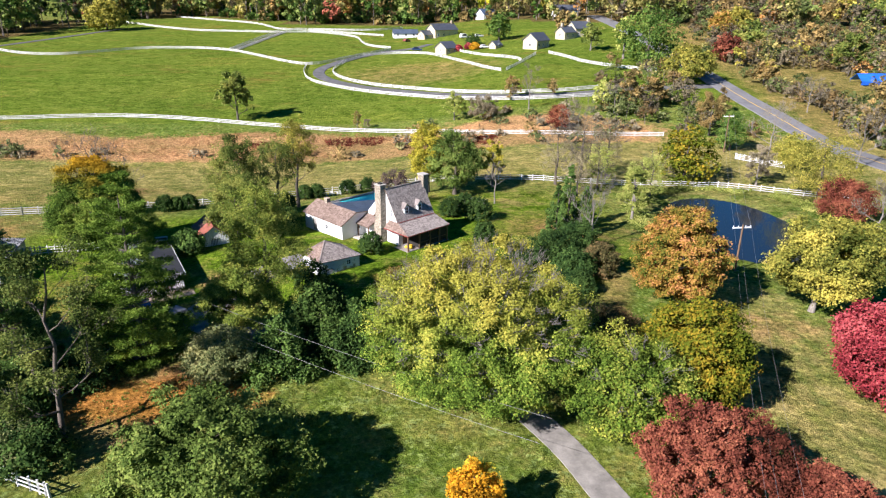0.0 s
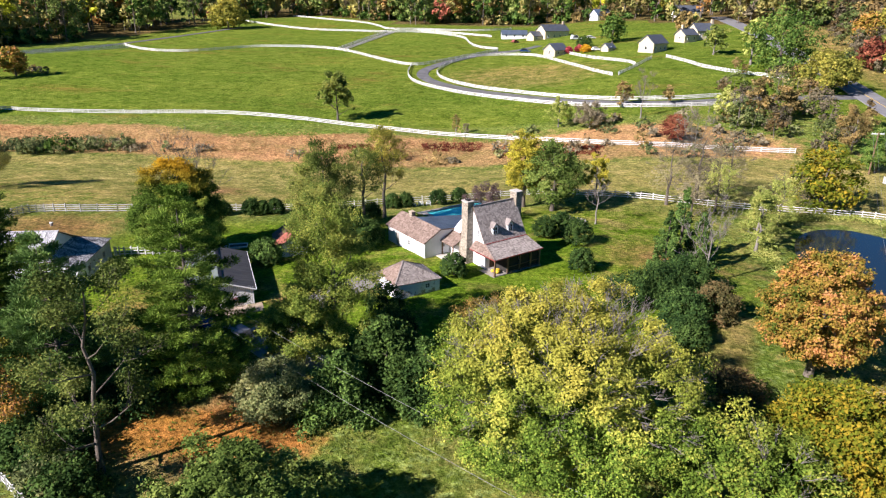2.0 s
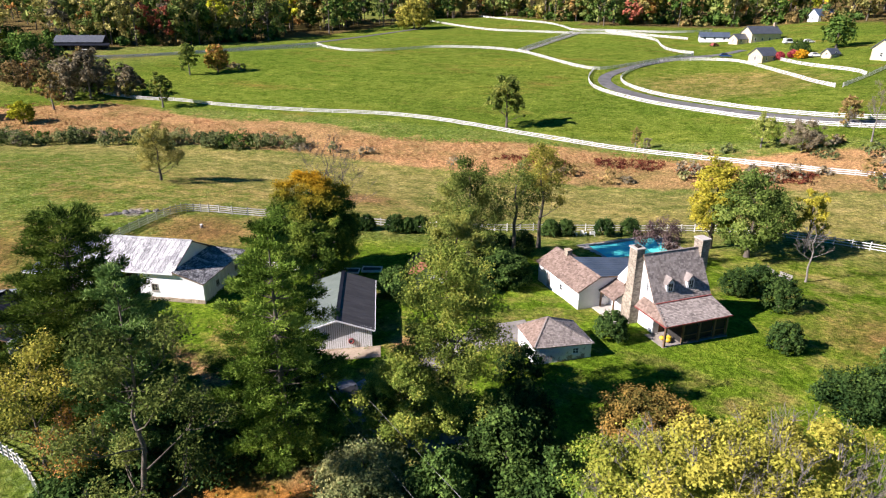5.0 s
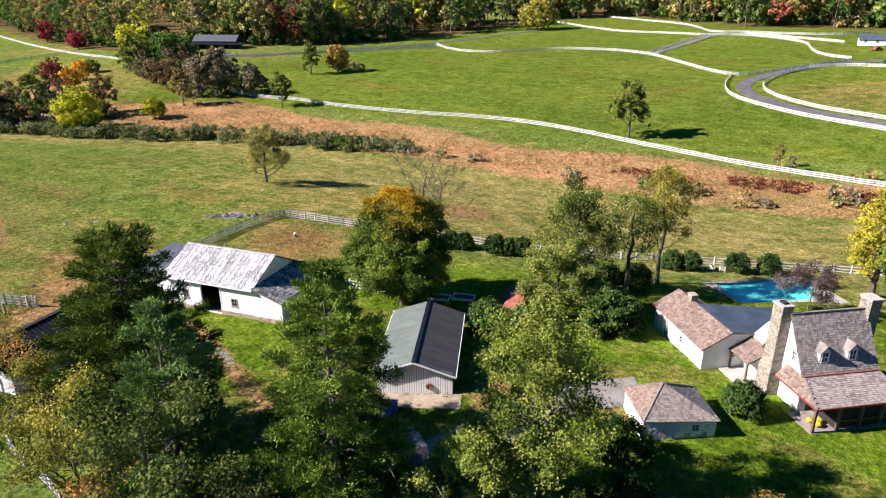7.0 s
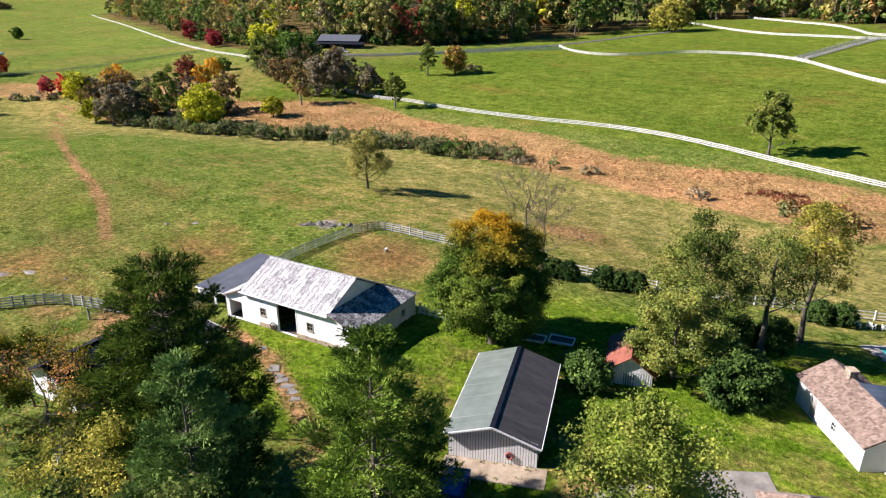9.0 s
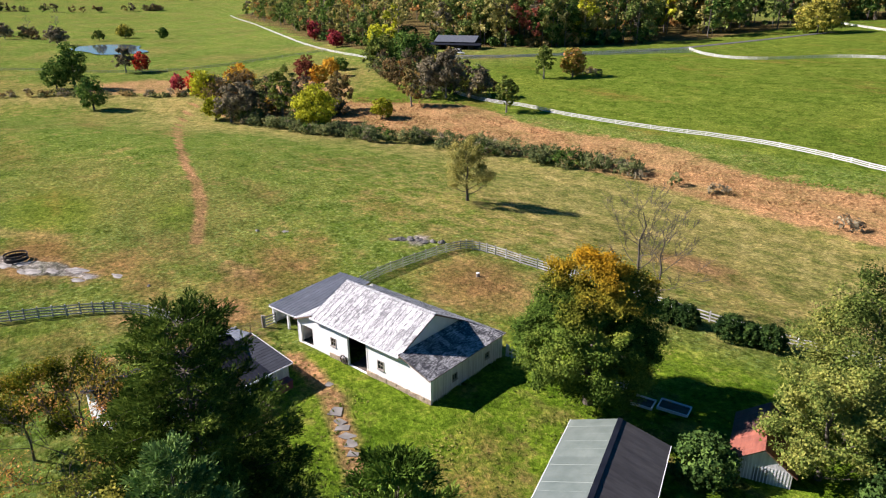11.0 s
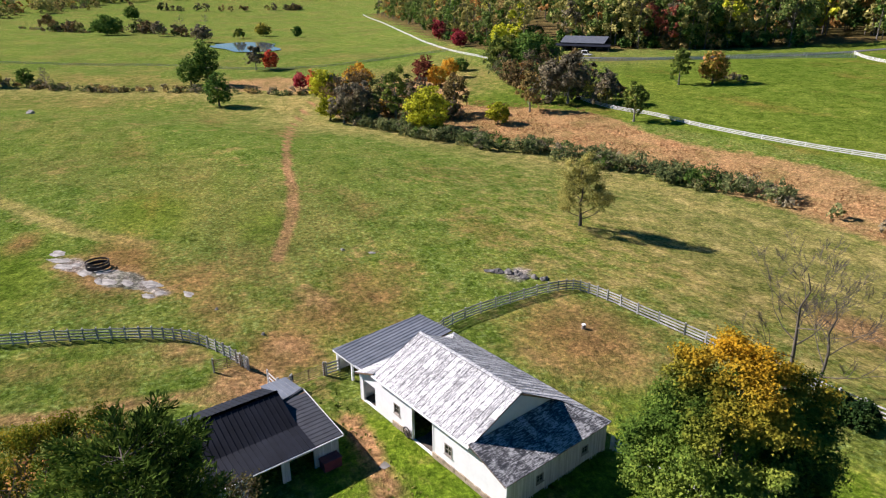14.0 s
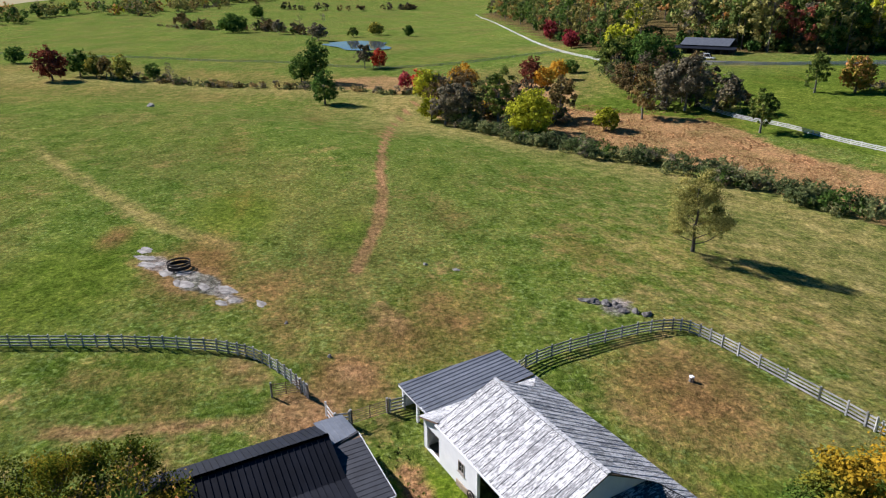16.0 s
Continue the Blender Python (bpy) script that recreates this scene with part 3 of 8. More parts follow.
POND_AT, POND_R, POND_Z = (42.5, 98.5), (9.8, 15.8), 1.25
POOL_AT = (-15.9, 110.1)
FOREST = [
    [(-1100, 350), (-855, 304), (-630, 256), (-514, 233), (-455, 222), (-400, 212), (-352, 210), (-330, 242), (-352, 330), (-600, 460), (-1100, 560)],
    [(-335, 250), (-300, 256), (-272, 280), (-250, 314), (-238, 350), (-232, 400), (-250, 450), (-345, 450), (-352, 300)],
    [(-262, 462), (-228, 488), (-198, 514), (-150, 472), (-100, 434), (-40, 447), (20, 427), (62, 374), (112, 352), (160, 314), (300, 300), (300, 700), (-300, 700)],
]
FAR_POND, FAR_POND_Z = (-572, 104), 0.75
ground_sheet()


def water_sheet(name, pts, z, mat, label):
    bm = bmesh.new()
    bm.faces.new([bm.verts.new((x, y, z)) for x, y in pts])
    me = bpy.data.meshes.new(name)
    bm.to_mesh(me)
    me.materials.append(mat)
    return tagged(new(name, me), label, "water", kind="structure")


water_sheet("pond_water", [(POND_AT[0] + 11.2 * math.cos(a * 0.2094), POND_AT[1] + 16.4 * math.sin(a * 0.2094)) for a in range(30)], POND_Z, POND, "dark blue pond ringed by dry reeds")


# ---- making parts ----
def part(name, bm, mat, parent=None, label="", smooth=False):
    me = bpy.data.meshes.new(name)
    bm.to_mesh(me)
    bm.free()
    if smooth:
        me.polygons.foreach_set("use_smooth", [True] * len(me.polygons))
    me.materials.append(mat)
    ob = new(name, me)
    ob.parent = parent
    return tagged(ob, label)


def base_of(name, m, label, category, group=""):
    ob = new(name)
    ob.matrix_basis = m
    return tagged(ob, label, category, group)


def box(bm, x0, x1, y0, y1, z0, z1):
    v = [bm.verts.new((x, y, z)) for z in (z0, z1) for x, y in ((x0, y0), (x1, y0), (x1, y1), (x0, y1))]
    for f in ((3, 2, 1, 0), (4, 5, 6, 7), (0, 1, 5, 4), (1, 2, 6, 5), (2, 3, 7, 6), (3, 0, 4, 7)):
        bm.faces.new([v[i] for i in f])
    return bm


def slab(bm, pts, thick):
    """A plate with the given corners as its upper face."""
    p = [Vector(q) for q in pts]
    n = (p[1] - p[0]).cross(p[2] - p[0]).normalized()
    if n.z < 0:
        n = -n
    top, low = [bm.verts.new(q) for q in p], [bm.verts.new(q - n * thick) for q in p]
    bm.faces.new(top)
    bm.faces.new(low[::-1])
    for i in range(len(p)):
        j = (i + 1) % len(p)
        bm.faces.new((top[j], top[i], low[i], low[j]))
    bmesh.ops.recalc_face_normals(bm, faces=bm.faces)
    return bm


def beam(bm, a, b, w, h):
    """A board from a to b, w wide across and h high, centred on the line."""
    a, b = Vector(a), Vector(b)
    along = (b - a).normalized()
    side = along.cross((0, 0, 1))
    side = side.normalized() if side.length > 1e-4 else Vector((1, 0, 0))
    up = side.cross(along)
    v = [bm.verts.new(p + side * s * w / 2 + up * u * h / 2) for p in (a, b) for s, u in ((-1, -1), (1, -1), (1, 1), (-1, 1))]
    for f in ((0, 1, 2, 3), (7, 6, 5, 4), (0, 4, 5, 1), (1, 5, 6, 2), (2, 6, 7, 3), (3, 7, 4, 0)):
        bm.faces.new([v[i] for i in f])
    return bm


def wall_pieces(bm, length, z0, z1, thick, holes):
    """A wall along x from 0 to length, its outer face at y = 0, with holes (x0, x1, z0, z1) through it, in one piece."""
    xs = sorted({0.0, length, *(min(max(c, 0.0), length) for h in holes for c in h[:2])})
    zs = sorted({z0, z1, *(min(max(c, z0), z1) for h in holes for c in h[2:])})
    grid = {}

    def vert(i, k, y):
        if (i, k, y) not in grid:
            grid[i, k, y] = bm.verts.new((xs[i], y, zs[k]))
        return grid[i, k, y]

    def solid(i, k):
        if not (0 <= i < len(xs) - 1 and 0 <= k < len(zs) - 1):
            return False
        x, z = (xs[i] + xs[i + 1]) / 2, (zs[k] + zs[k + 1]) / 2
        return not any(h[0] < x < h[1] and h[2] < z < h[3] for h in holes)

    for i in range(len(xs) - 1):
        for k in range(len(zs) - 1):
            if not solid(i, k):
                continue
            f, t = 0.0, thick
            bm.faces.new((vert(i, k, f), vert(i + 1, k, f), vert(i + 1, k + 1, f), vert(i, k + 1, f)))
            bm.faces.new((vert(i, k + 1, t), vert(i + 1, k + 1, t), vert(i + 1, k, t), vert(i, k, t)))
            for di, dk, p, q in ((-1, 0, (i, k), (i, k + 1)), (1, 0, (i + 1, k), (i + 1, k + 1)), (0, -1, (i, k), (i + 1, k)), (0, 1, (i, k + 1), (i + 1, k + 1))):
                if not solid(i + di, k + dk):
                    bm.faces.new((vert(*p, f), vert(*q, f), vert(*q, t), vert(*p, t)))
    bmesh.ops.recalc_face_normals(bm, faces=bm.faces)
    return bm


def wall(name, parent, p0, p1, z0, z1, thick, mat, holes=(), label=""):
    """A wall from p0 to p1 (x, y); its outside is to the right of that way."""
    dx, dy = p1[0] - p0[0], p1[1] - p0[1]
    bm = wall_pieces(bmesh.new(), math.hypot(dx, dy), z0, z1, thick, holes)
    bm.transform(pose(p0[0], p0[1], 0, 0, 0, math.degrees(math.atan2(dy, dx))))
    return part(name, bm, mat, parent, label)


def window_in(parent, p0, p1, hole, thick, frame_mat=None, bars=(1, 1)):
    """A framed window in a hole of the wall from p0 to p1."""
    dx, dy = p1[0] - p0[0], p1[1] - p0[1]
    m = pose(p0[0], p0[1], 0, 0, 0, math.degrees(math.atan2(dy, dx)))
    a, b, c, d = hole
    bm = bmesh.new()
    t = 0.07
    rings = [[bm.verts.new((x, y, z)) for x, z in ((a + e, c + e), (b - e, c + e), (b - e, d - e), (a + e, d - e))] for e, y in ((0, -0.04), (t, -0.04), (t, 0.05), (0, 0.05))]
    for near, far in zip(rings, rings[1:] + rings[:1]):
        for i in range(4):
            bm.faces.new((near[i], near[(i + 1) % 4], far[(i + 1) % 4], far[i]))
    bm.transform(m)
    win = part("window", bm, frame_mat or WHITE_PAINT, parent, "small-paned window")
    slim = []
    for i in range(1, bars[0] + 1):
        x = a + (b - a) * i / (bars[0] + 1)
        slim.append((x - 0.015, x + 0.015, 0.0, 0.035, c + t, d - t))
    for i in range(1, bars[1] + 1):
        z = c + (d - c) * i / (bars[1] + 1)
        slim.append((a + t, b - t, 0.002, 0.033, z - 0.015, z + 0.015))
    for span in slim:
        bm = box(bmesh.new(), *span)
        bm.transform(m)
        part("glazing_bar", bm, frame_mat or WHITE_PAINT, win)
    bm = box(bmesh.new(), a + t * 0.5, b - t * 0.5, 0.04, 0.055, c + t * 0.5, d - t * 0.5)
    bm.transform(m)
    part("pane", bm, PANE, win)
    bm = box(bmesh.new(), a - 0.06, b + 0.06, -0.09, -0.041, c - 0.06, c)
    bm.transform(m)
    part("sill", bm, frame_mat or WHITE_PAINT, win)


def prism(bm, poly, y0, y1):
    """A solid with the outline poly (x, z) between two y."""
    a, b = [bm.verts.new((x, y0, z)) for x, z in poly], [bm.verts.new((x, y1, z)) for x, z in poly]
    bm.faces.new(a)
    bm.faces.new(b[::-1])
    for i in range(len(poly)):
        j = (i + 1) % len(poly)
        bm.faces.new((a[j], a[i], b[i], b[j]))
    bmesh.ops.recalc_face_normals(bm, faces=bm.faces)
    return bm


def roof_frame(pts):
    """The axes of a roof plane whose first two corners are its lower edge."""
    o, a = Vector(pts[0]), Vector(pts[1])
    ux = (a - o).normalized()
    n = ux.cross(Vector(pts[2]) - o).normalized()
    if n.z < 0:
        n = -n
    vy = n.cross(ux)
    if (Vector(pts[2]) - o).dot(vy) < 0:
        vy = -vy
    flat = [((Vector(p) - o).dot(ux), (Vector(p) - o).dot(vy)) for p in pts]
    return Matrix(((ux.x, vy.x, n.x, o.x), (ux.y, vy.y, n.y, o.y), (ux.z, vy.z, n.z, o.z), (0, 0, 0, 1))), flat


def span_at(flat, v, axis=1):
    """Where the line of constant v (or u, with axis 0) crosses the outline."""
    hits = []
    for (p, q) in zip(flat, flat[1:] + flat[:1]):
        a, b = p[axis], q[axis]
        if (a - v) * (b - v) < 0:
            t = (v - a) / (b - a)
            hits.append(p[1 - axis] + t * (q[1 - axis] - p[1 - axis]))
    return (min(hits), max(hits)) if len(hits) > 1 else None


def shingled(parent, pts, mat, course=0.2, width=0.22, rng=None, label="weathered wooden shingles"):
    """Courses of single shingles over a roof plane, in one mesh."""
    m, flat = roof_frame(pts)
    rng = rng or random.Random(3)
    verts, faces = [], []
    v, top = 0.0, max(q[1] for q in flat)
    while v < top - 0.02:
        got = span_at(flat, min(v + 0.01, top - 0.005))
        end = span_at(flat, min(v + course, top - 0.005)) or got
        if got:
            lo, hi = min(got[0], end[0]) if got[0] > end[0] else got[0], max(got[1], end[1]) if got[1] < end[1] else got[1]
            u = lo
            while u < hi - 0.02:
                w = min(width * rng.uniform(0.6, 1.4), hi - u)
                lift, l0 = rng.uniform(0.022, 0.045), v - rng.uniform(0, 0.03)
                l1 = min(v + course * 1.15, top)
                i = len(verts)
                u0, u1 = u + 0.006, u + w - 0.006
                verts += [(u0, l0, 0.0), (u1, l0, 0.0), (u0, l0, lift), (u1, l0, lift + rng.uniform(-0.006, 0.006)), (u1, l1, 0.008), (u0, l1, 0.008)]
                faces += [(i, i + 1, i + 3, i + 2), (i + 2, i + 3, i + 4, i + 5), (i, i + 2, i + 5), (i + 1, i + 4, i + 3)]
                u += w
        v += course
    me = bpy.data.meshes.new("shingles")
    me.from_pydata([m @ Vector(q) for q in verts], [], faces)
    me.materials.append(mat)
    ob = new("shingles", me)
    ob.parent = parent
    return tagged(ob, label, kind="stuff")


def island_shingle(name, tones):
    m, nt, nodes, links, bsdf = material(name)
    geo = nodes.new("ShaderNodeNewGeometry")
    vec = coords(nt)
    f = maths(nt, "ADD", maths(nt, "MULTIPLY", geo.outputs["Random Per Island"], 0.55), maths(nt, "MULTIPLY", noise_tex(nt, vec, 0.7, 4), 0.5))
    col = ramp(nt, f, [(0.2, tones[0]), (0.5, tones[1]), (0.85, tones[2])])
    fine = noise_tex(nt, vec, 14, 3)
    col = mix(nt, maths(nt, "MULTIPLY", fine, 0.4), col, tones[0])
    links.new(col, bsdf.inputs["Base Color"])
    bsdf.inputs["Roughness"].default_value = 0.9
    relief(nt, bsdf, fine, 0.4)
    return m


SHINGLES = island_shingle("shingle_roof", ((0.16, 0.14, 0.13), (0.3, 0.265, 0.245), (0.45, 0.405, 0.375)))
SHINGLES_RED = island_shingle("reddish_shingle_roof", ((0.12, 0.085, 0.068), (0.225, 0.163, 0.133), (0.34, 0.258, 0.215)))


def panelled(parent, pts, mat, width=0.6, lengths=(2.0, 3.0), rib=0.035, name="roof_panel", rng=None, label=""):
    """Metal sheets over a roof plane: each a plate with a raised seam along its edge."""
    m, flat = roof_frame(pts)
    rng = rng or random.Random(5)
    u0, u1 = min(q[0] for q in flat), max(q[0] for q in flat)
    n = max(1, round((u1 - u0) / width))
    w = (u1 - u0) / n
    for k in range(n):
        ua, ub = u0 + k * w, u0 + (k + 1) * w
        sa, sb = span_at(flat, ua + 0.01, 0), span_at(flat, ub - 0.01, 0)
        if not sa or not sb:
            continue
        cuts = [0.0]
        while cuts[-1] < 1.0:
            cuts.append(cuts[-1] + rng.uniform(*lengths) / max(0.5, sa[1] - sa[0], sb[1] - sb[0]))
        cuts[-1] = 1.0
        if len(cuts) > 2 and cuts[-1] - cuts[-2] < 0.12:
            cuts.pop(-2)
        for c0, c1 in zip(cuts, cuts[1:]):
            za, zb = rng.uniform(0.0, 0.006), rng.uniform(0.004, 0.016)
            q = [(ua, sa[0] + (sa[1] - sa[0]) * c0 - 0.03, zb), (ub, sb[0] + (sb[1] - sb[0]) * c0 - 0.03, zb), (ub, sb[0] + (sb[1] - sb[0]) * c1, za), (ua, sa[0] + (sa[1] - sa[0]) * c1, za)]
            bm = bmesh.new()
            lo, hi = [bm.verts.new((x, y, z - 0.012)) for x, y, z in q], [bm.verts.new((x, y, z + 0.006)) for x, y, z in q]
            bm.faces.new(hi)
            for i in range(4):
                j = (i + 1) % 4
                bm.faces.new((hi[j], hi[i], lo[i], lo[j]))
            r = [bm.verts.new((q[0][0] + dx, y, z)) for y, zz in ((q[0][1], q[0][2]), (q[3][1], q[3][2])) for dx, z in ((-0.025, zz), (0.0, zz + rib), (0.025, zz))]
            bm.faces.new((r[0], r[1], r[4], r[3]))
            bm.faces.new((r[1], r[2], r[5], r[4]))
            bm.faces.new((r[0], r[2], r[1]))
            bmesh.ops.recalc_face_normals(bm, faces=bm.faces)
            bm.transform(m)
            part(name, bm, mat, parent, label)


# ---- fences ----
def walk_line(line, step):
    """Points about step apart along a polyline."""
    out = []
    for (x0, y0), (x1, y1) in zip(line, line[1:]):
        n = max(1, round(math.hypot(x1 - x0, y1 - y0) / step))
        out += [(x0 + (x1 - x0) * i / n, y0 + (y1 - y0) * i / n) for i in range(n)]
    return out + [line[-1]]


def smooth_line(line, rounds=2):
    for _ in range(rounds):
        out = [line[0]]
        for p, q in zip(line, line[1:]):
            out += [(0.75 * p[0] + 0.25 * q[0], 0.75 * p[1] + 0.25 * q[1]), (0.25 * p[0] + 0.75 * q[0], 0.25 * p[1] + 0.75 * q[1])]
        line = out + [line[-1]]
    return line


def board_fence(line, label, mat, height=1.3, boards=4, step=2.4, group="", rounds=2, width=0.15):
    """A board fence along a line over the land; made post by post and board by board."""
    pts = walk_line(smooth_line(line, rounds), step)
    x0, y0 = pts[0]
    z0 = land_z(x0, y0)
    fence = base_of("fence", pose(x0, y0, z0), label, "fence", group)
    rng = random.Random(int(x0 * 7 + y0 * 13))
    loc = [Vector((x - x0, y - y0, land_z(x, y) - z0)) for x, y in pts]
    for i, p in enumerate(loc):
        lean = Vector((rng.uniform(-0.03, 0.03), rng.uniform(-0.03, 0.03), 0))
        part("post", beam(bmesh.new(), p - Vector((0, 0, 0.15)), p + lean + Vector((0, 0, height + 0.08)), 0.13, 0.13), mat, fence)
        if i + 1 < len(loc):
            q = loc[i + 1]
            for k in range(boards):
                h = height * (k + 0.55) / boards + rng.uniform(-0.015, 0.015)
                part("board", beam(bmesh.new(), p + Vector((0, 0, h)), q + Vector((0, 0, h + rng.uniform(-0.02, 0.02))), 0.035, width), mat, fence)
    return fence


FENCE_WHITE = plain("white_fence_board", (0.45, 0.45, 0.445), (0.76, 0.76, 0.755), 1.0, 0.7, var=0.08)
FENCE_GREY = plain("greyed_fence_board", (0.22, 0.22, 0.215), (0.58, 0.58, 0.57), 1.0, 0.85, var=0.2)


# ---- trees ----
def tube(verts, faces, a, b, ra, rb, sides=6):
    a, b = Vector(a), Vector(b)
    d = (b - a).normalized()
    s = d.orthogonal().normalized()
    t = d.cross(s)
    i = len(verts)
    for p, r in ((a, ra), (b, rb)):
        for k in range(sides):
            w = 2 * math.pi * k / sides
            verts.append(p + (s * math.cos(w) + t * math.sin(w)) * r)
    for k in range(sides):
        j = (k + 1) % sides
        faces.append((i + k, i + j, i + sides + j, i + sides + k))


def limbs(rng, height, spread_r, thick, fork=0.35, twigs=2, bare=False, lean=(0.0, 0.0), conifer=False, count=9):
    """A tapered trunk with limbs and branches; returns verts, faces and the branch ends."""
    verts, faces, ends = [], [], []
    axis, p, n = [], Vector((0, 0, -0.3)), 7
    for i in range(n + 1):
        t = i / n
        axis.append(Vector((lean[0] * t * height + rng.uniform(-1, 1) * 0.035 * height * t * (not conifer), lean[1] * t * height + rng.uniform(-1, 1) * 0.035 * height * t * (not conifer), height * (0.96 if conifer else 0.82) * t - 0.3 * (1 - t))))
    rad = [thick * (1.35 if i == 0 else 1.0) * (1 - 0.88 * i / n) + 0.02 for i in range(n + 1)]
    for i in range(n):
        tube(verts, faces, axis[i], axis[i + 1], rad[i], rad[i + 1], 8)

    def at(t):
        i = min(n - 1, int(t * n))
        return axis[i].lerp(axis[i + 1], t * n - i)

    def grow(a, way, length, r, level):
        q, pts = a, [a]
        for k in range(3):
            way = (way + Vector((rng.uniform(-0.25, 0.25), rng.uniform(-0.25, 0.25), rng.uniform(-0.06, 0.22)))).normalized()
            q = q + way * length / 3
            pts.append(q)
        if level > 1:
            tube(verts, faces, pts[0], pts[3], r, r * 0.4, 3)
        else:
            for k in range(3):
                tube(verts, faces, pts[k], pts[k + 1], r * (1 - 0.28 * k), r * (1 - 0.28 * (k + 1)), 4 if level else 6)
        ends.append(pts[-1])
        if level < twigs:
            for k in range(4 if bare else 3):
                f = rng.uniform(0.4, 1.0)
                s = pts[0].lerp(pts[-1], f)
                w = (way + Vector((rng.uniform(-1, 1), rng.uniform(-1, 1), rng.uniform(-0.2, 0.7))) * 0.8).normalized()
                grow(s, w, length * rng.uniform(0.35, 0.6), max(0.016, r * 0.58) if bare else r * 0.42, level + 1)

    for k in range(count):
        t = fork + (0.97 - fork) * (k + rng.random()) / count
        w = k * 2.4 + rng.uniform(-0.5, 0.5)
        rise = rng.uniform(0.35, 1.0) * min(1.0, 0.35 + t) if not conifer else rng.uniform(-0.05, 0.2)
        reach = spread_r * (1.05 - 0.55 * (t - fork) / (1 - fork)) * rng.uniform(0.7, 1.0)
        grow(at(t), Vector((math.cos(w), math.sin(w), rise)).normalized(), reach, thick * (0.5 if bare else 0.36) * (1.15 - t), 0)
    return verts, faces, ends, at


def leaflets(name, tri):
    """A mesh of loose three-cornered leaves."""
    n = len(tri) // 3
    me = bpy.data.meshes.new(name)
    me.vertices.add(3 * n)
    me.vertices.foreach_set("co", tri.ravel())
    me.loops.add(3 * n)
    me.loops.foreach_set("vertex_index", np.arange(3 * n, dtype=np.int32))
    me.polygons.add(n)
    me.polygons.foreach_set("loop_start", np.arange(0, 3 * n, 3, dtype=np.int32))
    me.update(calc_edges=True)
    return me


def leaf_mesh(name, centres, radii, counts, size, seed, flat=0.75, droop=0.0, up=0.35, aspect=0.75, outward=None):
    """A mesh of single leaves (quads) strewn in clumps; each clump has a centre, a radius and a number of leaves.
    outward: the side of each clump that carries most of its leaves."""
    r = np.random.default_rng(seed)
    c = np.repeat(np.asarray(centres, float), counts, 0)
    rad = np.repeat(np.asarray(radii, float), counts)
    n = len(c)
    tufts = 16
    sub = r.normal(size=(len(centres), tufts, 3))
    sub *= 0.82 * (r.random((len(centres), tufts, 1)) ** 0.4) / np.linalg.norm(sub, axis=2, keepdims=True)
    if outward is not None:
        sub = sub * 0.9 + np.asarray(outward, float)[:, None, :] * 0.35
    d = r.normal(size=(n, 3)) * 0.24 + sub[np.repeat(np.arange(len(centres)), counts), r.integers(0, tufts, n)]
    off = d * rad[:, None]
    d /= np.linalg.norm(d, axis=1)[:, None] + 1e-6
    off[:, 2] *= flat
    off[:, 2] -= droop * (off[:, 0] ** 2 + off[:, 1] ** 2) / np.maximum(rad, 0.1)
    p = c + off
    nrm = d * 0.6 + r.normal(size=(n, 3)) * 0.6
    if outward is not None:
        nrm += 0.2 * np.repeat(np.asarray(outward, float), counts, 0)
    nrm[:, 2] += up
    nrm /= np.linalg.norm(nrm, axis=1)[:, None]
    t = np.cross(nrm, r.normal(size=(n, 3)))
    t /= np.linalg.norm(t, axis=1)[:, None]
    b = np.cross(nrm, t)
    s = size * r.uniform(0.6, 1.35, n)[:, None]
    s *= 1.18
    bend = nrm * s * r.uniform(-0.15, 0.25, n)[:, None]
    tri = np.stack([p - t * s * 0.5 - b * s * 0.4 * aspect, p + t * s * 0.5 - b * s * 0.4 * aspect + bend, p + t * s * r.uniform(-0.3, 0.3, n)[:, None] + b * s * 0.75 * aspect], 1).reshape(-1, 3)
    return leaflets(name, tri)


def wood_part(name, verts, faces, mat, parent):
    me = bpy.data.meshes.new(name)
    me.from_pydata(verts, [], faces)
    me.polygons.foreach_set("use_smooth", [True] * len(me.polygons))
    me.materials.append(mat)
    ob = new(name, me)
    ob.parent = parent
    return ob


def crown_part(me, mat, parent):
    me.materials.append(mat)
    ob = new("crown", me)
    ob.parent = parent
    return ob


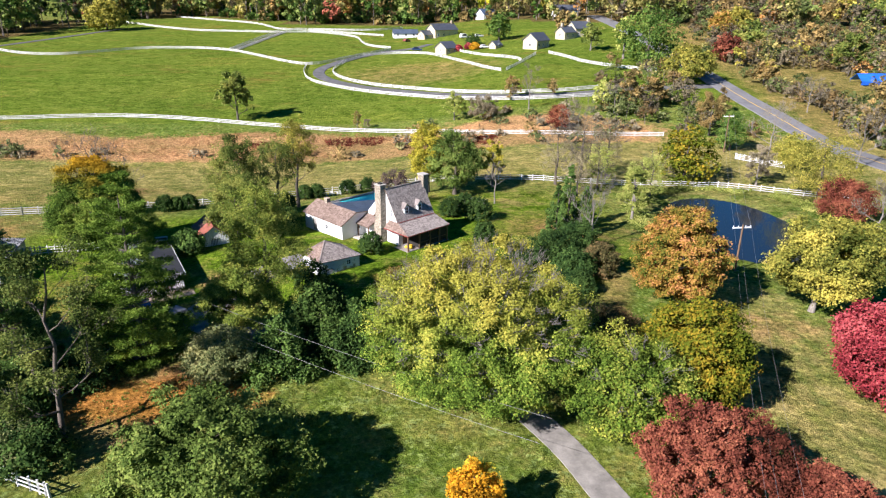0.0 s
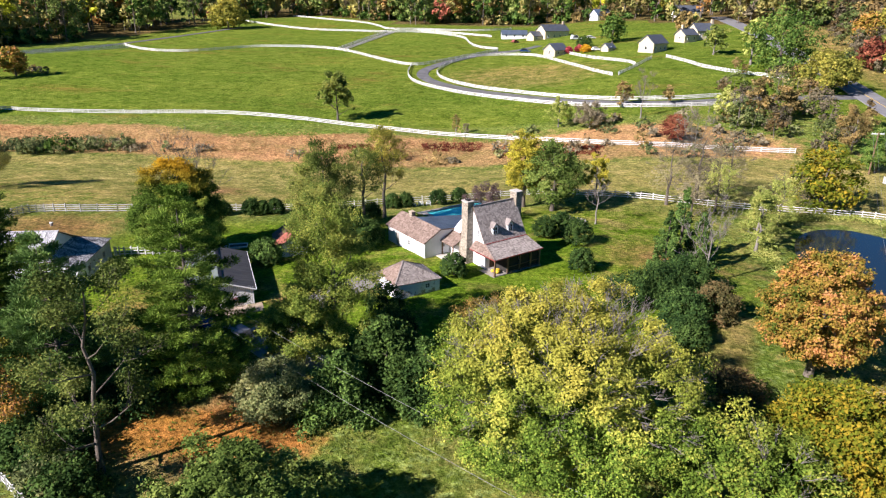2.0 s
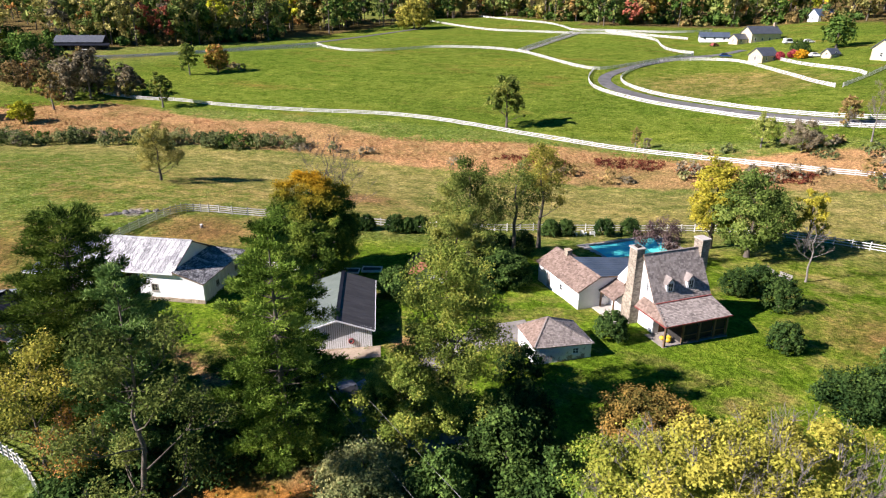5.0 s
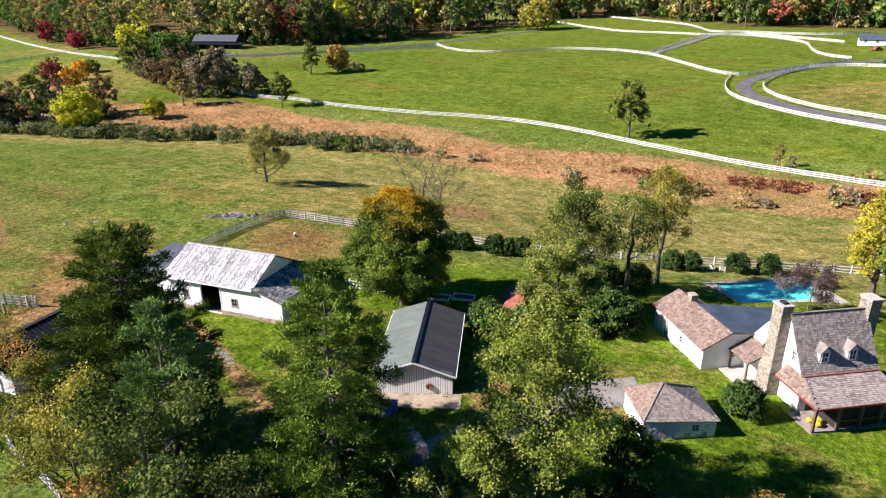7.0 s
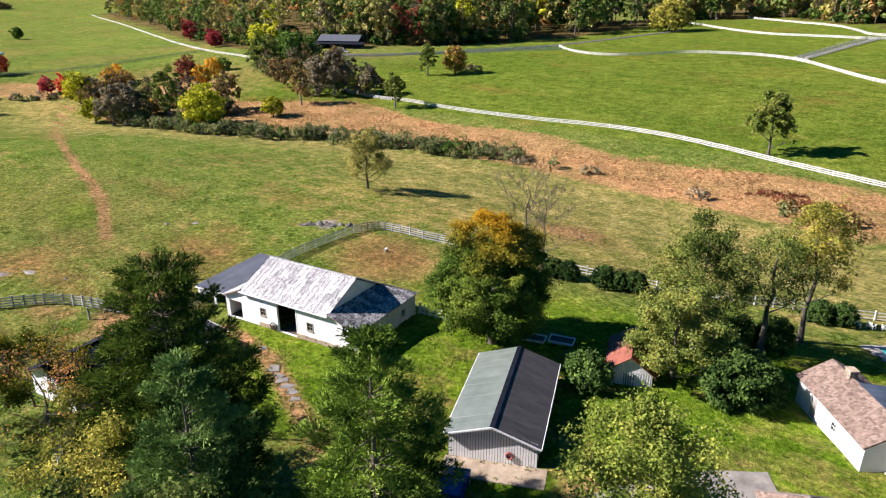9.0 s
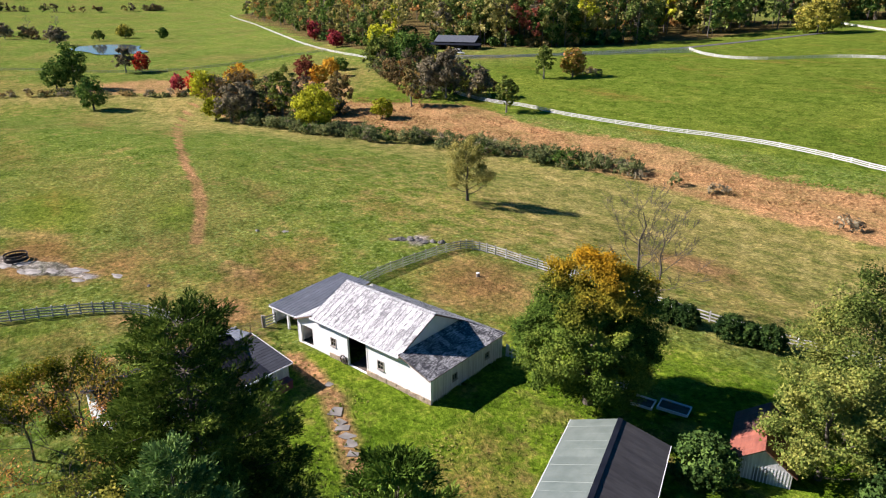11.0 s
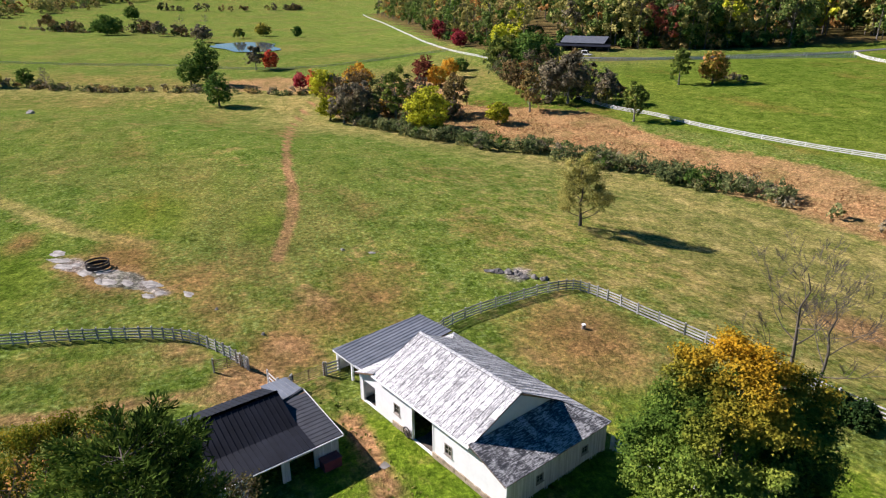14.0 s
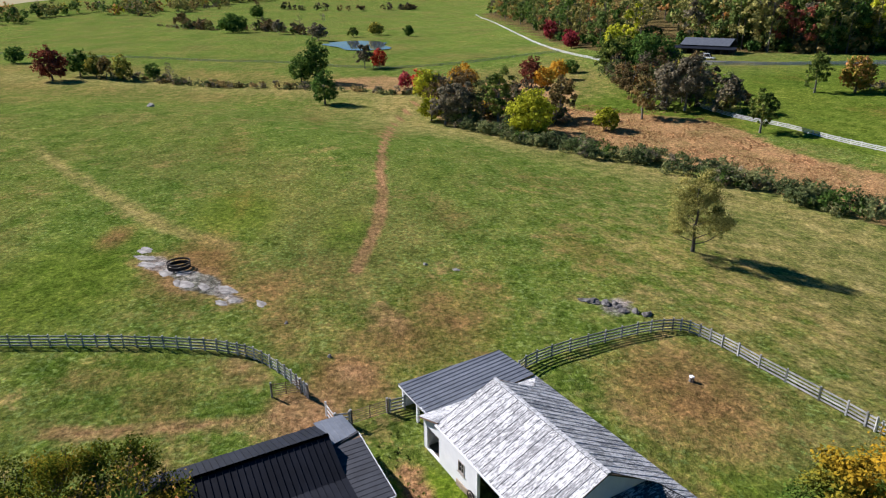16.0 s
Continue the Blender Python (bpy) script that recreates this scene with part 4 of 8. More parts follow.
def broadleaf(name, x, y, height, radius, leaf, label, seed, n_leaves=9000, size=0.4, bark=None, base=0.3, clumps=70, thick=None, lumpy=0.35, group="", lean=(0.0, 0.0), sparse=False, tall=1.0, twiggy=0, fill=1.15):
    """A broad-leaved tree: trunk, limbs and a crown of leaves in spaced, uneven clumps with gaps between them.
    sparse: leaves only round the branch ends; twiggy: bare twigs that stand out of the crown."""
    rng = random.Random(seed)
    tree = base_of(name, pose(x, y, land_z(x, y), 0, 0, rng.uniform(0, 360)), label, "tree", group)
    thick = thick or height * (0.022 if sparse else 0.028)
    wv, wf, ends, at = limbs(rng, height, radius * (0.8 if sparse else 0.56), thick, base, 2 if n_leaves > 3000 else 1, lean=lean, count=(14 if sparse else 11) if n_leaves > 5000 else 8)
    mid, half = height * (base + 1) / 2, height * (1 - base) / 2
    cs, rs, out = [], [], []

    def shell(f):
        dz, w = rng.uniform(-0.97, 1.0), rng.uniform(0, 2 * math.pi)
        wide = (1 - abs(dz) ** (2.2 if dz > 0 else 3.5)) ** 0.5
        wide *= 1 - 0.22 * max(0.0, dz)
        d = Vector((math.cos(w) * wide, math.sin(w) * wide, dz))
        swell = 0.92 + lumpy * noise.noise(d * 1.9 + Vector((seed * 1.3, 0, 0))) + 0.12 * noise.noise(d * 4.5 + Vector((0, seed, 0)))
        c = Vector((d.x * radius * f * swell, d.y * radius * f * swell, mid + d.z * half * f * min(1.04, swell) * tall))
        return c + Vector((lean[0], lean[1], 0)) * c.z, d

    if sparse:
        picks = [e for e in ends if e.z > base * height * 0.8]
        rng.shuffle(picks)
        for k in range(int(clumps * 2.8)):
            if k < clumps * 1.1 and k < len(picks):
                c = picks[k]
            else:
                c, d = shell(rng.uniform(0.4, 0.93))
                if noise.noise(c * (3.0 / radius) + Vector((seed, 0, 0))) < -0.12:
                    continue
            cs.append(tuple(c))
            rs.append(radius * rng.uniform(0.09, 0.21))
            out.append((0, 0, 0.4))
    else:
        gap = 0.82 * math.sqrt(4 * math.pi * radius * (radius + half) / 2 / clumps)
        placed = []
        for k in range(clumps * 9):
            c, d = shell(0.86)
            if len(placed) < clumps and all((c - q).length_squared > (gap * 0.8) ** 2 for q in placed) and noise.noise(c * (2.2 / radius) + Vector((0, 0, seed * 2.7))) > (-0.5 if fill > 1 else -0.36):
                placed.append(c)
                r = gap * rng.uniform(0.55, 0.85) * fill
                c = c * rng.uniform(0.93, 1.03)
                cs.append(tuple(c))
                rs.append(r)
                out.append(tuple((d + Vector((0, 0, 0.5))).normalized()))
        for k in range(clumps // 3):
            c, d = shell(rng.uniform(0.4, 0.68))
            cs.append(tuple(c))
            rs.append(gap * rng.uniform(0.5, 0.8))
            out.append((0, 0, 0.3))
    tv, tf = [], []
    for k in range(twiggy):
        c, d = shell(rng.uniform(0.8, 0.9))
        if d.z < -0.1:
            continue
        for i in range(4):
            w = (d + Vector((rng.uniform(-1, 1), rng.uniform(-1, 1), rng.uniform(-0.2, 1))) * 0.7).normalized()
            e = c + w * rng.uniform(0.5, 1.1)
            tube(tv, tf, c - d * 0.3, e, 0.02, 0.008, 3)
            for j in range(2):
                tube(tv, tf, c.lerp(e, 0.6), e + Vector((rng.uniform(-1, 1), rng.uniform(-1, 1), rng.uniform(-0.3, 1))) * 0.4, 0.014, 0.007, 3)
    wood_part("trunk", wv, wf, bark or BARK, tree)
    if tv:
        tagged(wood_part("brushwood", tv, tf, bark or BARK, tree), kind="stuff")
    wts = np.array(rs) ** 1.7
    if sparse and size < 0.4:
        size *= 0.85
    if size < 0.4:
        n_leaves, size = int(n_leaves * 2.4), size * 0.62
    counts = np.maximum(6, (n_leaves * wts / wts.sum()).astype(int))
    crown_part(leaf_mesh("crown", cs, rs, counts, size, seed, outward=out), leaf, tree)
    return tree


def pine(name, x, y, height, radius, leaf, label, seed, n_leaves=12000, size=0.36, base=0.12, clumps=150, group="", round_top=0.5, tiers=17):
    """A pine: a straight trunk, whorls of level limbs, and along each limb flat sprays of up-pointing needle tufts."""
    rng = random.Random(seed)
    r = np.random.default_rng(seed)
    tree = base_of(name, pose(x, y, ground_z(x, y), 0, 0, rng.uniform(0, 360)), label, "tree", group)
    wv, wf = [], []
    for k in range(6):
        tube(wv, wf, (0, 0, -0.3 + height * k / 6.2), (0, 0, -0.3 + height * (k + 1) / 6.2), height * 0.019 * (1 - k / 6.5), height * 0.019 * (1 - (k + 1) / 6.5), 8)
    tufts = []
    for tier in range(tiers):
        t = base + (0.985 - base) * (tier + rng.uniform(-0.2, 0.2)) / (tiers - 1)
        t = max(base, min(0.985, t))
        full = min(1.0, ((1.0 - t) / (1 - base)) ** (0.75 - 0.4 * round_top) * 1.12 + 0.06)
        full *= 0.72 + 0.28 * min(1.0, (t - base) * 5 + 0.35)
        turn = rng.uniform(0, 6.3)
        n = 8 if t < 0.8 else 6
        for k in range(n):
            if rng.random() < 0.1:
                continue
            w = turn + 2 * math.pi * (k + rng.uniform(-0.3, 0.3)) / n
            reach = radius * full * rng.uniform(0.62, 1.04)
            way = Vector((math.cos(w), math.sin(w), 0))
            side = Vector((-way.y, way.x, 0))
            rise = rng.uniform(-0.05, 0.2) + 0.55 * max(0, t - 0.7)
            a = Vector((0, 0, height * t))

            def along(f):
                return a + way * reach * f + Vector((0, 0, reach * (rise * f + 0.12 * f * f)))

            tube(wv, wf, a, along(0.55), 0.035 + 0.012 * radius * (1 - t), 0.03, 5)
            tube(wv, wf, along(0.55), along(0.97), 0.03, 0.012, 4)
            m = max(4, int(reach * 2.6))
            for i in range(m):
                f = 0.28 + 0.72 * (i + rng.random()) / m
                half = reach * 0.34 * (1.08 - f) ** 0.7
                for s in (-1, 0, 1):
                    q = along(f) + side * s * half * rng.uniform(0.35, 1.0) + Vector((0, 0, rng.uniform(-0.12, 0.16)))
                    tufts.append((*q, way.x + side.x * s * 0.7, way.y + side.y * s * 0.7, 0.75))
    wood_part("trunk", wv, wf, BARK, tree)
    tf = np.array(tufts)
    per = max(6, n_leaves // len(tf))
    p = np.repeat(tf[:, :3], per, 0)
    ax = np.repeat(tf[:, 3:], per, 0) + r.normal(size=(len(p), 3)) * 0.75
    ax /= np.linalg.norm(ax, axis=1)[:, None]
    p = p + r.normal(size=p.shape) * np.array([0.16, 0.16, 0.09])
    sd = np.cross(ax, r.normal(size=p.shape))
    sd /= np.linalg.norm(sd, axis=1)[:, None]
    ln = size * r.uniform(0.7, 1.35, len(p))[:, None]
    wd = ln * 0.105
    tri = np.stack([p, p + ax * ln + sd * wd, p + ax * ln * 0.8 - sd * wd], 1).reshape(-1, 3)
    crown_part(leaflets("crown", tri), leaf, tree)
    return tree


def cedar(name, x, y, height, radius, leaf, label, seed, n_leaves=8000, size=0.26, clumps=90, group=""):
    """A dense, pointed evergreen that is leafy to the ground."""
    rng = random.Random(seed)
    tree = base_of(name, pose(x, y, ground_z(x, y), 0, 0, rng.uniform(0, 360)), label, "tree", group)
    wv, wf, ends, at = limbs(rng, height, radius * 0.5, height * 0.018, 0.1, 0, conifer=True, count=12)
    wood_part("trunk", wv, wf, BARK, tree)
    cs, rs = [], []
    for k in range(clumps):
        t = rng.random() ** 1.25
        r = radius * (1 - t) ** 0.65 * rng.uniform(0.55, 0.95)
        w = rng.uniform(0, 2 * math.pi)
        r *= 1 + 0.35 * noise.noise(Vector((math.cos(w) * 1.6, math.sin(w) * 1.6, t * 5 + seed)))
        cs.append((math.cos(w) * r, math.sin(w) * r, 0.25 + t * height * 0.97))
        rs.append(max(0.25, radius * rng.uniform(0.16, 0.32) * (1.1 - 0.6 * t)))
    wts = np.array(rs) ** 1.6
    counts = np.maximum(6, (n_leaves * wts / wts.sum()).astype(int))
    crown_part(leaf_mesh("crown", cs, rs, counts, size, seed, flat=1.2, up=0.2, aspect=0.55), leaf, tree)
    return tree


def shrub(name, x, y, height, radius, leaf, label, seed, n_leaves=2500, size=0.2, group="", lumpy=0.2, clumps=46):
    """A shrub: short stems under a close, slightly lumpy dome of leaves that reaches the ground."""
    rng = random.Random(seed)
    ob = base_of(name, pose(x, y, ground_z(x, y), 0, 0, rng.uniform(0, 360)), label, "shrub", group)
    wv, wf, ends, at = limbs(rng, height * 0.75, radius * 0.5, 0.06, 0.15, 0, count=6)
    wood_part("stem", wv, wf, BARK, ob)
    cs, rs, out = [], [], []
    for k in range(clumps):
        z, w = (k + 0.5) / clumps, k * 2.39996 + rng.uniform(-0.3, 0.3)
        wide = math.sqrt(max(0.0, 1 - (1.25 * z - 0.25) ** 2)) if z > 0.2 else 0.9 + 0.5 * z
        d = Vector((math.cos(w) * wide, math.sin(w) * wide, z))
        f = 0.84 * (1 + lumpy * noise.noise(d * 2 + Vector((seed, 0, 0))))
        cs.append((d.x * radius * f, d.y * radius * f, 0.12 * height + d.z * height * 0.78))
        rs.append(radius * rng.uniform(0.26, 0.36))
        out.append(tuple(d.normalized()))
    for k in range(clumps // 4):
        cs.append((rng.uniform(-0.4, 0.4) * radius, rng.uniform(-0.4, 0.4) * radius, height * rng.uniform(0.2, 0.7)))
        rs.append(radius * 0.4)
        out.append((0, 0, 0.3))
    crown_part(leaf_mesh("crown", cs, rs, [max(4, int(n_leaves * 1.5) // len(cs))] * len(cs), size * 0.85, seed, outward=out, flat=0.9), leaf, ob)
    return ob


def bare_tree(name, x, y, height, radius, bark, label, seed, lean=(0, 0), leaf=None, n_leaves=0, group="", fork=0.25):
    rng = random.Random(seed)
    tree = base_of(name, pose(x, y, ground_z(x, y), 0, 0, rng.uniform(0, 360)), label, "tree", group)
    wv, wf, ends, at = limbs(rng, height, radius, height * 0.013, fork, 3, bare=True, lean=lean, count=11)
    wood_part("trunk", wv, wf, bark, tree)
    if leaf:
        n = 220 if n_leaves > 1500 else 80
        picks = [tuple(ends[rng.randrange(len(ends))]) for _ in range(n)]
        crown_part(leaf_mesh("crown", picks, [radius * 0.2] * n, [max(4, int(n_leaves * 2.4) // n)] * n, 0.135, seed), leaf, tree)
    return tree


# ---- the barn ----
# Deck beneath the roof covering; added so no light comes through its gaps
def roof_deck(parent, pts, mat, thick=0.1, drop=0.02):
    return part("roof_deck", slab(bmesh.new(), [(x, y, z - drop) for x, y, z in pts], thick), mat, parent)


def barn():
    b = base_of("barn", pose(-54.9, 69.2, 1.4, 0, 0, 17.8), "long white barn with worn metal roofs and an open door", "barn")
    door, small = (7.4, 9.9, 0.05, 3.2), (0.5, 2.3, 0.1, 2.1)
    w1, w2 = (5.0, 5.75, 1.3, 2.2), (11.3, 12.1, 1.2, 2.1)
    wall("south_wall", b, (-17.6, 0), (0, 0), -0.4, 2.6, 0.2, WHITE_PAINT, [(*door[:3], 2.6), small, w1, w2])
    wall("upper_wall", b, (-14.9, 0), (-3.5, 0), 2.6, 3.62, 0.2, WHITE_PAINT, [(door[0] - 2.7, door[1] - 2.7, 2.6, 3.2)])
    for w in (w1, w2):
        window_in(b, (-17.6, 0), (0, 0), w, 0.2, DECK)
    for xa, xb in ((-3.5, 0.0), (-14.9, -17.6)):
        part("end_gusset", prism(bmesh.new(), [(xa, 2.6), (xb, 2.6), (xa, 3.62)], 0.0, 0.2), WHITE_PAINT, b)
    holes = [(2.6, 3.3, 1.0, 1.65), (7.3, 8.0, 1.0, 1.65)]
    wall("east_wall", b, (0, 0.2), (0, 10.3), 0.25, 2.6, 0.12, BATTEN_WHITE, holes, "worn white boards, ragged at the foot")
    for h in holes:
        window_in(b, (0, 0.2), (0, 10.3), h, 0.12, WEATHERED)
    for k in range(42):
        y = 0.3 + k * 0.24
        lo = random.uniform(-0.05, 0.25)
        if not any(0.2 + h[0] - 0.16 < y < 0.2 + h[1] + 0.04 for h in holes):
            part("batten", box(bmesh.new(), 0.004, 0.028, y, y + 0.09, lo, 2.58), BATTEN_WHITE, b)
    wall("north_wall", b, (0, 10.3), (-17.6, 10.3), -0.3, 2.55, 0.15, WHITE_PAINT, [(7, 9, 0, 2.1)])
    wall("west_wall", b, (-17.6, 10.3), (-17.6, 0), -0.3, 2.5, 0.15, WHITE_PAINT)
    part("floor", box(bmesh.new(), -17.4, -0.1, 0.2, 10.1, -0.2, 0.02), EARTH_FLOOR, b)
    part("inner_partition", box(bmesh.new(), -14.9, -14.78, 0.25, 10, 0.02, 2.6), WOOD, b)
    part("hay_loft", box(bmesh.new(), -14.7, -3.6, 5.6, 8.6, 2.5, 2.62), WOOD, b)
    for x in (-3.56, -14.98):
        bm = prism(bmesh.new(), [(-0.1, 3.6), (4.5, 5.68), (8.1, 3.8)], x, x + 0.14)
        bm.transform(Matrix(((0, 1, 0, 0), (1, 0, 0, 0), (0, 0, 1, 0), (0, 0, 0, 1))))
        bmesh.ops.recalc_face_normals(bm, faces=bm.faces)
        part("gable", bm, WHITE_PAINT, b)
    south = [(-15.1, -0.35, 3.55), (-3.3, -0.35, 3.55), (-3.3, 4.5, 5.78), (-15.1, 4.5, 5.78)]
    north = [(0.15, 10.5, 2.6), (-17.8, 10.5, 2.6), (-15.1, 8.15, 3.85), (-15.1, 4.5, 5.78), (-3.3, 4.5, 5.78), (-3.3, 8.15, 3.85)]
    east = [(0.2, -0.3, 2.58), (0.2, 10.5, 2.58), (-3.4, 8.15, 3.78), (-3.4, -0.3, 3.78)]
    west = [(-17.8, 10.5, 2.6), (-17.8, -0.3, 2.6), (-15.0, -0.3, 3.72), (-15.0, 8.15, 3.72)]
    for k, (pts, mat, lengths) in enumerate(((south, WORN_ROOF, (1.6, 2.6)), (north, WORN_ROOF, (2.0, 3.4)), (east, SHADED_WORN, (1.5, 2.4)), (west, WORN_ROOF, (1.5, 2.5)))):
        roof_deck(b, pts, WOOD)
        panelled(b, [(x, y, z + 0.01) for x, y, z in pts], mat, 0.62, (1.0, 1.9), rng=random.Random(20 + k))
    part("ridge_cap", beam(bmesh.new(), (-15.1, 4.5, 5.82), (-3.3, 4.5, 5.82), 0.3, 0.05), WORN_ROOF, b)
    part("eave_gutter", beam(bmesh.new(), (-15.1, -0.4, 3.52), (-3.3, -0.4, 3.52), 0.12, 0.1), WHITE_PAINT, b, "white gutter")
    rng = random.Random(8)
    x = -12.8
    while x < -0.3:
        w = rng.uniform(0.3, 0.6)
        if not -10.35 < x + w / 2 < -7.55:
            for z in (0.0, 0.26):
                bm = box(bmesh.new(), x + 0.01, x + w - 0.01, -0.05 - rng.uniform(0, 0.05), 0.0, z - 0.05, z + 0.24 + rng.uniform(-0.03, 0.03))
                part("stone", bm, STONE, b)
        x += w
    v, f = [], []
    ring = [(-10.75 + 0.42 * math.cos(k * 0.3927), -0.16, 0.5 + 0.42 * math.sin(k * 0.3927)) for k in range(16)]
    for p, q in zip(ring, ring[1:] + ring[:1]):
        tube(v, f, p, q, 0.05, 0.05, 5)
    for k in range(4):
        tube(v, f, ring[k * 2], ring[k * 2 + 8], 0.03, 0.03, 4)
    wood_part("old_wheel", v, f, RUST_RING, b)
    part("door_frame", box(bmesh.new(), -10.32, -10.2, -0.03, 0.0, 0.1, 3.2), WHITE_PAINT, b)
    part("door_frame", box(bmesh.new(), -7.7, -7.58, -0.03, 0.0, 0.1, 3.2), WHITE_PAINT, b)
    # open shed on the west end
    shed_roof = [(-23.3, 0.7, 2.0), (-17.7, 0.7, 2.0), (-17.7, 10.2, 2.93), (-22.4, 10.0, 2.91)]
    roof_deck(b, shed_roof, WOOD)
    panelled(b, [(x, y, z + 0.01) for x, y, z in shed_roof], GREY_METAL, 0.45, (9, 12), rib=0.05, rng=random.Random(31))
    wall("shed_back_wall", b, (-17.75, 9.7), (-22.2, 9.7), -0.3, 2.7, 0.12, WEATHERED)
    wall("shed_end_wall", b, (-22.6, 9.5), (-23.0, 1.0), -0.3, 1.85, 0.12, WHITE_PAINT)
    for x in (-22.9, -20.4, -17.95):
        part("post", box(bmesh.new(), x - 0.1, x + 0.1, 0.85, 1.05, -0.3, 1.9), WHITE_PAINT, b)
    part("fascia", beam(bmesh.new(), (-23.3, 0.72, 1.86), (-17.7, 0.72, 2.0), 0.05, 0.16), WHITE_PAINT, b)
    return b


# Worn sheets; their darker metal also carries the gable's shadow on this slope
SHADED_WORN = worn_sheet("shaded_worn_roof", (0.04, 0.043, 0.05), (0.62, 0.63, 0.64), 0.55)
barn()


# ---- garage ----
def garage():
    g = base_of("garage", pose(-35.4, 67.3, 1.5, 0, 0, 32), "board-and-batten garage with a green and black metal roof", "garage")
    hw, ln, ev, rd = 3.3, 11.3, 2.45, 3.55
    wall("front_wall", g, (-hw, 0), (hw, 0), -0.3, ev, 0.15, WEATHERED)
    part("front_gable", prism(bmesh.new(), [(-hw, ev), (hw, ev), (0, rd - 0.08)], 0.0, 0.15), WEATHERED, g)
    part("apron", slab(bmesh.new(), [(-3.5, -2.2, 0.26), (4.1, -2.2, 0.52), (4.1, -0.06, 0.52), (-3.5, -0.06, 0.26)], 0.3), LEAFY_CONCRETE, g, "pale concrete apron strewn with leaves")
    for k in range(32):
        x = -hw + 0.03 + k * 0.206
        part("batten", box(bmesh.new(), x, x + 0.165, -0.022, -0.003, -0.25, ev + (1 - abs(x) / hw) * (rd - ev - 0.1)), WHITE_PAINT, g)
    wall("back_wall", g, (hw, ln), (-hw, ln), -0.3, ev, 0.15, BATTEN_WHITE)
    part("back_gable", prism(bmesh.new(), [(-hw, ev), (hw, ev), (0, rd - 0.08)], ln - 0.15, ln), BATTEN_WHITE, g)
    wall("west_wall", g, (-hw, ln), (-hw, 0), -0.3, ev, 0.15, WEATHERED)
    wall("east_wall", g, (hw, 0), (hw, ln), -0.3, ev, 0.15, WEATHERED, [(1, 3.8, -0.3, 2.1), (4.6, 7.6, -0.3, 2.1), (8.4, 11.4, -0.3, 2.1)])
    part("floor", box(bmesh.new(), -hw + 0.2, hw - 0.2, 0.2, ln - 0.2, -0.25, 0.02), EARTH_FLOOR, g)
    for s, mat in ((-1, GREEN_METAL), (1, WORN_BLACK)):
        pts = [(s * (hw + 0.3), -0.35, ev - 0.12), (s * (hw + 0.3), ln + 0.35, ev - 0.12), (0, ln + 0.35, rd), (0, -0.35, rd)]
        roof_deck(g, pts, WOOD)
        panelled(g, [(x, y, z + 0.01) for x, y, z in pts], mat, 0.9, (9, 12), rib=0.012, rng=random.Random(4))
        part("verge_board", beam(bmesh.new(), (s * (hw + 0.3), -0.37, ev - 0.16), (0, -0.37, rd - 0.04), 0.05, 0.14), WHITE_PAINT, g)
        part("eave_trim", beam(bmesh.new(), (s * (hw + 0.32), -0.35, ev - 0.14), (s * (hw + 0.32), ln + 0.35, ev - 0.14), 0.05, 0.1), WHITE_PAINT, g)
    part("ridge_cap", beam(bmesh.new(), (0, -0.35, rd + 0.03), (0, ln + 0.35, rd + 0.03), 0.36, 0.04), BLACK_METAL, g)
    v, f = [], []
    ring = [(1.3 + 0.24 * math.cos(a * 0.5236), -0.08, 1.15 + 0.24 * math.sin(a * 0.5236)) for a in range(12)]
    for p, q in zip(ring, ring[1:] + ring[:1]):
        tube(v, f, p, q, 0.075, 0.075, 6)
    wood_part("wreath", v, f, RED_PAINT, g)
    part("bow", prism(bmesh.new(), [(1.16, 0.86), (1.3, 0.94), (1.44, 0.86), (1.42, 1.02), (1.3, 0.98), (1.18, 1.02)], -0.19, -0.15), RED_PAINT, g)


garage()


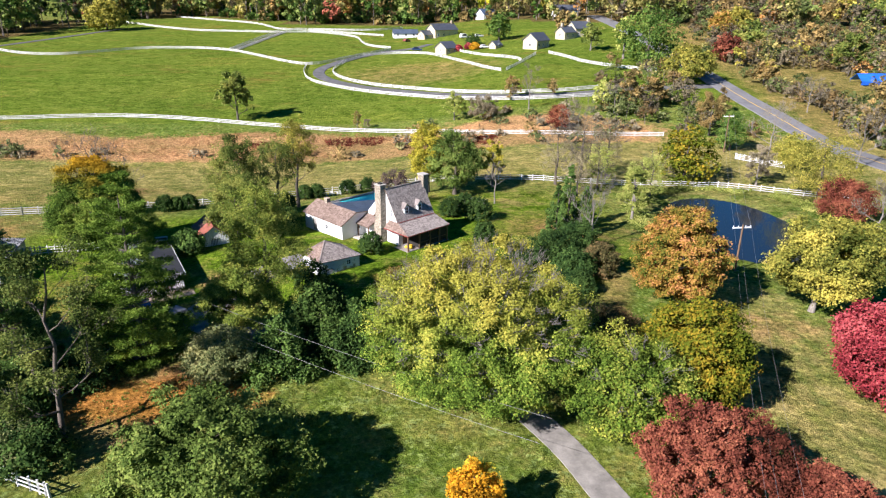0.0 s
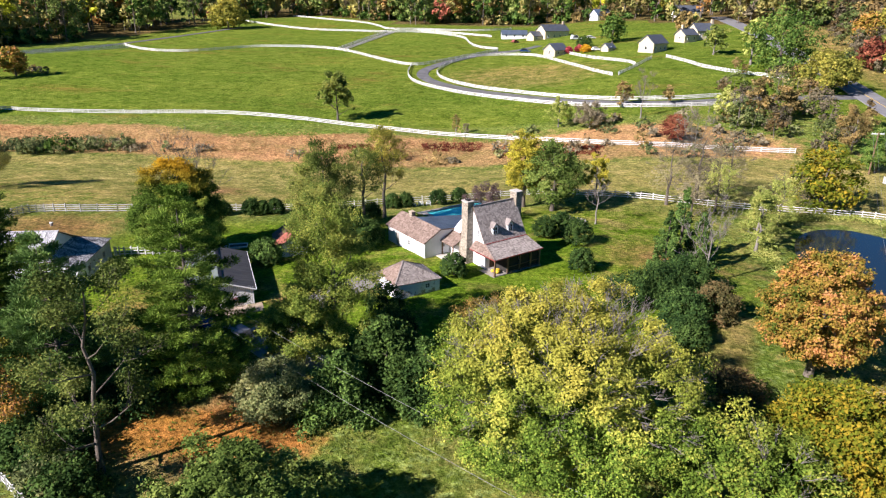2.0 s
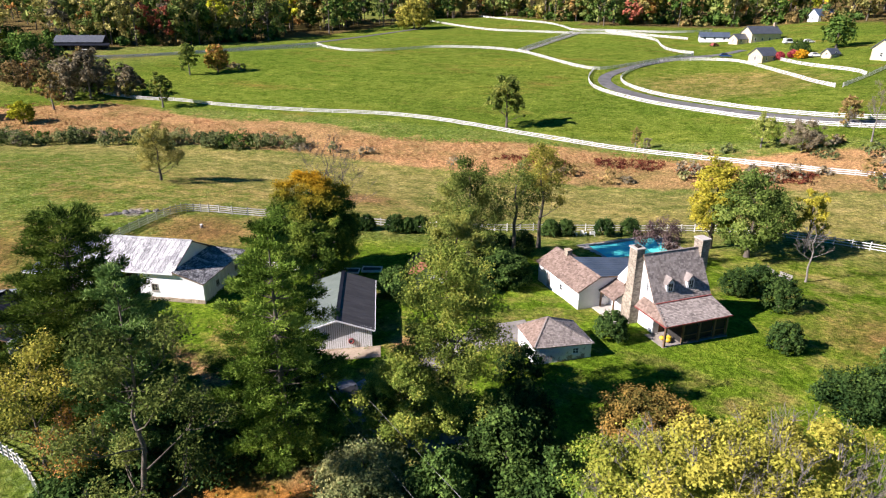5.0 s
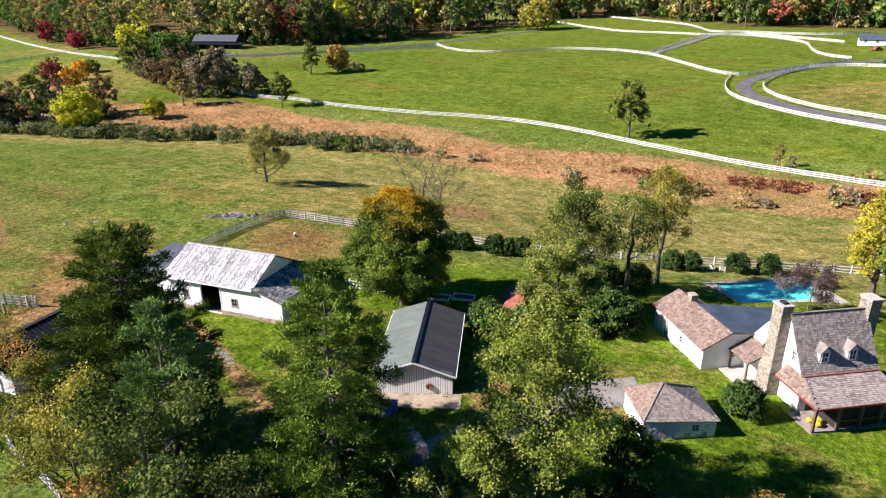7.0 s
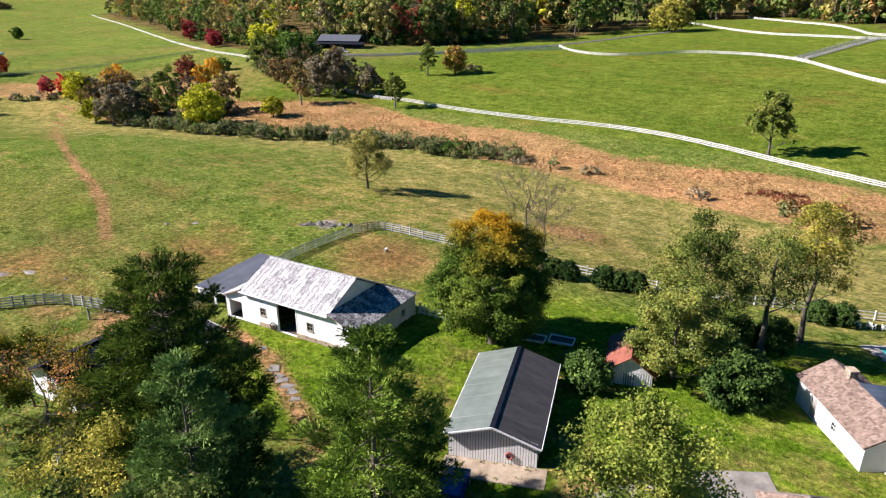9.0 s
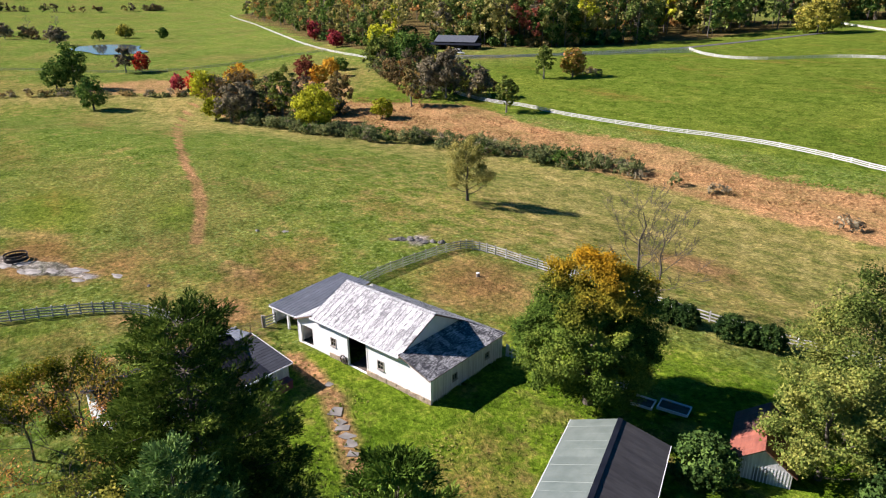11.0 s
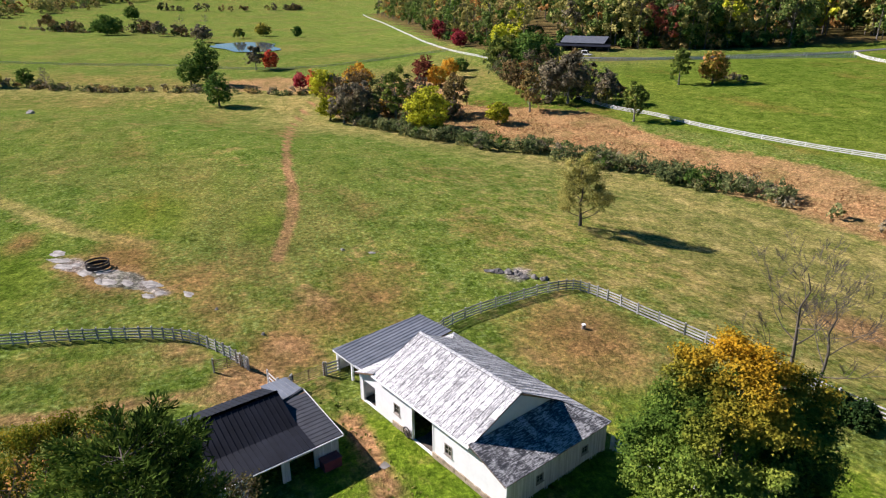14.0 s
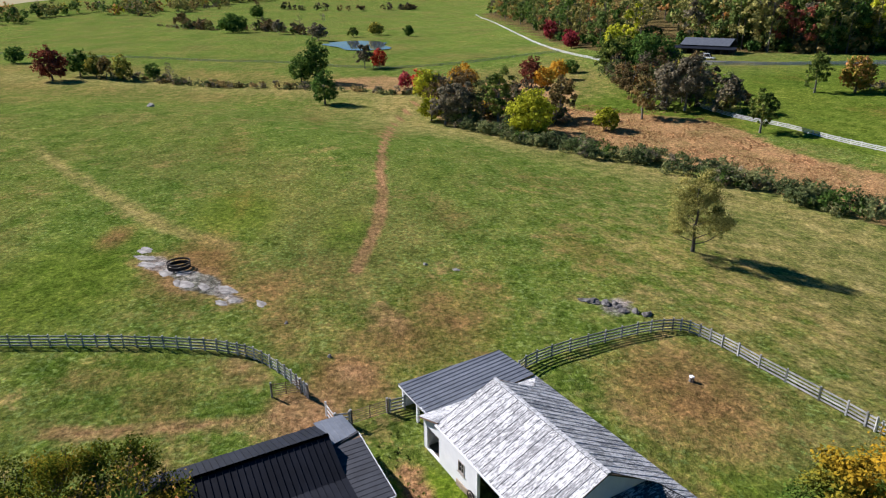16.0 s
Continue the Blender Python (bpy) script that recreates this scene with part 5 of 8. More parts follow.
# ---- black-roofed stable ----
def stable():
    s = base_of("stable", pose(-60.0, 47.5, 1.4, 0, 0, 17), "white stable with a black standing-seam roof", "stable")
    wall("south_wall", s, (-9.3, 0), (-3.2, 0), -0.3, 2.3, 0.15, WHITE_PAINT, [(2.6, 3.6, 1.1, 2.0)])
    part("south_gable", prism(bmesh.new(), [(-9.3, 2.3), (-3.2, 2.3), (-6.3, 3.58)], 0.0, 0.15), WHITE_PAINT, s)
    window_in(s, (-9.3, 0), (-3.2, 0), (2.6, 3.6, 1.1, 2.0), 0.15, WEATHERED)
    wall("west_wall", s, (-9.3, 11.25), (-9.3, 0.15), -0.3, 2.3, 0.15, WHITE_PAINT)
    wall("east_wall", s, (-3.2, 0.15), (-3.2, 11.25), -0.3, 2.3, 0.15, BATTEN_WHITE, [(2, 3.2, -0.3, 2.0), (6, 7.2, -0.3, 2.0)])
    part("north_gable", prism(bmesh.new(), [(-9.3, -0.3), (-3.2, -0.3), (-3.2, 2.3), (-6.3, 3.58), (-9.3, 2.3)], 11.25, 11.4), WHITE_PAINT, s)
    for a in (-1, 1):
        pts = [(-6.3 + a * 3.15, -0.4, 2.42), (-6.3 + a * 3.15, 11.7, 2.42), (-6.3, 11.7, 3.72), (-6.3, -0.4, 3.72)]
        roof_deck(s, pts, WOOD)
        panelled(s, [(x, y, z + 0.01) for x, y, z in pts], BLACK_METAL, 0.42, (9, 12), rib=0.06, rng=random.Random(6))
        part("ridge_cap", beam(bmesh.new(), (-6.3, -0.42, 3.74), (-6.3, 11.72, 3.74), 0.28, 0.05), BLACK_METAL, s)
    # the low east slope runs under the main eave and past the north gable as a shallow-roofed wing
    slope = lambda x: 2.1 + (-0.5 - x) * 0.121
    lean = [(-0.5, 4.6, 2.1), (-0.5, 11.75, 2.1), (-3.3, 11.75, slope(-3.3)), (-3.3, 4.6, slope(-3.3))]
    roof_deck(s, lean, WOOD)
    panelled(s, [(x, y, z + 0.01) for x, y, z in lean], BLACK_METAL, 0.42, (9, 12), rib=0.05, rng=random.Random(9))
    wing = [(-0.5, 11.75, 2.1), (-0.5, 13.95, 2.1), (-6.7, 13.95, slope(-6.7)), (-6.05, 11.75, slope(-6.05))]
    roof_deck(s, wing, WOOD)
    for k in range(14):
        a, b = -0.5 - k * 0.4, -0.5 - min(6.0, (k + 1) * 0.4 + 0.05)
        course = [(a, 11.75, slope(a) + 0.035), (a, 13.97, slope(a) + 0.035), (b, 13.97, slope(b) + 0.012), (b, 11.75, slope(b) + 0.012)]
        part("roof_course", slab(bmesh.new(), course, 0.02), NAVY_ROOF, s)
    # West slope of the wing: lighter metal stands in for reflected sky
    back = [(-9.9, 11.75, 2.35), (-9.9, 13.95, 2.35), (-6.7, 13.95, slope(-6.7)), (-6.05, 11.75, slope(-6.05))]
    roof_deck(s, back, WOOD)
    panelled(s, [(x, y, z + 0.015) for x, y, z in back], GREY_METAL, 0.42, (9, 12), rib=0.05, rng=random.Random(7))
    part("ridge_cap", beam(bmesh.new(), (-6.7, 13.97, slope(-6.7) + 0.05), (-6.05, 11.75, slope(-6.05) + 0.05), 0.2, 0.04), NAVY_ROOF, s)
    part("verge_board", beam(bmesh.new(), (-0.45, 13.99, 2.06), (-6.7, 13.99, slope(-6.7) - 0.03), 0.05, 0.16), WHITE_PAINT, s)
    part("gutter", beam(bmesh.new(), (-0.42, 4.6, 2.04), (-0.42, 13.95, 2.04), 0.09, 0.08), WHITE_PAINT, s)
    wall("low_east_wall", s, (-0.75, 4.8), (-0.75, 13.7), -0.3, 2.0, 0.12, BATTEN_WHITE, [(2.0, 4.4, -0.3, 1.7), (5.0, 6.9, -0.3, 1.6)])
    wall("low_north_wall", s, (-0.75, 13.7), (-9.7, 13.7), -0.3, 2.05, 0.12, BATTEN_WHITE)
    part("north_infill", prism(bmesh.new(), [(-0.9, 2.05), (-9.6, 2.05), (-9.6, 2.25), (-6.7, 2.72), (-0.9, 2.06)], 13.58, 13.7), BATTEN_WHITE, s)
    for k in range(36):
        y = 4.9 + k * 0.245
        if not (6.7 < y < 9.3 or 9.7 < y < 11.8):
            part("batten", box(bmesh.new(), -0.746, -0.72, y, y + 0.07, -0.2, 1.98), BATTEN_WHITE, s)
    for k in range(12):
        x = -0.95 - k * 0.245
        part("batten", box(bmesh.new(), x, x + 0.07, 13.704, 13.73, -0.2, 2.03), BATTEN_WHITE, s)
    bin_ = base_of("feed_bin", s.matrix_basis @ pose(-0.25, 12.7, 0.0), "maroon plastic feed bin beside the stable wall", "bin")
    part("body", box(bmesh.new(), -0.4, 0.4, -0.7, 0.7, -0.1, 0.75), MAROON, bin_)
    part("lid", box(bmesh.new(), -0.44, 0.44, -0.74, 0.74, 0.75, 0.85), MAROON, bin_)


stable()


# ---- small board shed with the red roof ----
def board_shed():
    s = base_of("board_shed", pose(-34.1, 83.1, 1.4, 0, 0, 29.5), "grey board shed with a rusty red metal roof", "shed")
    w, ln, ev, rd = 1.9, 5.8, 2.1, 3.5
    wall("front_wall", s, (-w, 0), (w, 0), -0.3, ev, 0.1, BATTEN_WHITE, [(1.4, 2.4, -0.3, 1.8)])
    part("door", box(bmesh.new(), -0.5, 0.5, 0.02, 0.07, 0.0, 1.8), WEATHERED, s, "grey plank door")
    part("gable", prism(bmesh.new(), [(-w, ev), (w, ev), (0, rd - 0.1)], 0.0, 0.1), BATTEN_WHITE, s)
    wall("side_wall", s, (w, 0.1), (w, ln), -0.3, ev, 0.1, WEATHERED)
    wall("side_wall", s, (-w, ln), (-w, 0.1), -0.3, ev, 0.1, WEATHERED)
    wall("back_wall", s, (w - 0.1, ln), (0.1 - w, ln), -0.3, ev, 0.1, WEATHERED)
    part("back_gable", prism(bmesh.new(), [(-w, ev), (w, ev), (0, rd - 0.1)], ln - 0.1, ln), WEATHERED, s)
    for y0, y1, mat in ((-0.25, 2.7, RED_METAL), (2.7, ln + 0.25, BROWN_METAL)):
        for x in (-w - 0.3, w + 0.3):
            pts = [(x, y0, ev - 0.2), (x, y1, ev - 0.2), (0, y1, rd), (0, y0, rd)]
            roof_deck(s, pts, WOOD, 0.06)
            panelled(s, [(a, b, c + 0.01) for a, b, c in pts], mat, 0.6, (9, 12), rib=0.02, rng=random.Random(2))
    for k in range(18):
        x = -w + 0.02 + k * 0.21
        part("batten", box(bmesh.new(), x, x + 0.06, -0.02, -0.003, -0.25, ev - 0.05), WHITE_PAINT, s)


board_shed()


# ---- spring house ----
def spring_house():
    s = base_of("spring_house", pose(-17.1, 72.0, 2.3, 0, 0, 41), "whitewashed stone spring house with a hipped shingle roof", "outbuilding")
    L, W = 5.6, 4.3
    win = (3.7, 4.35, 0.9, 1.55)
    wall("south_wall", s, (0, 0), (L, 0), -0.3, 2.05, 0.3, FLAKED, [win], "whitewash flaking off rough stone")
    window_in(s, (0, 0), (L, 0), win, 0.3, WHITE_PAINT, (1, 1))
    wall("east_wall", s, (L, 0.3), (L, W - 0.3), -0.3, 1.9, 0.3, FLAKED)
    wall("north_wall", s, (L, W), (0, W), -0.3, 2.0, 0.3, FLAKED)
    wall("west_wall", s, (0, W), (0, 0), -0.3, 2.1, 0.299, LIMEWASH, [(1.9, 2.3, 1.2, 1.6)])
    o, top = 0.16, (2.0, W / 2, 3.85)
    a, b, c, d = (-o, -o, 2.06), (L + o, -o, 1.85), (L + o, W + o, 1.85), (-o, W + o, 2.06)
    for k, pts in enumerate(([a, b, top], [b, c, top], [c, d, top], [d, a, top])):
        roof_deck(s, pts, WOOD, 0.08)
        shingled(s, [(x, y, z + 0.01) for x, y, z in pts], SHINGLES if k != 3 else SHINGLES_RED, 0.18, 0.2, random.Random(40 + k))
    for p in (a, b, c, d):
        part("hip_cap", beam(bmesh.new(), (p[0], p[1], p[2] + 0.05), (top[0], top[1], top[2] + 0.05), 0.12, 0.04), SHINGLE, s)


def flaked_stone():
    m, nt, nodes, links, bsdf = material("flaked_whitewash")
    vec = coords(nt)
    vor = nodes.new("ShaderNodeTexVoronoi")
    vor.inputs["Scale"].default_value = 2.8
    links.new(vec, vor.inputs["Vector"])
    stone = mix(nt, noise_tex(nt, vec, 5, 3), (0.17, 0.14, 0.11), (0.42, 0.37, 0.31))
    sep = nodes.new("ShaderNodeSeparateXYZ")
    links.new(vec, sep.inputs[0])
    f = maths(nt, "ADD", noise_tex(nt, vec, 1.6, 5, 0.7), maths(nt, "MULTIPLY", sep.outputs[2], 0.12))
    col = mix(nt, ramp(nt, f, [(0.5, (0, 0, 0)), (0.6, (1, 1, 1))]), stone, (0.8, 0.8, 0.78))
    links.new(col, bsdf.inputs["Base Color"])
    bsdf.inputs["Roughness"].default_value = 0.92
    relief(nt, bsdf, vor.outputs["Distance"], 0.7, 0.05)
    return m


FLAKED = flaked_stone()
spring_house()


# ---- the house ----
H = pose(-7.1, 80.1, 2.5, 0, 0, 46.8)


def chimney(parent, x0, x1, y0, y1, z1, step, mat):
    bm = bmesh.new()
    box(bm, x0 - step, x1, y0 - step, y1 + step, -0.3, 2.6)
    lo = [(x0 - step, y0 - step), (x1, y0 - step), (x1, y1 + step), (x0 - step, y1 + step)]
    hi = [(x0, y0), (x1, y0), (x1, y1), (x0, y1)]
    v = [bm.verts.new((*p, 2.6)) for p in lo] + [bm.verts.new((*p, 3.3)) for p in hi]
    for i in range(4):
        j = (i + 1) % 4
        bm.faces.new((v[i], v[j], v[4 + j], v[4 + i]))
    box(bm, x0, x1, y0, y1, 3.3, z1)
    ch = part("chimney", bm, mat, parent, "tall fieldstone chimney")
    part("cap", box(bmesh.new(), x0 - 0.08, x1 + 0.08, y0 - 0.08, y1 + 0.08, z1, z1 + 0.14), CONCRETE, ch)
    part("flue", box(bmesh.new(), x0 + 0.25, x1 - 0.25, y0 + 0.3, y1 - 0.3, z1 + 0.14, z1 + 0.3), DARK, ch)


def stone_wall_material():
    m, nt, nodes, links, bsdf = material("fieldstone_wall")
    vec = coords(nt)
    mp = nodes.new("ShaderNodeMapping")
    mp.inputs["Scale"].default_value = (4.4, 4.4, 8.0)
    links.new(vec, mp.inputs[0])
    vor = nodes.new("ShaderNodeTexVoronoi")
    vor.inputs["Scale"].default_value = 1.0
    links.new(mp.outputs[0], vor.inputs["Vector"])
    edge = nodes.new("ShaderNodeTexVoronoi")
    edge.feature = "DISTANCE_TO_EDGE"
    links.new(mp.outputs[0], edge.inputs["Vector"])
    sep = nodes.new("ShaderNodeSeparateColor")
    links.new(vor.outputs["Color"], sep.inputs[0])
    col = ramp(nt, sep.outputs[0], [(0.1, (0.17, 0.14, 0.105)), (0.5, (0.3, 0.26, 0.2)), (0.9, (0.44, 0.39, 0.31))])
    col = mix(nt, ramp(nt, edge.outputs["Distance"], [(0.02, (1, 1, 1)), (0.1, (0, 0, 0))]), col, (0.3, 0.265, 0.22))
    links.new(col, bsdf.inputs["Base Color"])
    bsdf.inputs["Roughness"].default_value = 0.95
    relief(nt, bsdf, edge.outputs["Distance"], 0.7, 0.06)
    return m


STONE_WALL = stone_wall_material()


def house():
    h = base_of("house", H, "white house with steep shingle roof, stone chimneys and a deep porch", "house")
    X0, X1, Y0, Y1, ev, rd, yr = 0.9, 7.3, 2.9, 7.9, 3.5, 7.75, 5.4
    front, west = [(0.7, 1.6, 0.1, 2.1), (2.6, 3.6, 0.9, 2.1), (4.4, 5.4, 0.1, 2.1)], [(2.3, 3.2, 0.9, 2.0)]
    wall("front_wall", h, (X0, Y0), (X1, Y0), -0.2, ev, 0.25, LIMEWASH, front)
    window_in(h, (X0, Y0), (X1, Y0), front[1], 0.25)
    for d in (front[0], front[2]):
        part("door", box(bmesh.new(), X0 + d[0], X0 + d[1], Y0 + 0.08, Y0 + 0.14, 0.1, 2.1), WOOD, h, "brown wooden door")
    wall("west_wall", h, (X0, Y1), (X0, Y0), -0.2, ev, 0.25, LIMEWASH, [])
    wall("east_wall", h, (X1, Y0), (X1, Y1), -0.2, ev, 0.25, LIMEWASH, [])
    wall("back_wall", h, (X1, Y1), (X0, Y1), -0.2, ev, 0.25, LIMEWASH, [(1, 2, 1, 2)])
    for x, win in ((X0, True), (X1 - 0.2, False)):
        bm = prism(bmesh.new(), [(Y0, ev), (Y1, ev), (yr, rd - 0.05)], x, x + 0.2)
        bm.transform(Matrix(((0, 1, 0, 0), (1, 0, 0, 0), (0, 0, 1, 0), (0, 0, 0, 1))))
        bmesh.ops.recalc_face_normals(bm, faces=bm.faces)
        part("gable", bm, LIMEWASH, h)
    window_in(h, (X0 - 0.05, Y1), (X0 - 0.05, Y0), (3.35, 3.85, 4.1, 5.2), 0.2, WHITE_PAINT, (1, 3))
    fs = [(X0 - 0.2, Y0 - 0.05, ev + 0.02), (X1 + 0.2, Y0 - 0.05, ev + 0.02), (X1 + 0.2, yr, rd), (X0 - 0.2, yr, rd)]
    bs = [(X1 + 0.2, Y1 + 0.1, ev - 0.15), (X0 - 0.2, Y1 + 0.1, ev - 0.15), (X0 - 0.2, yr, rd), (X1 + 0.2, yr, rd)]
    porch = [(0, 0, 2.55), (7.75, 0, 2.55), (7.5, Y0, ev), (X0, Y0, ev)]
    pent = [(0.02, 4.9, 2.55), (0, 0, 2.55), (X0, Y0, ev), (X0 - 0.02, 4.9, ev - 0.05)]
    for k, (pts, mat) in enumerate(((fs, SHINGLES), (bs, SHINGLES), (porch, SHINGLES), (pent, SHINGLES_RED))):
        roof_deck(h, pts, WOOD, 0.08)
        shingled(h, [(x, y, z + 0.01) for x, y, z in pts], mat, 0.19, 0.22, random.Random(50 + k))
    part("ridge_board", beam(bmesh.new(), (X0 - 0.2, yr, rd + 0.05), (X1 + 0.2, yr, rd + 0.05), 0.2, 0.05), SHINGLE, h)
    part("flashing", beam(bmesh.new(), (X0 - 0.1, Y0 - 0.08, ev + 0.06), (X1 + 0.2, Y0 - 0.08, ev + 0.06), 0.16, 0.06), RED_PAINT, h, "red metal flashing strip")
    part("porch_eave", beam(bmesh.new(), (-0.05, -0.05, 2.5), (7.8, -0.05, 2.5), 0.08, 0.14), RED_PAINT, h, "red-painted porch eave")
    part("pent_eave", beam(bmesh.new(), (-0.05, -0.05, 2.5), (-0.03, 4.9, 2.5), 0.06, 0.12), RED_PAINT, h)
    part("hip_cap", beam(bmesh.new(), (0, 0, 2.6), (X0, Y0, ev + 0.05), 0.14, 0.05), SHINGLE, h)
    # porch
    part("deck", box(bmesh.new(), 0.05, 7.7, 0.1, Y0, 0.12, 0.3), DECK, h, "grey board porch floor")
    for x in (0.25, 2.3, 4.2, 6.0, 7.5):
        part("post", box(bmesh.new(), x - 0.09, x + 0.09, 0.15, 0.33, 0.3, 2.46), WOOD, h)
        part("pier", box(bmesh.new(), x - 0.15, x + 0.15, 0.12, 0.38, -0.4, 0.12), STONE, h)
    for a, b in ((2.3, 4.2), (4.2, 6.0), (6.0, 7.5)):
        part("rail", box(bmesh.new(), a + 0.1, b - 0.1, 0.2, 0.27, 1.05, 1.12), WOOD, h)
        part("rail", box(bmesh.new(), a + 0.1, b - 0.1, 0.2, 0.27, 0.45, 0.52), WOOD, h)
    part("step", box(bmesh.new(), 0.4, 2.1, -0.5, 0.1, -0.3, 0.12), DECK, h)
    # Opaque near-black screens; they also stand in for the shade under the porch
    for a, b in ((2.3, 4.2), (4.2, 6.0), (6.0, 7.5)):
        part("insect_screen", box(bmesh.new(), a + 0.1, b - 0.1, 0.36, 0.38, 0.3, 2.42), DARK, h, "near-black porch screen with the shade in its colour")
    part("side_screen", box(bmesh.new(), 2.3, 2.32, 0.4, Y0, 0.3, 2.6), DARK, h)
    # dormers
    for x in (2.75, 5.2):
        y0, z0, z1 = 3.35, 4.25, 5.35
        dm = part("dormer", box(bmesh.new(), x - 0.42, x + 0.42, y0, 4.4, z0 - 0.1, z1 - 0.1), LIMEWASH, h, "small gabled dormer")
        part("dormer_gable", prism(bmesh.new(), [(x - 0.42, z1 - 0.1), (x + 0.42, z1 - 0.1), (x, z1 + 0.4)], y0, 4.6), LIMEWASH, dm)
        bm = box(bmesh.new(), x - 0.26, x + 0.26, y0 - 0.03, y0 - 0.004, z0 + 0.15, z1 - 0.1)
        part("dormer_pane", bm, PANE, dm)
        bm = bmesh.new()
        for a, b, c, d in ((-0.3, -0.24, 0.1, 1.05), (0.24, 0.3, 0.1, 1.05), (-0.02, 0.02, 0.15, 1.0), (-0.26, 0.26, 0.1, 0.16), (-0.26, 0.26, 0.55, 0.59), (-0.26, 0.26, 0.99, 1.05)):
            box(bm, x + a, x + b, y0 - 0.05, y0 - 0.031, z0 + c, z0 + d)
        part("dormer_frame", bm, WHITE_PAINT, dm)
        for s in (-1, 1):
            pts = [(x + s * 0.58, y0 - 0.15, z1 - 0.2), (x + s * 0.58, 4.75, z1 - 0.2), (x, 5.0, z1 + 0.5), (x, y0 - 0.15, z1 + 0.5)]
            part("dormer_roof", slab(bmesh.new(), pts, 0.07), SHINGLE, dm)
    chimney(h, 0.0, 0.92, 5.5, 6.7, 8.25, 0.15, STONE_WALL)
    bm = box(bmesh.new(), 7.25, 8.2, 4.8, 6.0, -0.3, 8.6)
    ch = part("chimney", bm, STONE_WALL, h, "tall fieldstone chimney")
    part("cap", box(bmesh.new(), 7.17, 8.28, 4.72, 6.08, 8.6, 8.74), CONCRETE, ch)
    # low link towards the wing
    part("link_wall", box(bmesh.new(), 0.6, 3.5, 7.9, 10.0, -0.3, 2.3), LIMEWASH, h)
    link = [(-0.9, 7.2, 2.2), (-0.9, 10.0, 2.2), (1.2, 10.0, 3.3), (1.2, 7.2, 3.3)]
    roof_deck(h, link, WOOD, 0.08)
    shingled(h, [(x, y, z + 0.01) for x, y, z in link], SHINGLES_RED, 0.19, 0.22, random.Random(61))
    bm = prism(bmesh.new(), [(0.9, 2.3), (3.9, 2.3), (3.9, 3.6), (2.6, 4.6), (1.2, 3.4)], 7.95, 10.0)
    part("link_gable", bm, LIMEWASH, h)
    for y in (7.4, 9.7):
        part("link_post", box(bmesh.new(), -0.75, -0.6, y, y + 0.15, -0.3, 2.2), WOOD, h)
    part("terrace", box(bmesh.new(), -1.6, 0.9, 5.6, 9.95, -0.32, 0.36), CONCRETE, h, "pale flagstone terrace")
    # wing
    w = base_of("house_wing", H, "long white wing with shingle and dark metal roofs", "house")
    xs, xe, y0, y1, ev = -3.3, 3.2, 10.0, 19.0, 2.45
    side = [(2.0, 2.9, 0.1, 1.95), (5.0, 5.7, 0.9, 1.7)]
    wall("south_wall", w, (xs, y0), (xe, y0), -0.3, ev, 0.25, LIMEWASH, [(2.6, 3.2, 1.2, 1.8)])
    window_in(w, (xs, y0), (xe, y0), (2.6, 3.2, 1.2, 1.8), 0.25)
    part("south_gable", prism(bmesh.new(), [(xs, ev), (xe, ev), (xe, 3.15), (-0.9, 3.75)], y0, y0 + 0.25), LIMEWASH, w)
    wall("west_wall", w, (xs, y1), (xs, y0 + 0.25), -0.3, ev, 0.25, LIMEWASH, side)
    window_in(w, (xs, y1), (xs, y0), side[1], 0.25)
    part("door", box(bmesh.new(), xs + 0.06, xs + 0.12, y1 - 2.9, y1 - 2.0, 0.1, 1.95), WEATHERED, w, "weathered plank door")
    wall("north_wall", w, (1.4, y1), (xs, y1), -0.3, ev, 0.25, LIMEWASH)
    wall("back_wall", w, (7.3, 15.5), (1.4, 15.5), -0.3, 2.6, 0.25, LIMEWASH)
    wall("north_east_wall", w, (1.4, 15.5), (1.4, y1 - 0.25), -0.3, 2.45, 0.25, LIMEWASH)
    part("north_gable", prism(bmesh.new(), [(xs, ev), (1.4, ev), (-0.9, 3.72)], y1 - 0.25, y1), LIMEWASH, w)
    wall("east_wall", w, (7.3, 14.2), (7.3, 15.25), -0.3, 2.6, 0.25, LIMEWASH)
    wall("angled_wall", w, (xe, y0), (7.3, 14.2), -0.3, 2.6, 0.25, LIMEWASH)
    ws = [(xs - 0.3, y1 + 0.2, ev - 0.1), (xs - 0.3, y0 - 0.25, ev - 0.1), (-0.9, y0 - 0.25, 3.85), (-0.9, y1 + 0.2, 3.85)]
    fall = lambda x: 3.85 - 0.14 * (x + 0.9)
    es = [(7.8, 14.0, fall(7.8)), (7.8, 15.7, fall(7.8)), (-0.9, 15.7, 3.85), (-0.9, y0 - 0.25, 3.85), (xe, y0 - 0.15, fall(xe))]
    ns = [(1.7, 15.75, 2.4), (1.7, y1 + 0.2, 2.4), (-0.9, y1 + 0.2, 3.84), (-0.9, 15.75, 3.84)]
    roof_deck(w, ns, WOOD, 0.08)
    shingled(w, [(x, y, z + 0.01) for x, y, z in ns], SHINGLES_RED, 0.19, 0.22, random.Random(72))
    roof_deck(w, ws, WOOD, 0.08)
    shingled(w, [(x, y, z + 0.01) for x, y, z in ws], SHINGLES_RED, 0.19, 0.22, random.Random(70))
    roof_deck(w, es, WOOD, 0.08)
    panelled(w, [(x, y, z + 0.01) for x, y, z in es], DARK_ROOF, 0.6, (9, 12), rib=0.02, rng=random.Random(71))
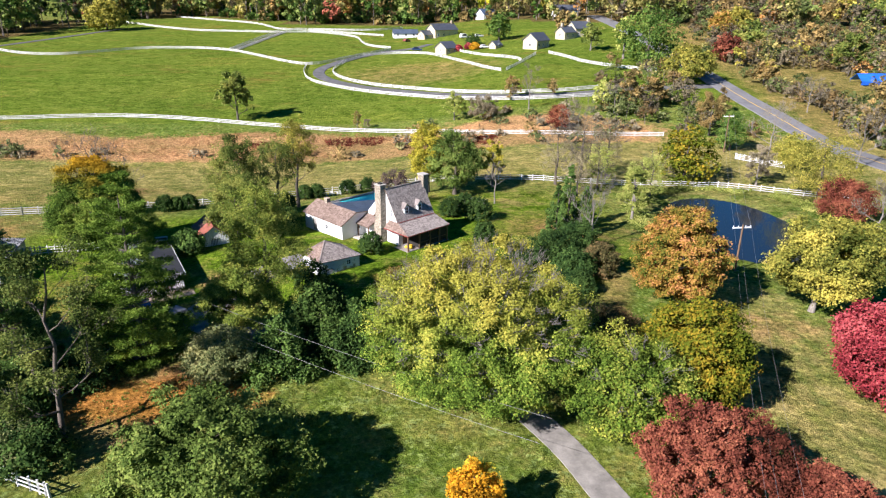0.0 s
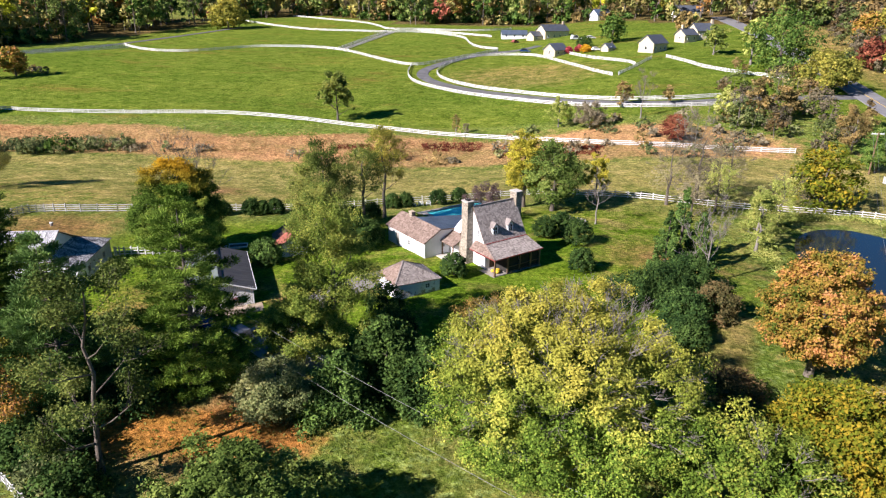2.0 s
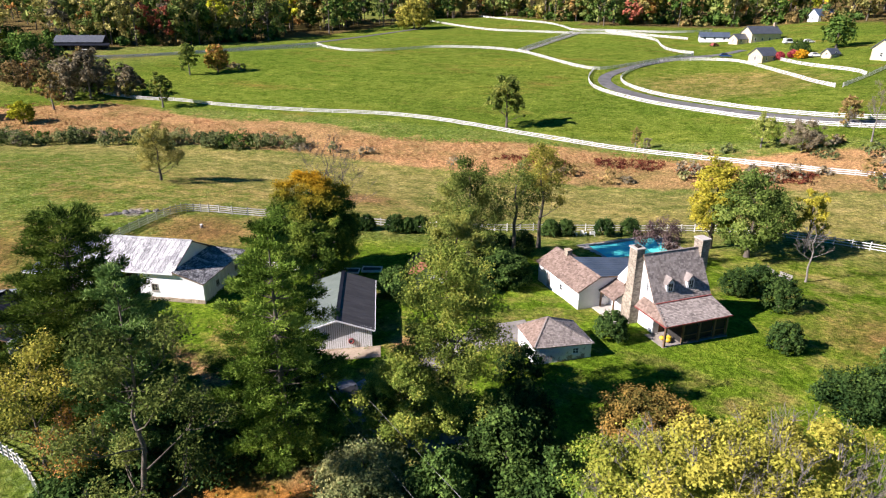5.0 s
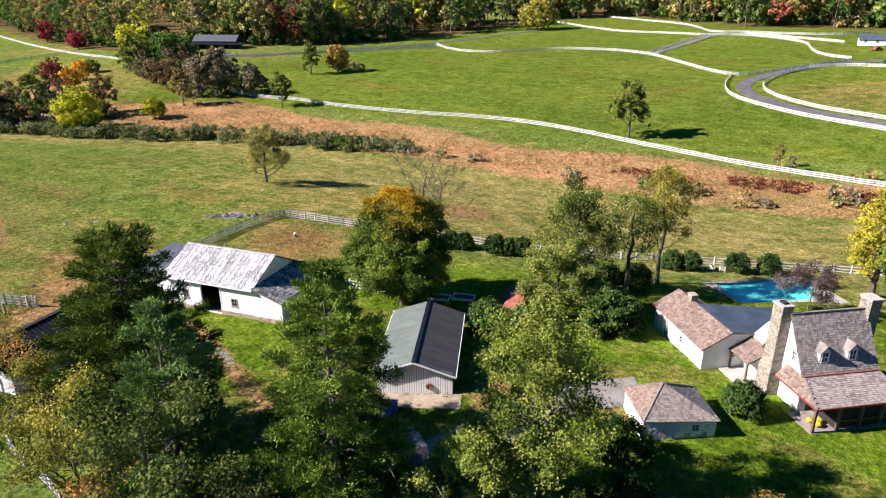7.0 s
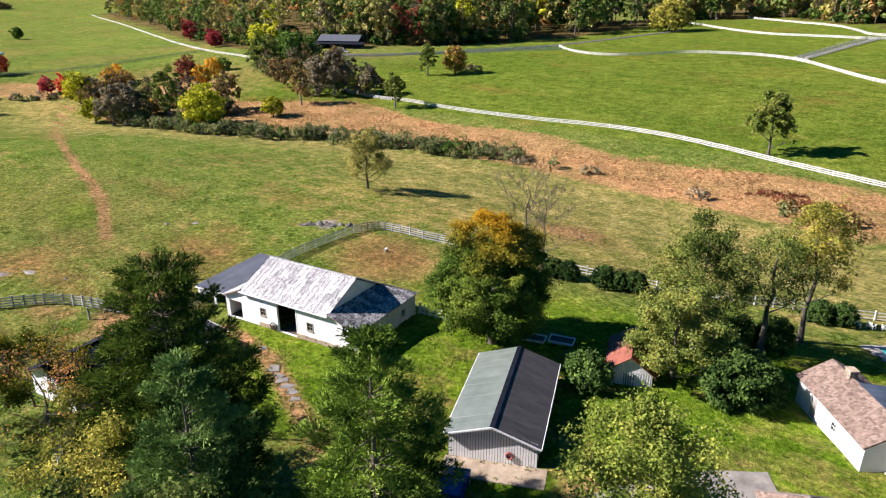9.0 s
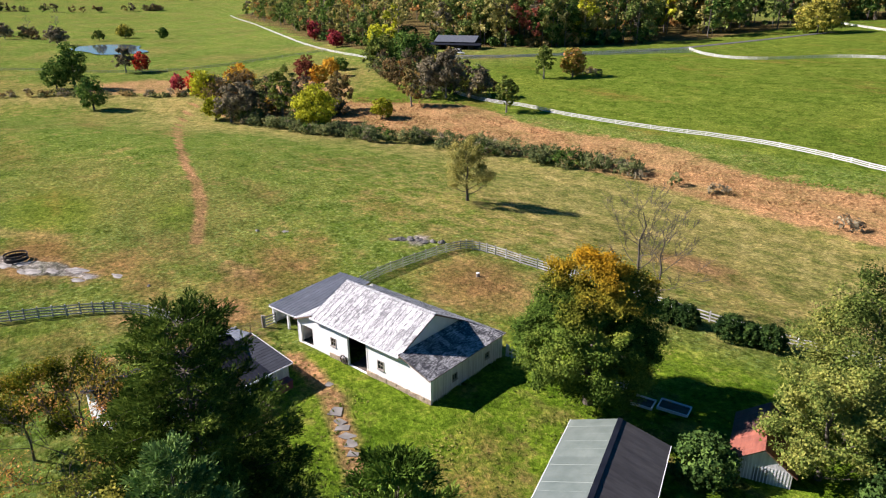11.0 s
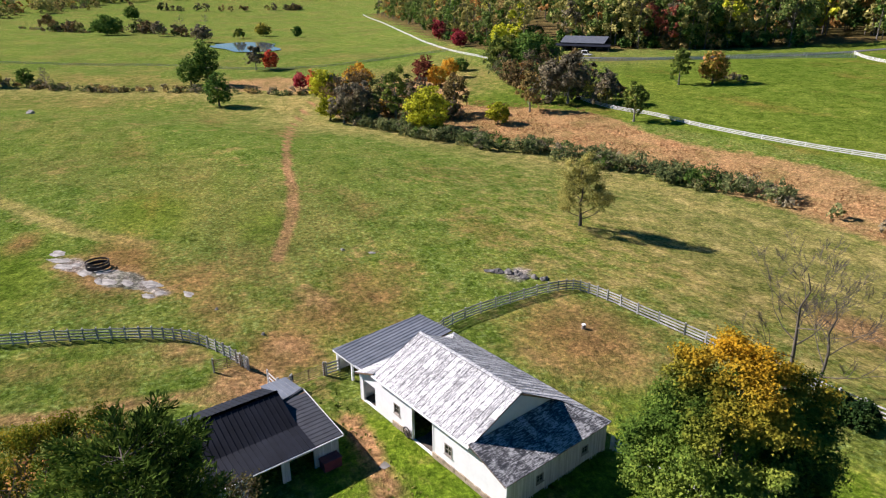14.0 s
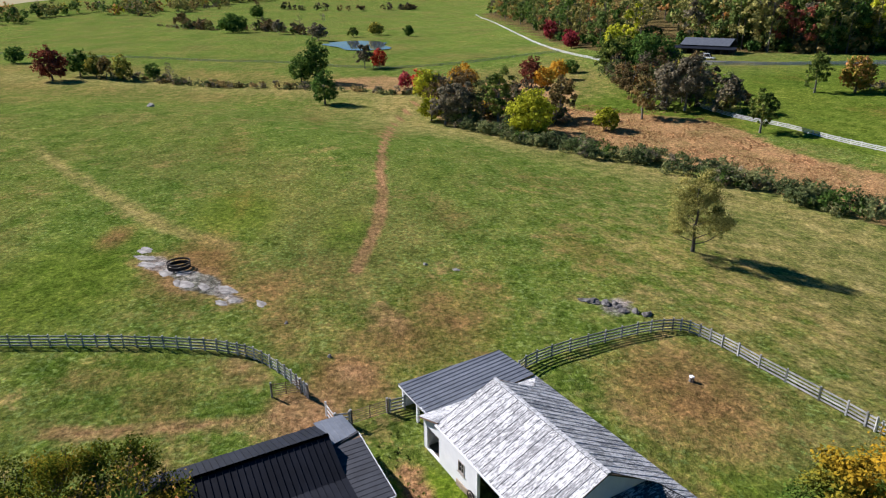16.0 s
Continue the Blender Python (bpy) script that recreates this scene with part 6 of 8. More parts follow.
    ch = part("wing_chimney", box(bmesh.new(), -1.2, -0.6, 16.3, 17.0, 2.5, 4.35), STONE_WALL, w, "squat stone chimney")
    part("cap", box(bmesh.new(), -1.26, -0.54, 16.24, 17.06, 4.35, 4.45), STONE, ch)


house()


# ---- swimming pool ----
def pool():
    z = ground_z(*POOL_AT)
    p = base_of("swimming_pool", pose(*POOL_AT, z, 0, 0, 46.8), "turquoise swimming pool with a stone surround", "pool")
    bm = bmesh.new()
    for a, b, c, d in ((-7.0, 6.6, -4.4, -2.8), (-7.0, 6.6, 2.8, 3.5), (-7.0, -5.5, -2.8, 2.8), (5.5, 6.6, -2.8, 2.8)):
        box(bm, a, b, c, d, -0.2, 0.12)
    part("surround", bm, CONCRETE, p)
    part("basin_water", box(bmesh.new(), -5.52, 5.52, -2.82, 2.82, -1.2, -0.05), POOL, p, "clear turquoise water")


pool()

# ---- fences ----
PADDOCK = [(-77.5, 72.5), (-81, 74.7), (-83.2, 83), (-84.6, 90.5), (-83.5, 93.5), (-78, 95), (-66, 98.3)]
board_fence(PADDOCK, "greyed white board fence round the paddock", FENCE_GREY, 1.3, 4)
board_fence([(-66, 98.3), (-59.5, 100.8), (-51.9, 102.6), (-40, 107), (-26.5, 116.4), (-21.4, 119.2)], "white board fence behind the yard", FENCE_WHITE, 1.15, 3, width=0.12)
board_fence([(-21.4, 119.2), (-12, 124), (-5.3, 126.5), (1.1, 126.2), (10.3, 124), (18.5, 122), (27.7, 121.5), (43.8, 121.6), (50.7, 120.8), (58, 118), (68, 113)], "white board fence along the garden and pond", FENCE_WHITE, 1.15, 3, width=0.12)
board_fence([(-96, 24), (-94.3, 32.1), (-93.1, 37.3), (-91.6, 42.5), (-89.7, 47.8), (-87.3, 51), (-83, 53.9), (-79.9, 55.4)], "greyed board fence bending round the small field", FENCE_GREY, 1.3, 4)
board_fence([(-77.0, 56.8), (-75.3, 57.4), (-73.4, 57.9)], "short white fence panel by the gates", FENCE_WHITE, 1.3, 3, 1.6, rounds=0)
board_fence([(-58.0, 79.5), (-54.5, 80.3), (-51, 81.5), (-47, 84)], "white board fence from the barn to the tree", FENCE_WHITE, 1.15, 3, width=0.12)
board_fence([(-60, 45.6), (-57, 43.4), (-53, 43.0), (-49, 43.2), (-46, 42.9), (-42, 41.6), (-38, 39.6), (-33, 36.9), (-28.2, 35.1)], "white rail fence along the slope", FENCE_WHITE, 1.15, 3, width=0.12)
board_fence([(60, 144), (63, 139), (67, 135)], "short white board fence by the road", FENCE_WHITE, 1.3, 4)
FAR = [
    ([(-214, 175), (-206, 174), (-189.5, 175.8), (-180.7, 179), (-163, 180), (-152, 181.6), (-130, 185.3), (-111, 190), (-93, 190.5), (-77, 188.3), (-62, 185), (-49, 183), (-39.6, 181.4), (-26, 179), (-12.6, 175), (-1, 171), (11.4, 166.7), (30.7, 164), (50, 165)], "long white board fence at the foot of the hill"),
    ([(-92.8, 400.8), (-68, 386.4), (-46, 376.4)], "white board fence in the upper meadow"),
    ([(-217.5, 305), (-207, 297), (-192, 290), (-177, 291), (-165, 302), (-153.5, 314.4), (-132, 318), (-110.6, 313.8), (-91.3, 296.3), (-74.4, 281.2), (-64.7, 276.1), (-57, 286), (-48, 303), (-36, 322)], "white board fence over the hill meadow"),
    ([(-276, 226), (-260, 241), (-245, 259), (-229, 277.5), (-218, 289), (-210, 297)], "white board fence along the wood lane"),
    ([(-110.6, 313.8), (-109.5, 341), (-108, 389)], "white board fence along the lane"),
    ([(-106.6, 314), (-105, 341), (-103, 389)], "white board fence along the lane"),
    ([(-233, 454.7), (-208, 431), (-181, 408), (-156, 391), (-129, 388.5), (-106, 385), (-91, 392), (-70, 380), (-58.5, 367), (-53.6, 346), (-47, 332), (-36.6, 327)], "white board fence along the upper meadow"),
    ([(-215, 504), (-198, 489), (-167, 463), (-142, 447), (-123, 422), (-110.6, 399.4), (-94, 405), (-68, 402), (-53, 406), (-39.5, 419)], "white board fence along the upper meadow"),
    ([(-66, 277), (-63.5, 259), (-57, 243), (-42, 232), (-21.5, 220.5), (-2, 206), (14.3, 197.5), (30, 197), (46, 203)], "white board fence outside the drive's bend"),
    ([(-46, 300), (-52, 284), (-53.5, 264), (-48, 251), (-37, 241), (-20, 230), (-2, 215.5), (13, 206), (29, 204.5), (44, 211)], "white board fence inside the drive's bend"),
    ([(-46, 303), (-34, 311), (-20, 306), (-12.4, 294.4), (-0.9, 269.8), (7.7, 250), (12.5, 242.3)], "white board fence at the cottages"),
    ([(14.5, 242.4), (20.7, 254), (27.5, 270)], "white board fence at the cottages"),
    ([(-2.9, 299), (4.3, 284), (11.3, 274), (19.3, 263.6), (20.9, 257.8)], "white board fence at the cottages"),
    ([(32.8, 272), (39, 259.6), (43, 250), (52, 241), (66, 236)], "white board fence at the cottages"),
    ([(-1100, 337), (-855, 292), (-630, 244.5), (-514, 221.5), (-455, 210), (-396, 199.5), (-355, 196), (-334, 196), (-302, 190.5), (-285, 186)], "white board fence between pasture and wood"),
    ([(-300, 205), (-285, 213), (-270.8, 224), (-258.4, 246), (-245, 267.5), (-230, 290), (-217.5, 304)], "white board fence by the black barn"),
]
for k, (line, label) in enumerate(FAR):
    board_fence(line, label, FENCE_WHITE, 1.15, 3, 4.0 if k not in (6, 7, 14) else 6.0, width=0.2)
board_fence([(-640, -220), (-556, -120), (-525, -62), (-498, -26), (-474, -2), (-445, 50), (-411, 74), (-393, 98), (-388, 131), (-391, 170), (-387, 198)], "grey rail fence across the far pasture", FENCE_GREY, 1.3, 3, 6.0)


# ---- roads ----
def ribbon(name, line, width, mat, label, lift=0.03, kind="structure", step=3.0, cat="road"):
    pts = walk_line(smooth_line(line, 2), step)
    bm, rows = bmesh.new(), []
    for i, (x, y) in enumerate(pts):
        a, b = pts[max(0, i - 1)], pts[min(len(pts) - 1, i + 1)]
        dx, dy = b[0] - a[0], b[1] - a[1]
        n = math.hypot(dx, dy)
        nx, ny = -dy / n, dx / n
        row = []
        for s in (-0.5, -0.48, 0, 0.48, 0.5):
            px, py = x + nx * s * width, y + ny * s * width
            row.append(bm.verts.new((px, py, land_z(px, py) + (lift if abs(s) < 0.49 else -0.1))))
        rows.append(row)
    for r, q in zip(rows, rows[1:]):
        for k in range(4):
            bm.faces.new((r[k + 1], r[k], q[k], q[k + 1]))
    return tagged(part(name, bm, mat, None, label), "", cat, kind=kind)


ESTATE_ROAD = [(-18, 335), (-25.6, 323), (-38.6, 317), (-50, 295), (-57, 277), (-58.8, 261), (-52, 247), (-39, 237), (-20.8, 225.5), (-2, 211), (14, 202), (30, 200.5), (48, 208), (63, 212), (80, 216)]
ribbon("estate_road", ESTATE_ROAD, 4.6, ASPHALT, "narrow asphalt drive curving up the hill", 0.15)
ribbon("lane_road", [(-105, 389), (-107, 341), (-108.5, 316)], 3.5, GRAVEL, "pale lane between white fences", 0.12)
ribbon("wood_road", [(-304, 210), (-266, 241), (-247, 265), (-233, 283), (-224, 303), (-214, 345), (-205, 400)], 4.0, ASPHALT, "asphalt lane beside the wood", 0.15)
ribbon("main_road", [(76, 420), (79, 300), (81.5, 230), (82.4, 211), (83.5, 195), (86, 179), (88, 165), (92, 120), (96, 60), (100, -200)], 8.0, ROAD_GREY, "two-lane asphalt main road", 0.2)
ribbon("road_marking", [(79, 300), (81.5, 230), (82.4, 211), (83.5, 195), (86, 179), (88, 165), (92, 120)], 0.2, YELLOW, "double yellow centre line on the road", 0.22)
ribbon("driveway", [(30, 2), (19, 18), (13.5, 29), (10.3, 37.4), (8.0, 42.8), (3.4, 50), (-4, 57), (-14, 60), (-24, 58), (-30, 62)], 2.6, GRAVEL, "grey gravel driveway", 0.04, step=1.0)
ribbon("driveway", [(-29, 61), (-27, 67), (-25.4, 71.5), (-22.8, 75.6), (-19.6, 78.4)], 4.2, GRAVEL, "grey gravel driveway", 0.05, step=1.0)

# ---- trees ----
BROWN_OAK = leaves("pinkish_brown_leaf", (0.045, 0.05, 0.02), (0.09, 0.078, 0.033), (0.16, 0.1, 0.045))
broadleaf("maple_tree", 1.8, 50.3, 13.6, 10.6, BIG_LEAF, "huge maple turning from green to yellow", 11, 92000, 0.205, base=0.05, clumps=360, bark=PALE_BARK, twiggy=520, fill=1.0)
broadleaf("maple_tree", 13.2, 43.5, 9.0, 5.2, BIG_LEAF, "smaller yellow-green maple over the driveway", 12, 15000, 0.24, base=0.08, clumps=110, bark=PALE_BARK, twiggy=40, fill=1.0)
broadleaf("mustard_tree", 19.3, 47.0, 10.2, 4.4, OLIVE_LEAF, "mustard-coloured tree with feathery foliage", 13, 16000, 0.3, base=0.05, clumps=90)
broadleaf("orange_tree", 23.4, 65.2, 12.8, 4.9, ORANGE_LEAF, "orange maple beside the pond", 14, 18000, 0.28, base=0.1, clumps=140, fill=0.95)
broadleaf("yellow_tree", 38.6, 66.0, 11.0, 5.2, POND_LEAF, "yellow-green leaning tree at the pond", 15, 14000, 0.34, base=0.2, clumps=80, bark=PALE_BARK, lean=(0.12, 0.05))
broadleaf("red_maple_tree", 37.5, 50.0, 8.5, 5.4, RED_LEAF, "crimson maple at the meadow", 16, 14000, 0.32, base=0.08, clumps=80)
broadleaf("red_oak_tree", 16.9, 36.0, 7.4, 5.2, RUST_LEAF, "russet oak over the driveway", 17, 22000, 0.22, base=0.06, clumps=190, fill=0.92, lumpy=0.5)
broadleaf("red_oak_tree", 23.4, 32.6, 5.2, 3.0, RUST_LEAF, "smaller russet oak at the meadow", 18, 10000, 0.24, base=0.06, clumps=100, fill=0.92, lumpy=0.5)
broadleaf("golden_tree", 1.2, 33.0, 5.7, 1.6, GOLD_LEAF, "small pointed golden pear tree", 19, 5000, 0.26, base=0.05, clumps=40)
broadleaf("willow_tree", -16.3, 35.0, 8.9, 6.3, WILLOW_LEAF, "wide green tree with feathery leaves", 20, 30000, 0.27, base=0.06, clumps=150, fill=0.9, lumpy=0.5)
cedar("cedar_tree", -13.5, 56.0, 6.6, 4.3, CEDAR_LEAF, "dark dense evergreen cedar tree", 21, 22000, 0.22, 130)
cedar("cedar_tree", -9.8, 54.5, 6.0, 3.5, CEDAR_LEAF, "dark dense evergreen cedar tree", 22, 17000, 0.22, 110)
cedar("cedar_tree", -16.4, 52.0, 5.4, 3.6, CEDAR_LEAF, "low broad dark evergreen tree", 23, 14000, 0.22, 100)
broadleaf("grey_green_tree", -21.4, 50.6, 4.9, 3.1, SCRUB, "silvery grey-green bush tree", 24, 9000, 0.24, base=0.03, clumps=60)
broadleaf("locust_tree", -20.1, 60.8, 16.6, 5.9, LOCUST_LEAF, "spreading airy locust with olive leaves", 25, 21000, 0.23, base=0.08, clumps=150, sparse=True, thick=0.36)
broadleaf("locust_tree", -22.2, 57.4, 8.0, 4.4, LOCUST_LEAF, "lower airy locust with olive leaves", 26, 24000, 0.23, base=0.1, clumps=120, sparse=True)
broadleaf("locust_tree", -27.4, 103.1, 15.8, 4.6, YELLOW_GREEN, "tall thin yellowing locust", 27, 5200, 0.28, base=0.3, clumps=150, sparse=True, thick=0.27)
broadleaf("locust_tree", -29.0, 97.6, 13.5, 4.6, SPARSE_LEAF, "slim locust, half bare", 28, 3000, 0.28, base=0.3, clumps=100, sparse=True)
broadleaf("locust_tree", -33.1, 92.2, 14.0, 6.0, SPARSE_LEAF, "tall locust, half bare, with dark forked trunk", 29, 11500, 0.28, base=0.04, clumps=170, sparse=True, thick=0.28)
broadleaf("locust_tree", -32.0, 86.6, 9.0, 5.0, SPARSE_LEAF, "airy locust with dull olive leaves", 57, 11000, 0.28, base=0.02, clumps=120, sparse=True)
broadleaf("dark_tree", -26.4, 87.2, 4.6, 3.0, CEDAR_LEAF, "dark green bushy tree in the yard", 30, 9000, 0.32, base=0.04, clumps=70)
shrub("yard_shrub", -36.6, 80.6, 3.0, 2.0, CEDAR_LEAF, "dark green shrub behind the garage", 58, 3600, 0.22)
broadleaf("oak_tree", -47.9, 80.4, 14.2, 5.7, TURN_LEAF, "green oak turned orange at the top", 31, 52000, 0.23, base=0.05, clumps=190)
pine("white_pine_tree", -29.8, 53.0, 18.2, 5.7, PINE_LEAF, "tall white pine with level limbs", 32, 112000, 0.29, 0.03, round_top=0.35, tiers=14)
pine("white_pine_tree", -46.4, 49.6, 17.2, 6.1, DARK_PINE, "tall dark round-topped pine", 33, 108000, 0.36, 0.03, round_top=0.95, tiers=20)
pine("white_pine_tree", -38.2, 47.4, 15.4, 4.7, BLUE_PINE, "blue-green pine beside the dark one", 34, 66000, 0.35, 0.03, round_top=0.45, tiers=13)
bare_tree("olive_tree", -44.0, 43.4, 9.5, 4.6, BARK, "yellow-green half-bare tree by the pines", 36, leaf=POND_LEAF, n_leaves=3600, fork=0.15)
bare_tree("oak_tree", -31.0, 41.5, 17.6, 5.0, BARK, "tall half-bare tree with a leaning grey trunk", 37, leaf=DULL_OLIVE, n_leaves=5600, fork=0.12, lean=(-0.04, 0.03))
bare_tree("dead_tree", -40.0, 44.0, 5.5, 4.0, PALE_BARK, "low dead tree with rusty leaves", 38, leaf=ORANGE_LEAF, n_leaves=1600, fork=0.1)
for i, (x, y, h, r) in enumerate(((-31.0, 38.2, 2.8, 2.4), (-33.2, 49.6, 3.0, 2.4), (-36.2, 44.6, 2.6, 2.2), (-35.0, 58.0, 3.2, 2.6), (-34.6, 41.4, 2.6, 2.2), (-37.6, 42.0, 3.0, 2.4), (-41.2, 46.0, 3.2, 2.6), (-39.4, 41.8, 2.2, 2.0))):
    shrub("thicket_shrub", x, y, h, r, BOX_LEAF, "dark green thicket under the tall trees", 160 + i, 2400, 0.24, "thickets", 0.45)
shrub("brush_shrub", -33.5, 39.5, 2.2, 2.2, SCRUB, "grey twiggy brush beneath the leaning tree", 60, 1600, 0.22)
bare_tree("olive_tree", -53.9, 45.4, 7.5, 4.0, BARK, "half-bare tree with thin yellow-green leaves", 39, leaf=POND_LEAF, n_leaves=2600, fork=0.12)
bare_tree("bare_tree", -53.4, 52.8, 8.5, 3.6, BARK, "half-bare tree with pinkish brown leaves", 61, leaf=BROWN_OAK, n_leaves=900)
bare_tree("mustard_tree", -66.6, 44.2, 6.6, 3.8, BARK, "low half-bare tree with mustard leaves", 62, leaf=OLIVE_LEAF, n_leaves=4200, fork=0.12)
bare_tree("mustard_tree", -65.0, 40.6, 6.4, 4.2, BARK, "low half-bare tree with mustard leaves", 63, leaf=OLIVE_LEAF, n_leaves=4600, fork=0.12)
bare_tree("bare_tree", -59.0, 44.0, 8.6, 6.4, BARK, "wide dark bare tree with a few amber leaves", 40, leaf=ORANGE_LEAF, n_leaves=1000, fork=0.1)
bare_tree("bare_tree", -59.2, 98.4, 13.5, 6.6, BARK, "pale bare tree behind the oak", 41)
bare_tree("bare_tree", -56.2, 98.0, 12.0, 5.2, BARK, "pale bare tree behind the oak", 42)
shrub("yew_shrub", -14.9, 62.8, 3.8, 2.4, BOX_LEAF, "dark evergreen shrub below the spring house", 59, 6000, 0.2)
cedar("cedar_tree", 15.7, 93.0, 9.6, 2.2, CEDAR_LEAF, "dark pointed cedar by the lawn", 43, 8000, 0.24)
cedar("cedar_tree", 13.4, 88.6, 7.4, 1.9, CEDAR_LEAF, "smaller dark cedar by the lawn", 64, 6000, 0.22)
cedar("cedar_tree", 17.8, 91.0, 7.0, 2.0, CEDAR_LEAF, "smaller dark cedar by the lawn", 65, 6000, 0.22)
bare_tree("bare_tree", 17.6, 85.0, 9.6, 5.0, PALE_BARK, "pale bare tree by the cedars", 45, fork=0.2)
shrub("yew_shrub", 8.4, 77.2, 3.0, 2.9, BOX_LEAF, "low spreading dark yew by the lawn", 56, 5000, 0.2, lumpy=0.5)
shrub("yew_shrub", 12.2, 79.8, 3.6, 3.0, BOX_LEAF, "spreading dark evergreen shrub by the lawn", 54, 6000, 0.2, lumpy=0.5)
shrub("yew_shrub", 15.2, 82.0, 4.2, 2.6, BOX_LEAF, "tall dark evergreen shrub by the lawn", 55, 6000, 0.2, lumpy=0.5)
shrub("yew_shrub", 13.6, 73.0, 3.8, 2.4, BOX_LEAF, "dark evergreen shrub at the lawn's edge", 67, 5000, 0.2, lumpy=0.5)
shrub("yew_shrub", 13.4, 69.0, 2.8, 1.9, BOX_LEAF, "low dark evergreen shrub at the lawn's edge", 68, 3600, 0.2, lumpy=0.5)
shrub("brush_shrub", 15.4, 59.6, 2.6, 2.6, BROWN_OAK, "brown brush beneath the orange maple", 69, 3400, 0.2, lumpy=0.5)
shrub("viburnum_shrub", 17.1, 75.6, 3.8, 2.3, BROWN_OAK, "reddish green shrub by the cedars", 46, 5000, 0.2, lumpy=0.4)
broadleaf("maple_tree", -1.6, 113.5, 12.0, 4.4, WILLOW_LEAF, "green maple behind the house", 47, 9000, 0.34, base=0.15, clumps=70)
broadleaf("maple_tree", -6.6, 116.0, 13.5, 3.0, YELLOW_LEAF, "yellow maple behind the house", 48, 6000, 0.34, base=0.2, clumps=60)
broadleaf("maple_tree", 5.4, 119.0, 9.5, 3.0, YELLOW_LEAF, "thin yellow tree by the fence", 49, 3500, 0.32, base=0.2, clumps=50, sparse=True)
bare_tree("bare_tree", 5.3, 106.1, 8.6, 2.2, PALE_BARK, "slender bare tree on the lawn", 50, fork=0.4)
broadleaf("lone_tree", -106.2, 107.6, 10.8, 5.3, BROWN_OLIVE, "lone thin tree on the pasture", 51, 7600, 0.3, base=0.1, clumps=110, sparse=True)
broadleaf("lone_tree", -66.4, 189.2, 14.8, 6.0, SPARSE_LEAF, "lone tree on the green hill", 52, 7500, 0.42, base=0.15, clumps=60, sparse=True)
for i, (x, y, r) in enumerate(((-12.0, 79.9, 1.5), (3.1, 85.5, 1.5), (-17.6, 69.3, 1.8), (2.5, 95.5, 1.9), (0.3, 100.0, 1.7), (-2, 97.5, 1.6), (-28.4, 111.4, 1.3), (-26.4, 112.6, 1.3), (-21.4, 115.9, 1.4), (-18.0, 118.2, 1.4), (-55, 98.9, 1.2), (-53.2, 99.6, 1.2), (-48.9, 100.7, 1.4), (-47.3, 101.6, 1.2), (-45.6, 102.5, 1.3), (-28.5, 99.5, 1.7), (-31, 97.5, 1.6))):
    shrub("boxwood_shrub", x, y, r * 1.9, r, BOX_LEAF, "clipped dark green boxwood on the lawn", 100 + i, 2800, 0.19, "boxwoods")


# ---- trees further off, one by one ----
PALE_LEAF = leaves("pale_willow_leaf", (0.1, 0.12, 0.025), (0.2, 0.22, 0.05), (0.33, 0.32, 0.1))
BROWN_LEAF = leaves("brown_oak_leaf", (0.085, 0.075, 0.03), (0.17, 0.13, 0.05), (0.29, 0.2, 0.08))
SCARLET_LEAF = leaves("scarlet_leaf", (0.2, 0.025, 0.018), (0.44, 0.06, 0.035), (0.58, 0.13, 0.06))
LIME_LEAF = leaves("lime_yellow_leaf", (0.13, 0.15, 0.012), (0.29, 0.29, 0.024), (0.44, 0.4, 0.04))
AMBER_LEAF = leaves("amber_leaf", (0.24, 0.14, 0.015), (0.46, 0.25, 0.03), (0.6, 0.35, 0.06))
BRUSH_HAZE = leaves("grey_haze_leaf", (0.09, 0.08, 0.05), (0.16, 0.14, 0.09), (0.24, 0.21, 0.12))
KINDS = {
    "scarlet": (SCARLET_LEAF, "scarlet_tree", "small scarlet autumn tree beside the creek", False),
    "lime": (LIME_LEAF, "lime_yellow_tree", "round lime-yellow autumn tree beside the creek", False),
    "amber": (AMBER_LEAF, "amber_tree", "amber-orange autumn tree beside the creek", False),
    "orange": (ORANGE_LEAF, "orange_maple_tree", "orange autumn tree beside the creek", False),
    "grey": (GREY_LEAF, "grey_tree", "grey-brown tree with few dry leaves", True),
    "sparse": (SPARSE_LEAF, "olive_tree", "thin olive-green autumn tree", True),
    "rust": (RUST_LEAF, "russet_tree", "dark russet autumn tree in grass", False),
    "dark": (OAK_LEAF, "dark_green_tree", "dark green round leafy tree", False),
    "green": (YELLOW_GREEN, "yellow_green_tree", "yellow-green round leafy tree", False),
    "brown": (BROWN_LEAF, "brown_oak_tree", "thin oak with brown leaves", True),
    "crimson": (RED_LEAF, "crimson_tree", "small crimson autumn tree in grass", False),
    "pale": (PALE_LEAF, "pale_willow_tree", "pale green tree with willowy leaves", True),
    "yellow": (POND_LEAF, "yellow_maple_tree", "bright yellow autumn maple in scrub", False),
}
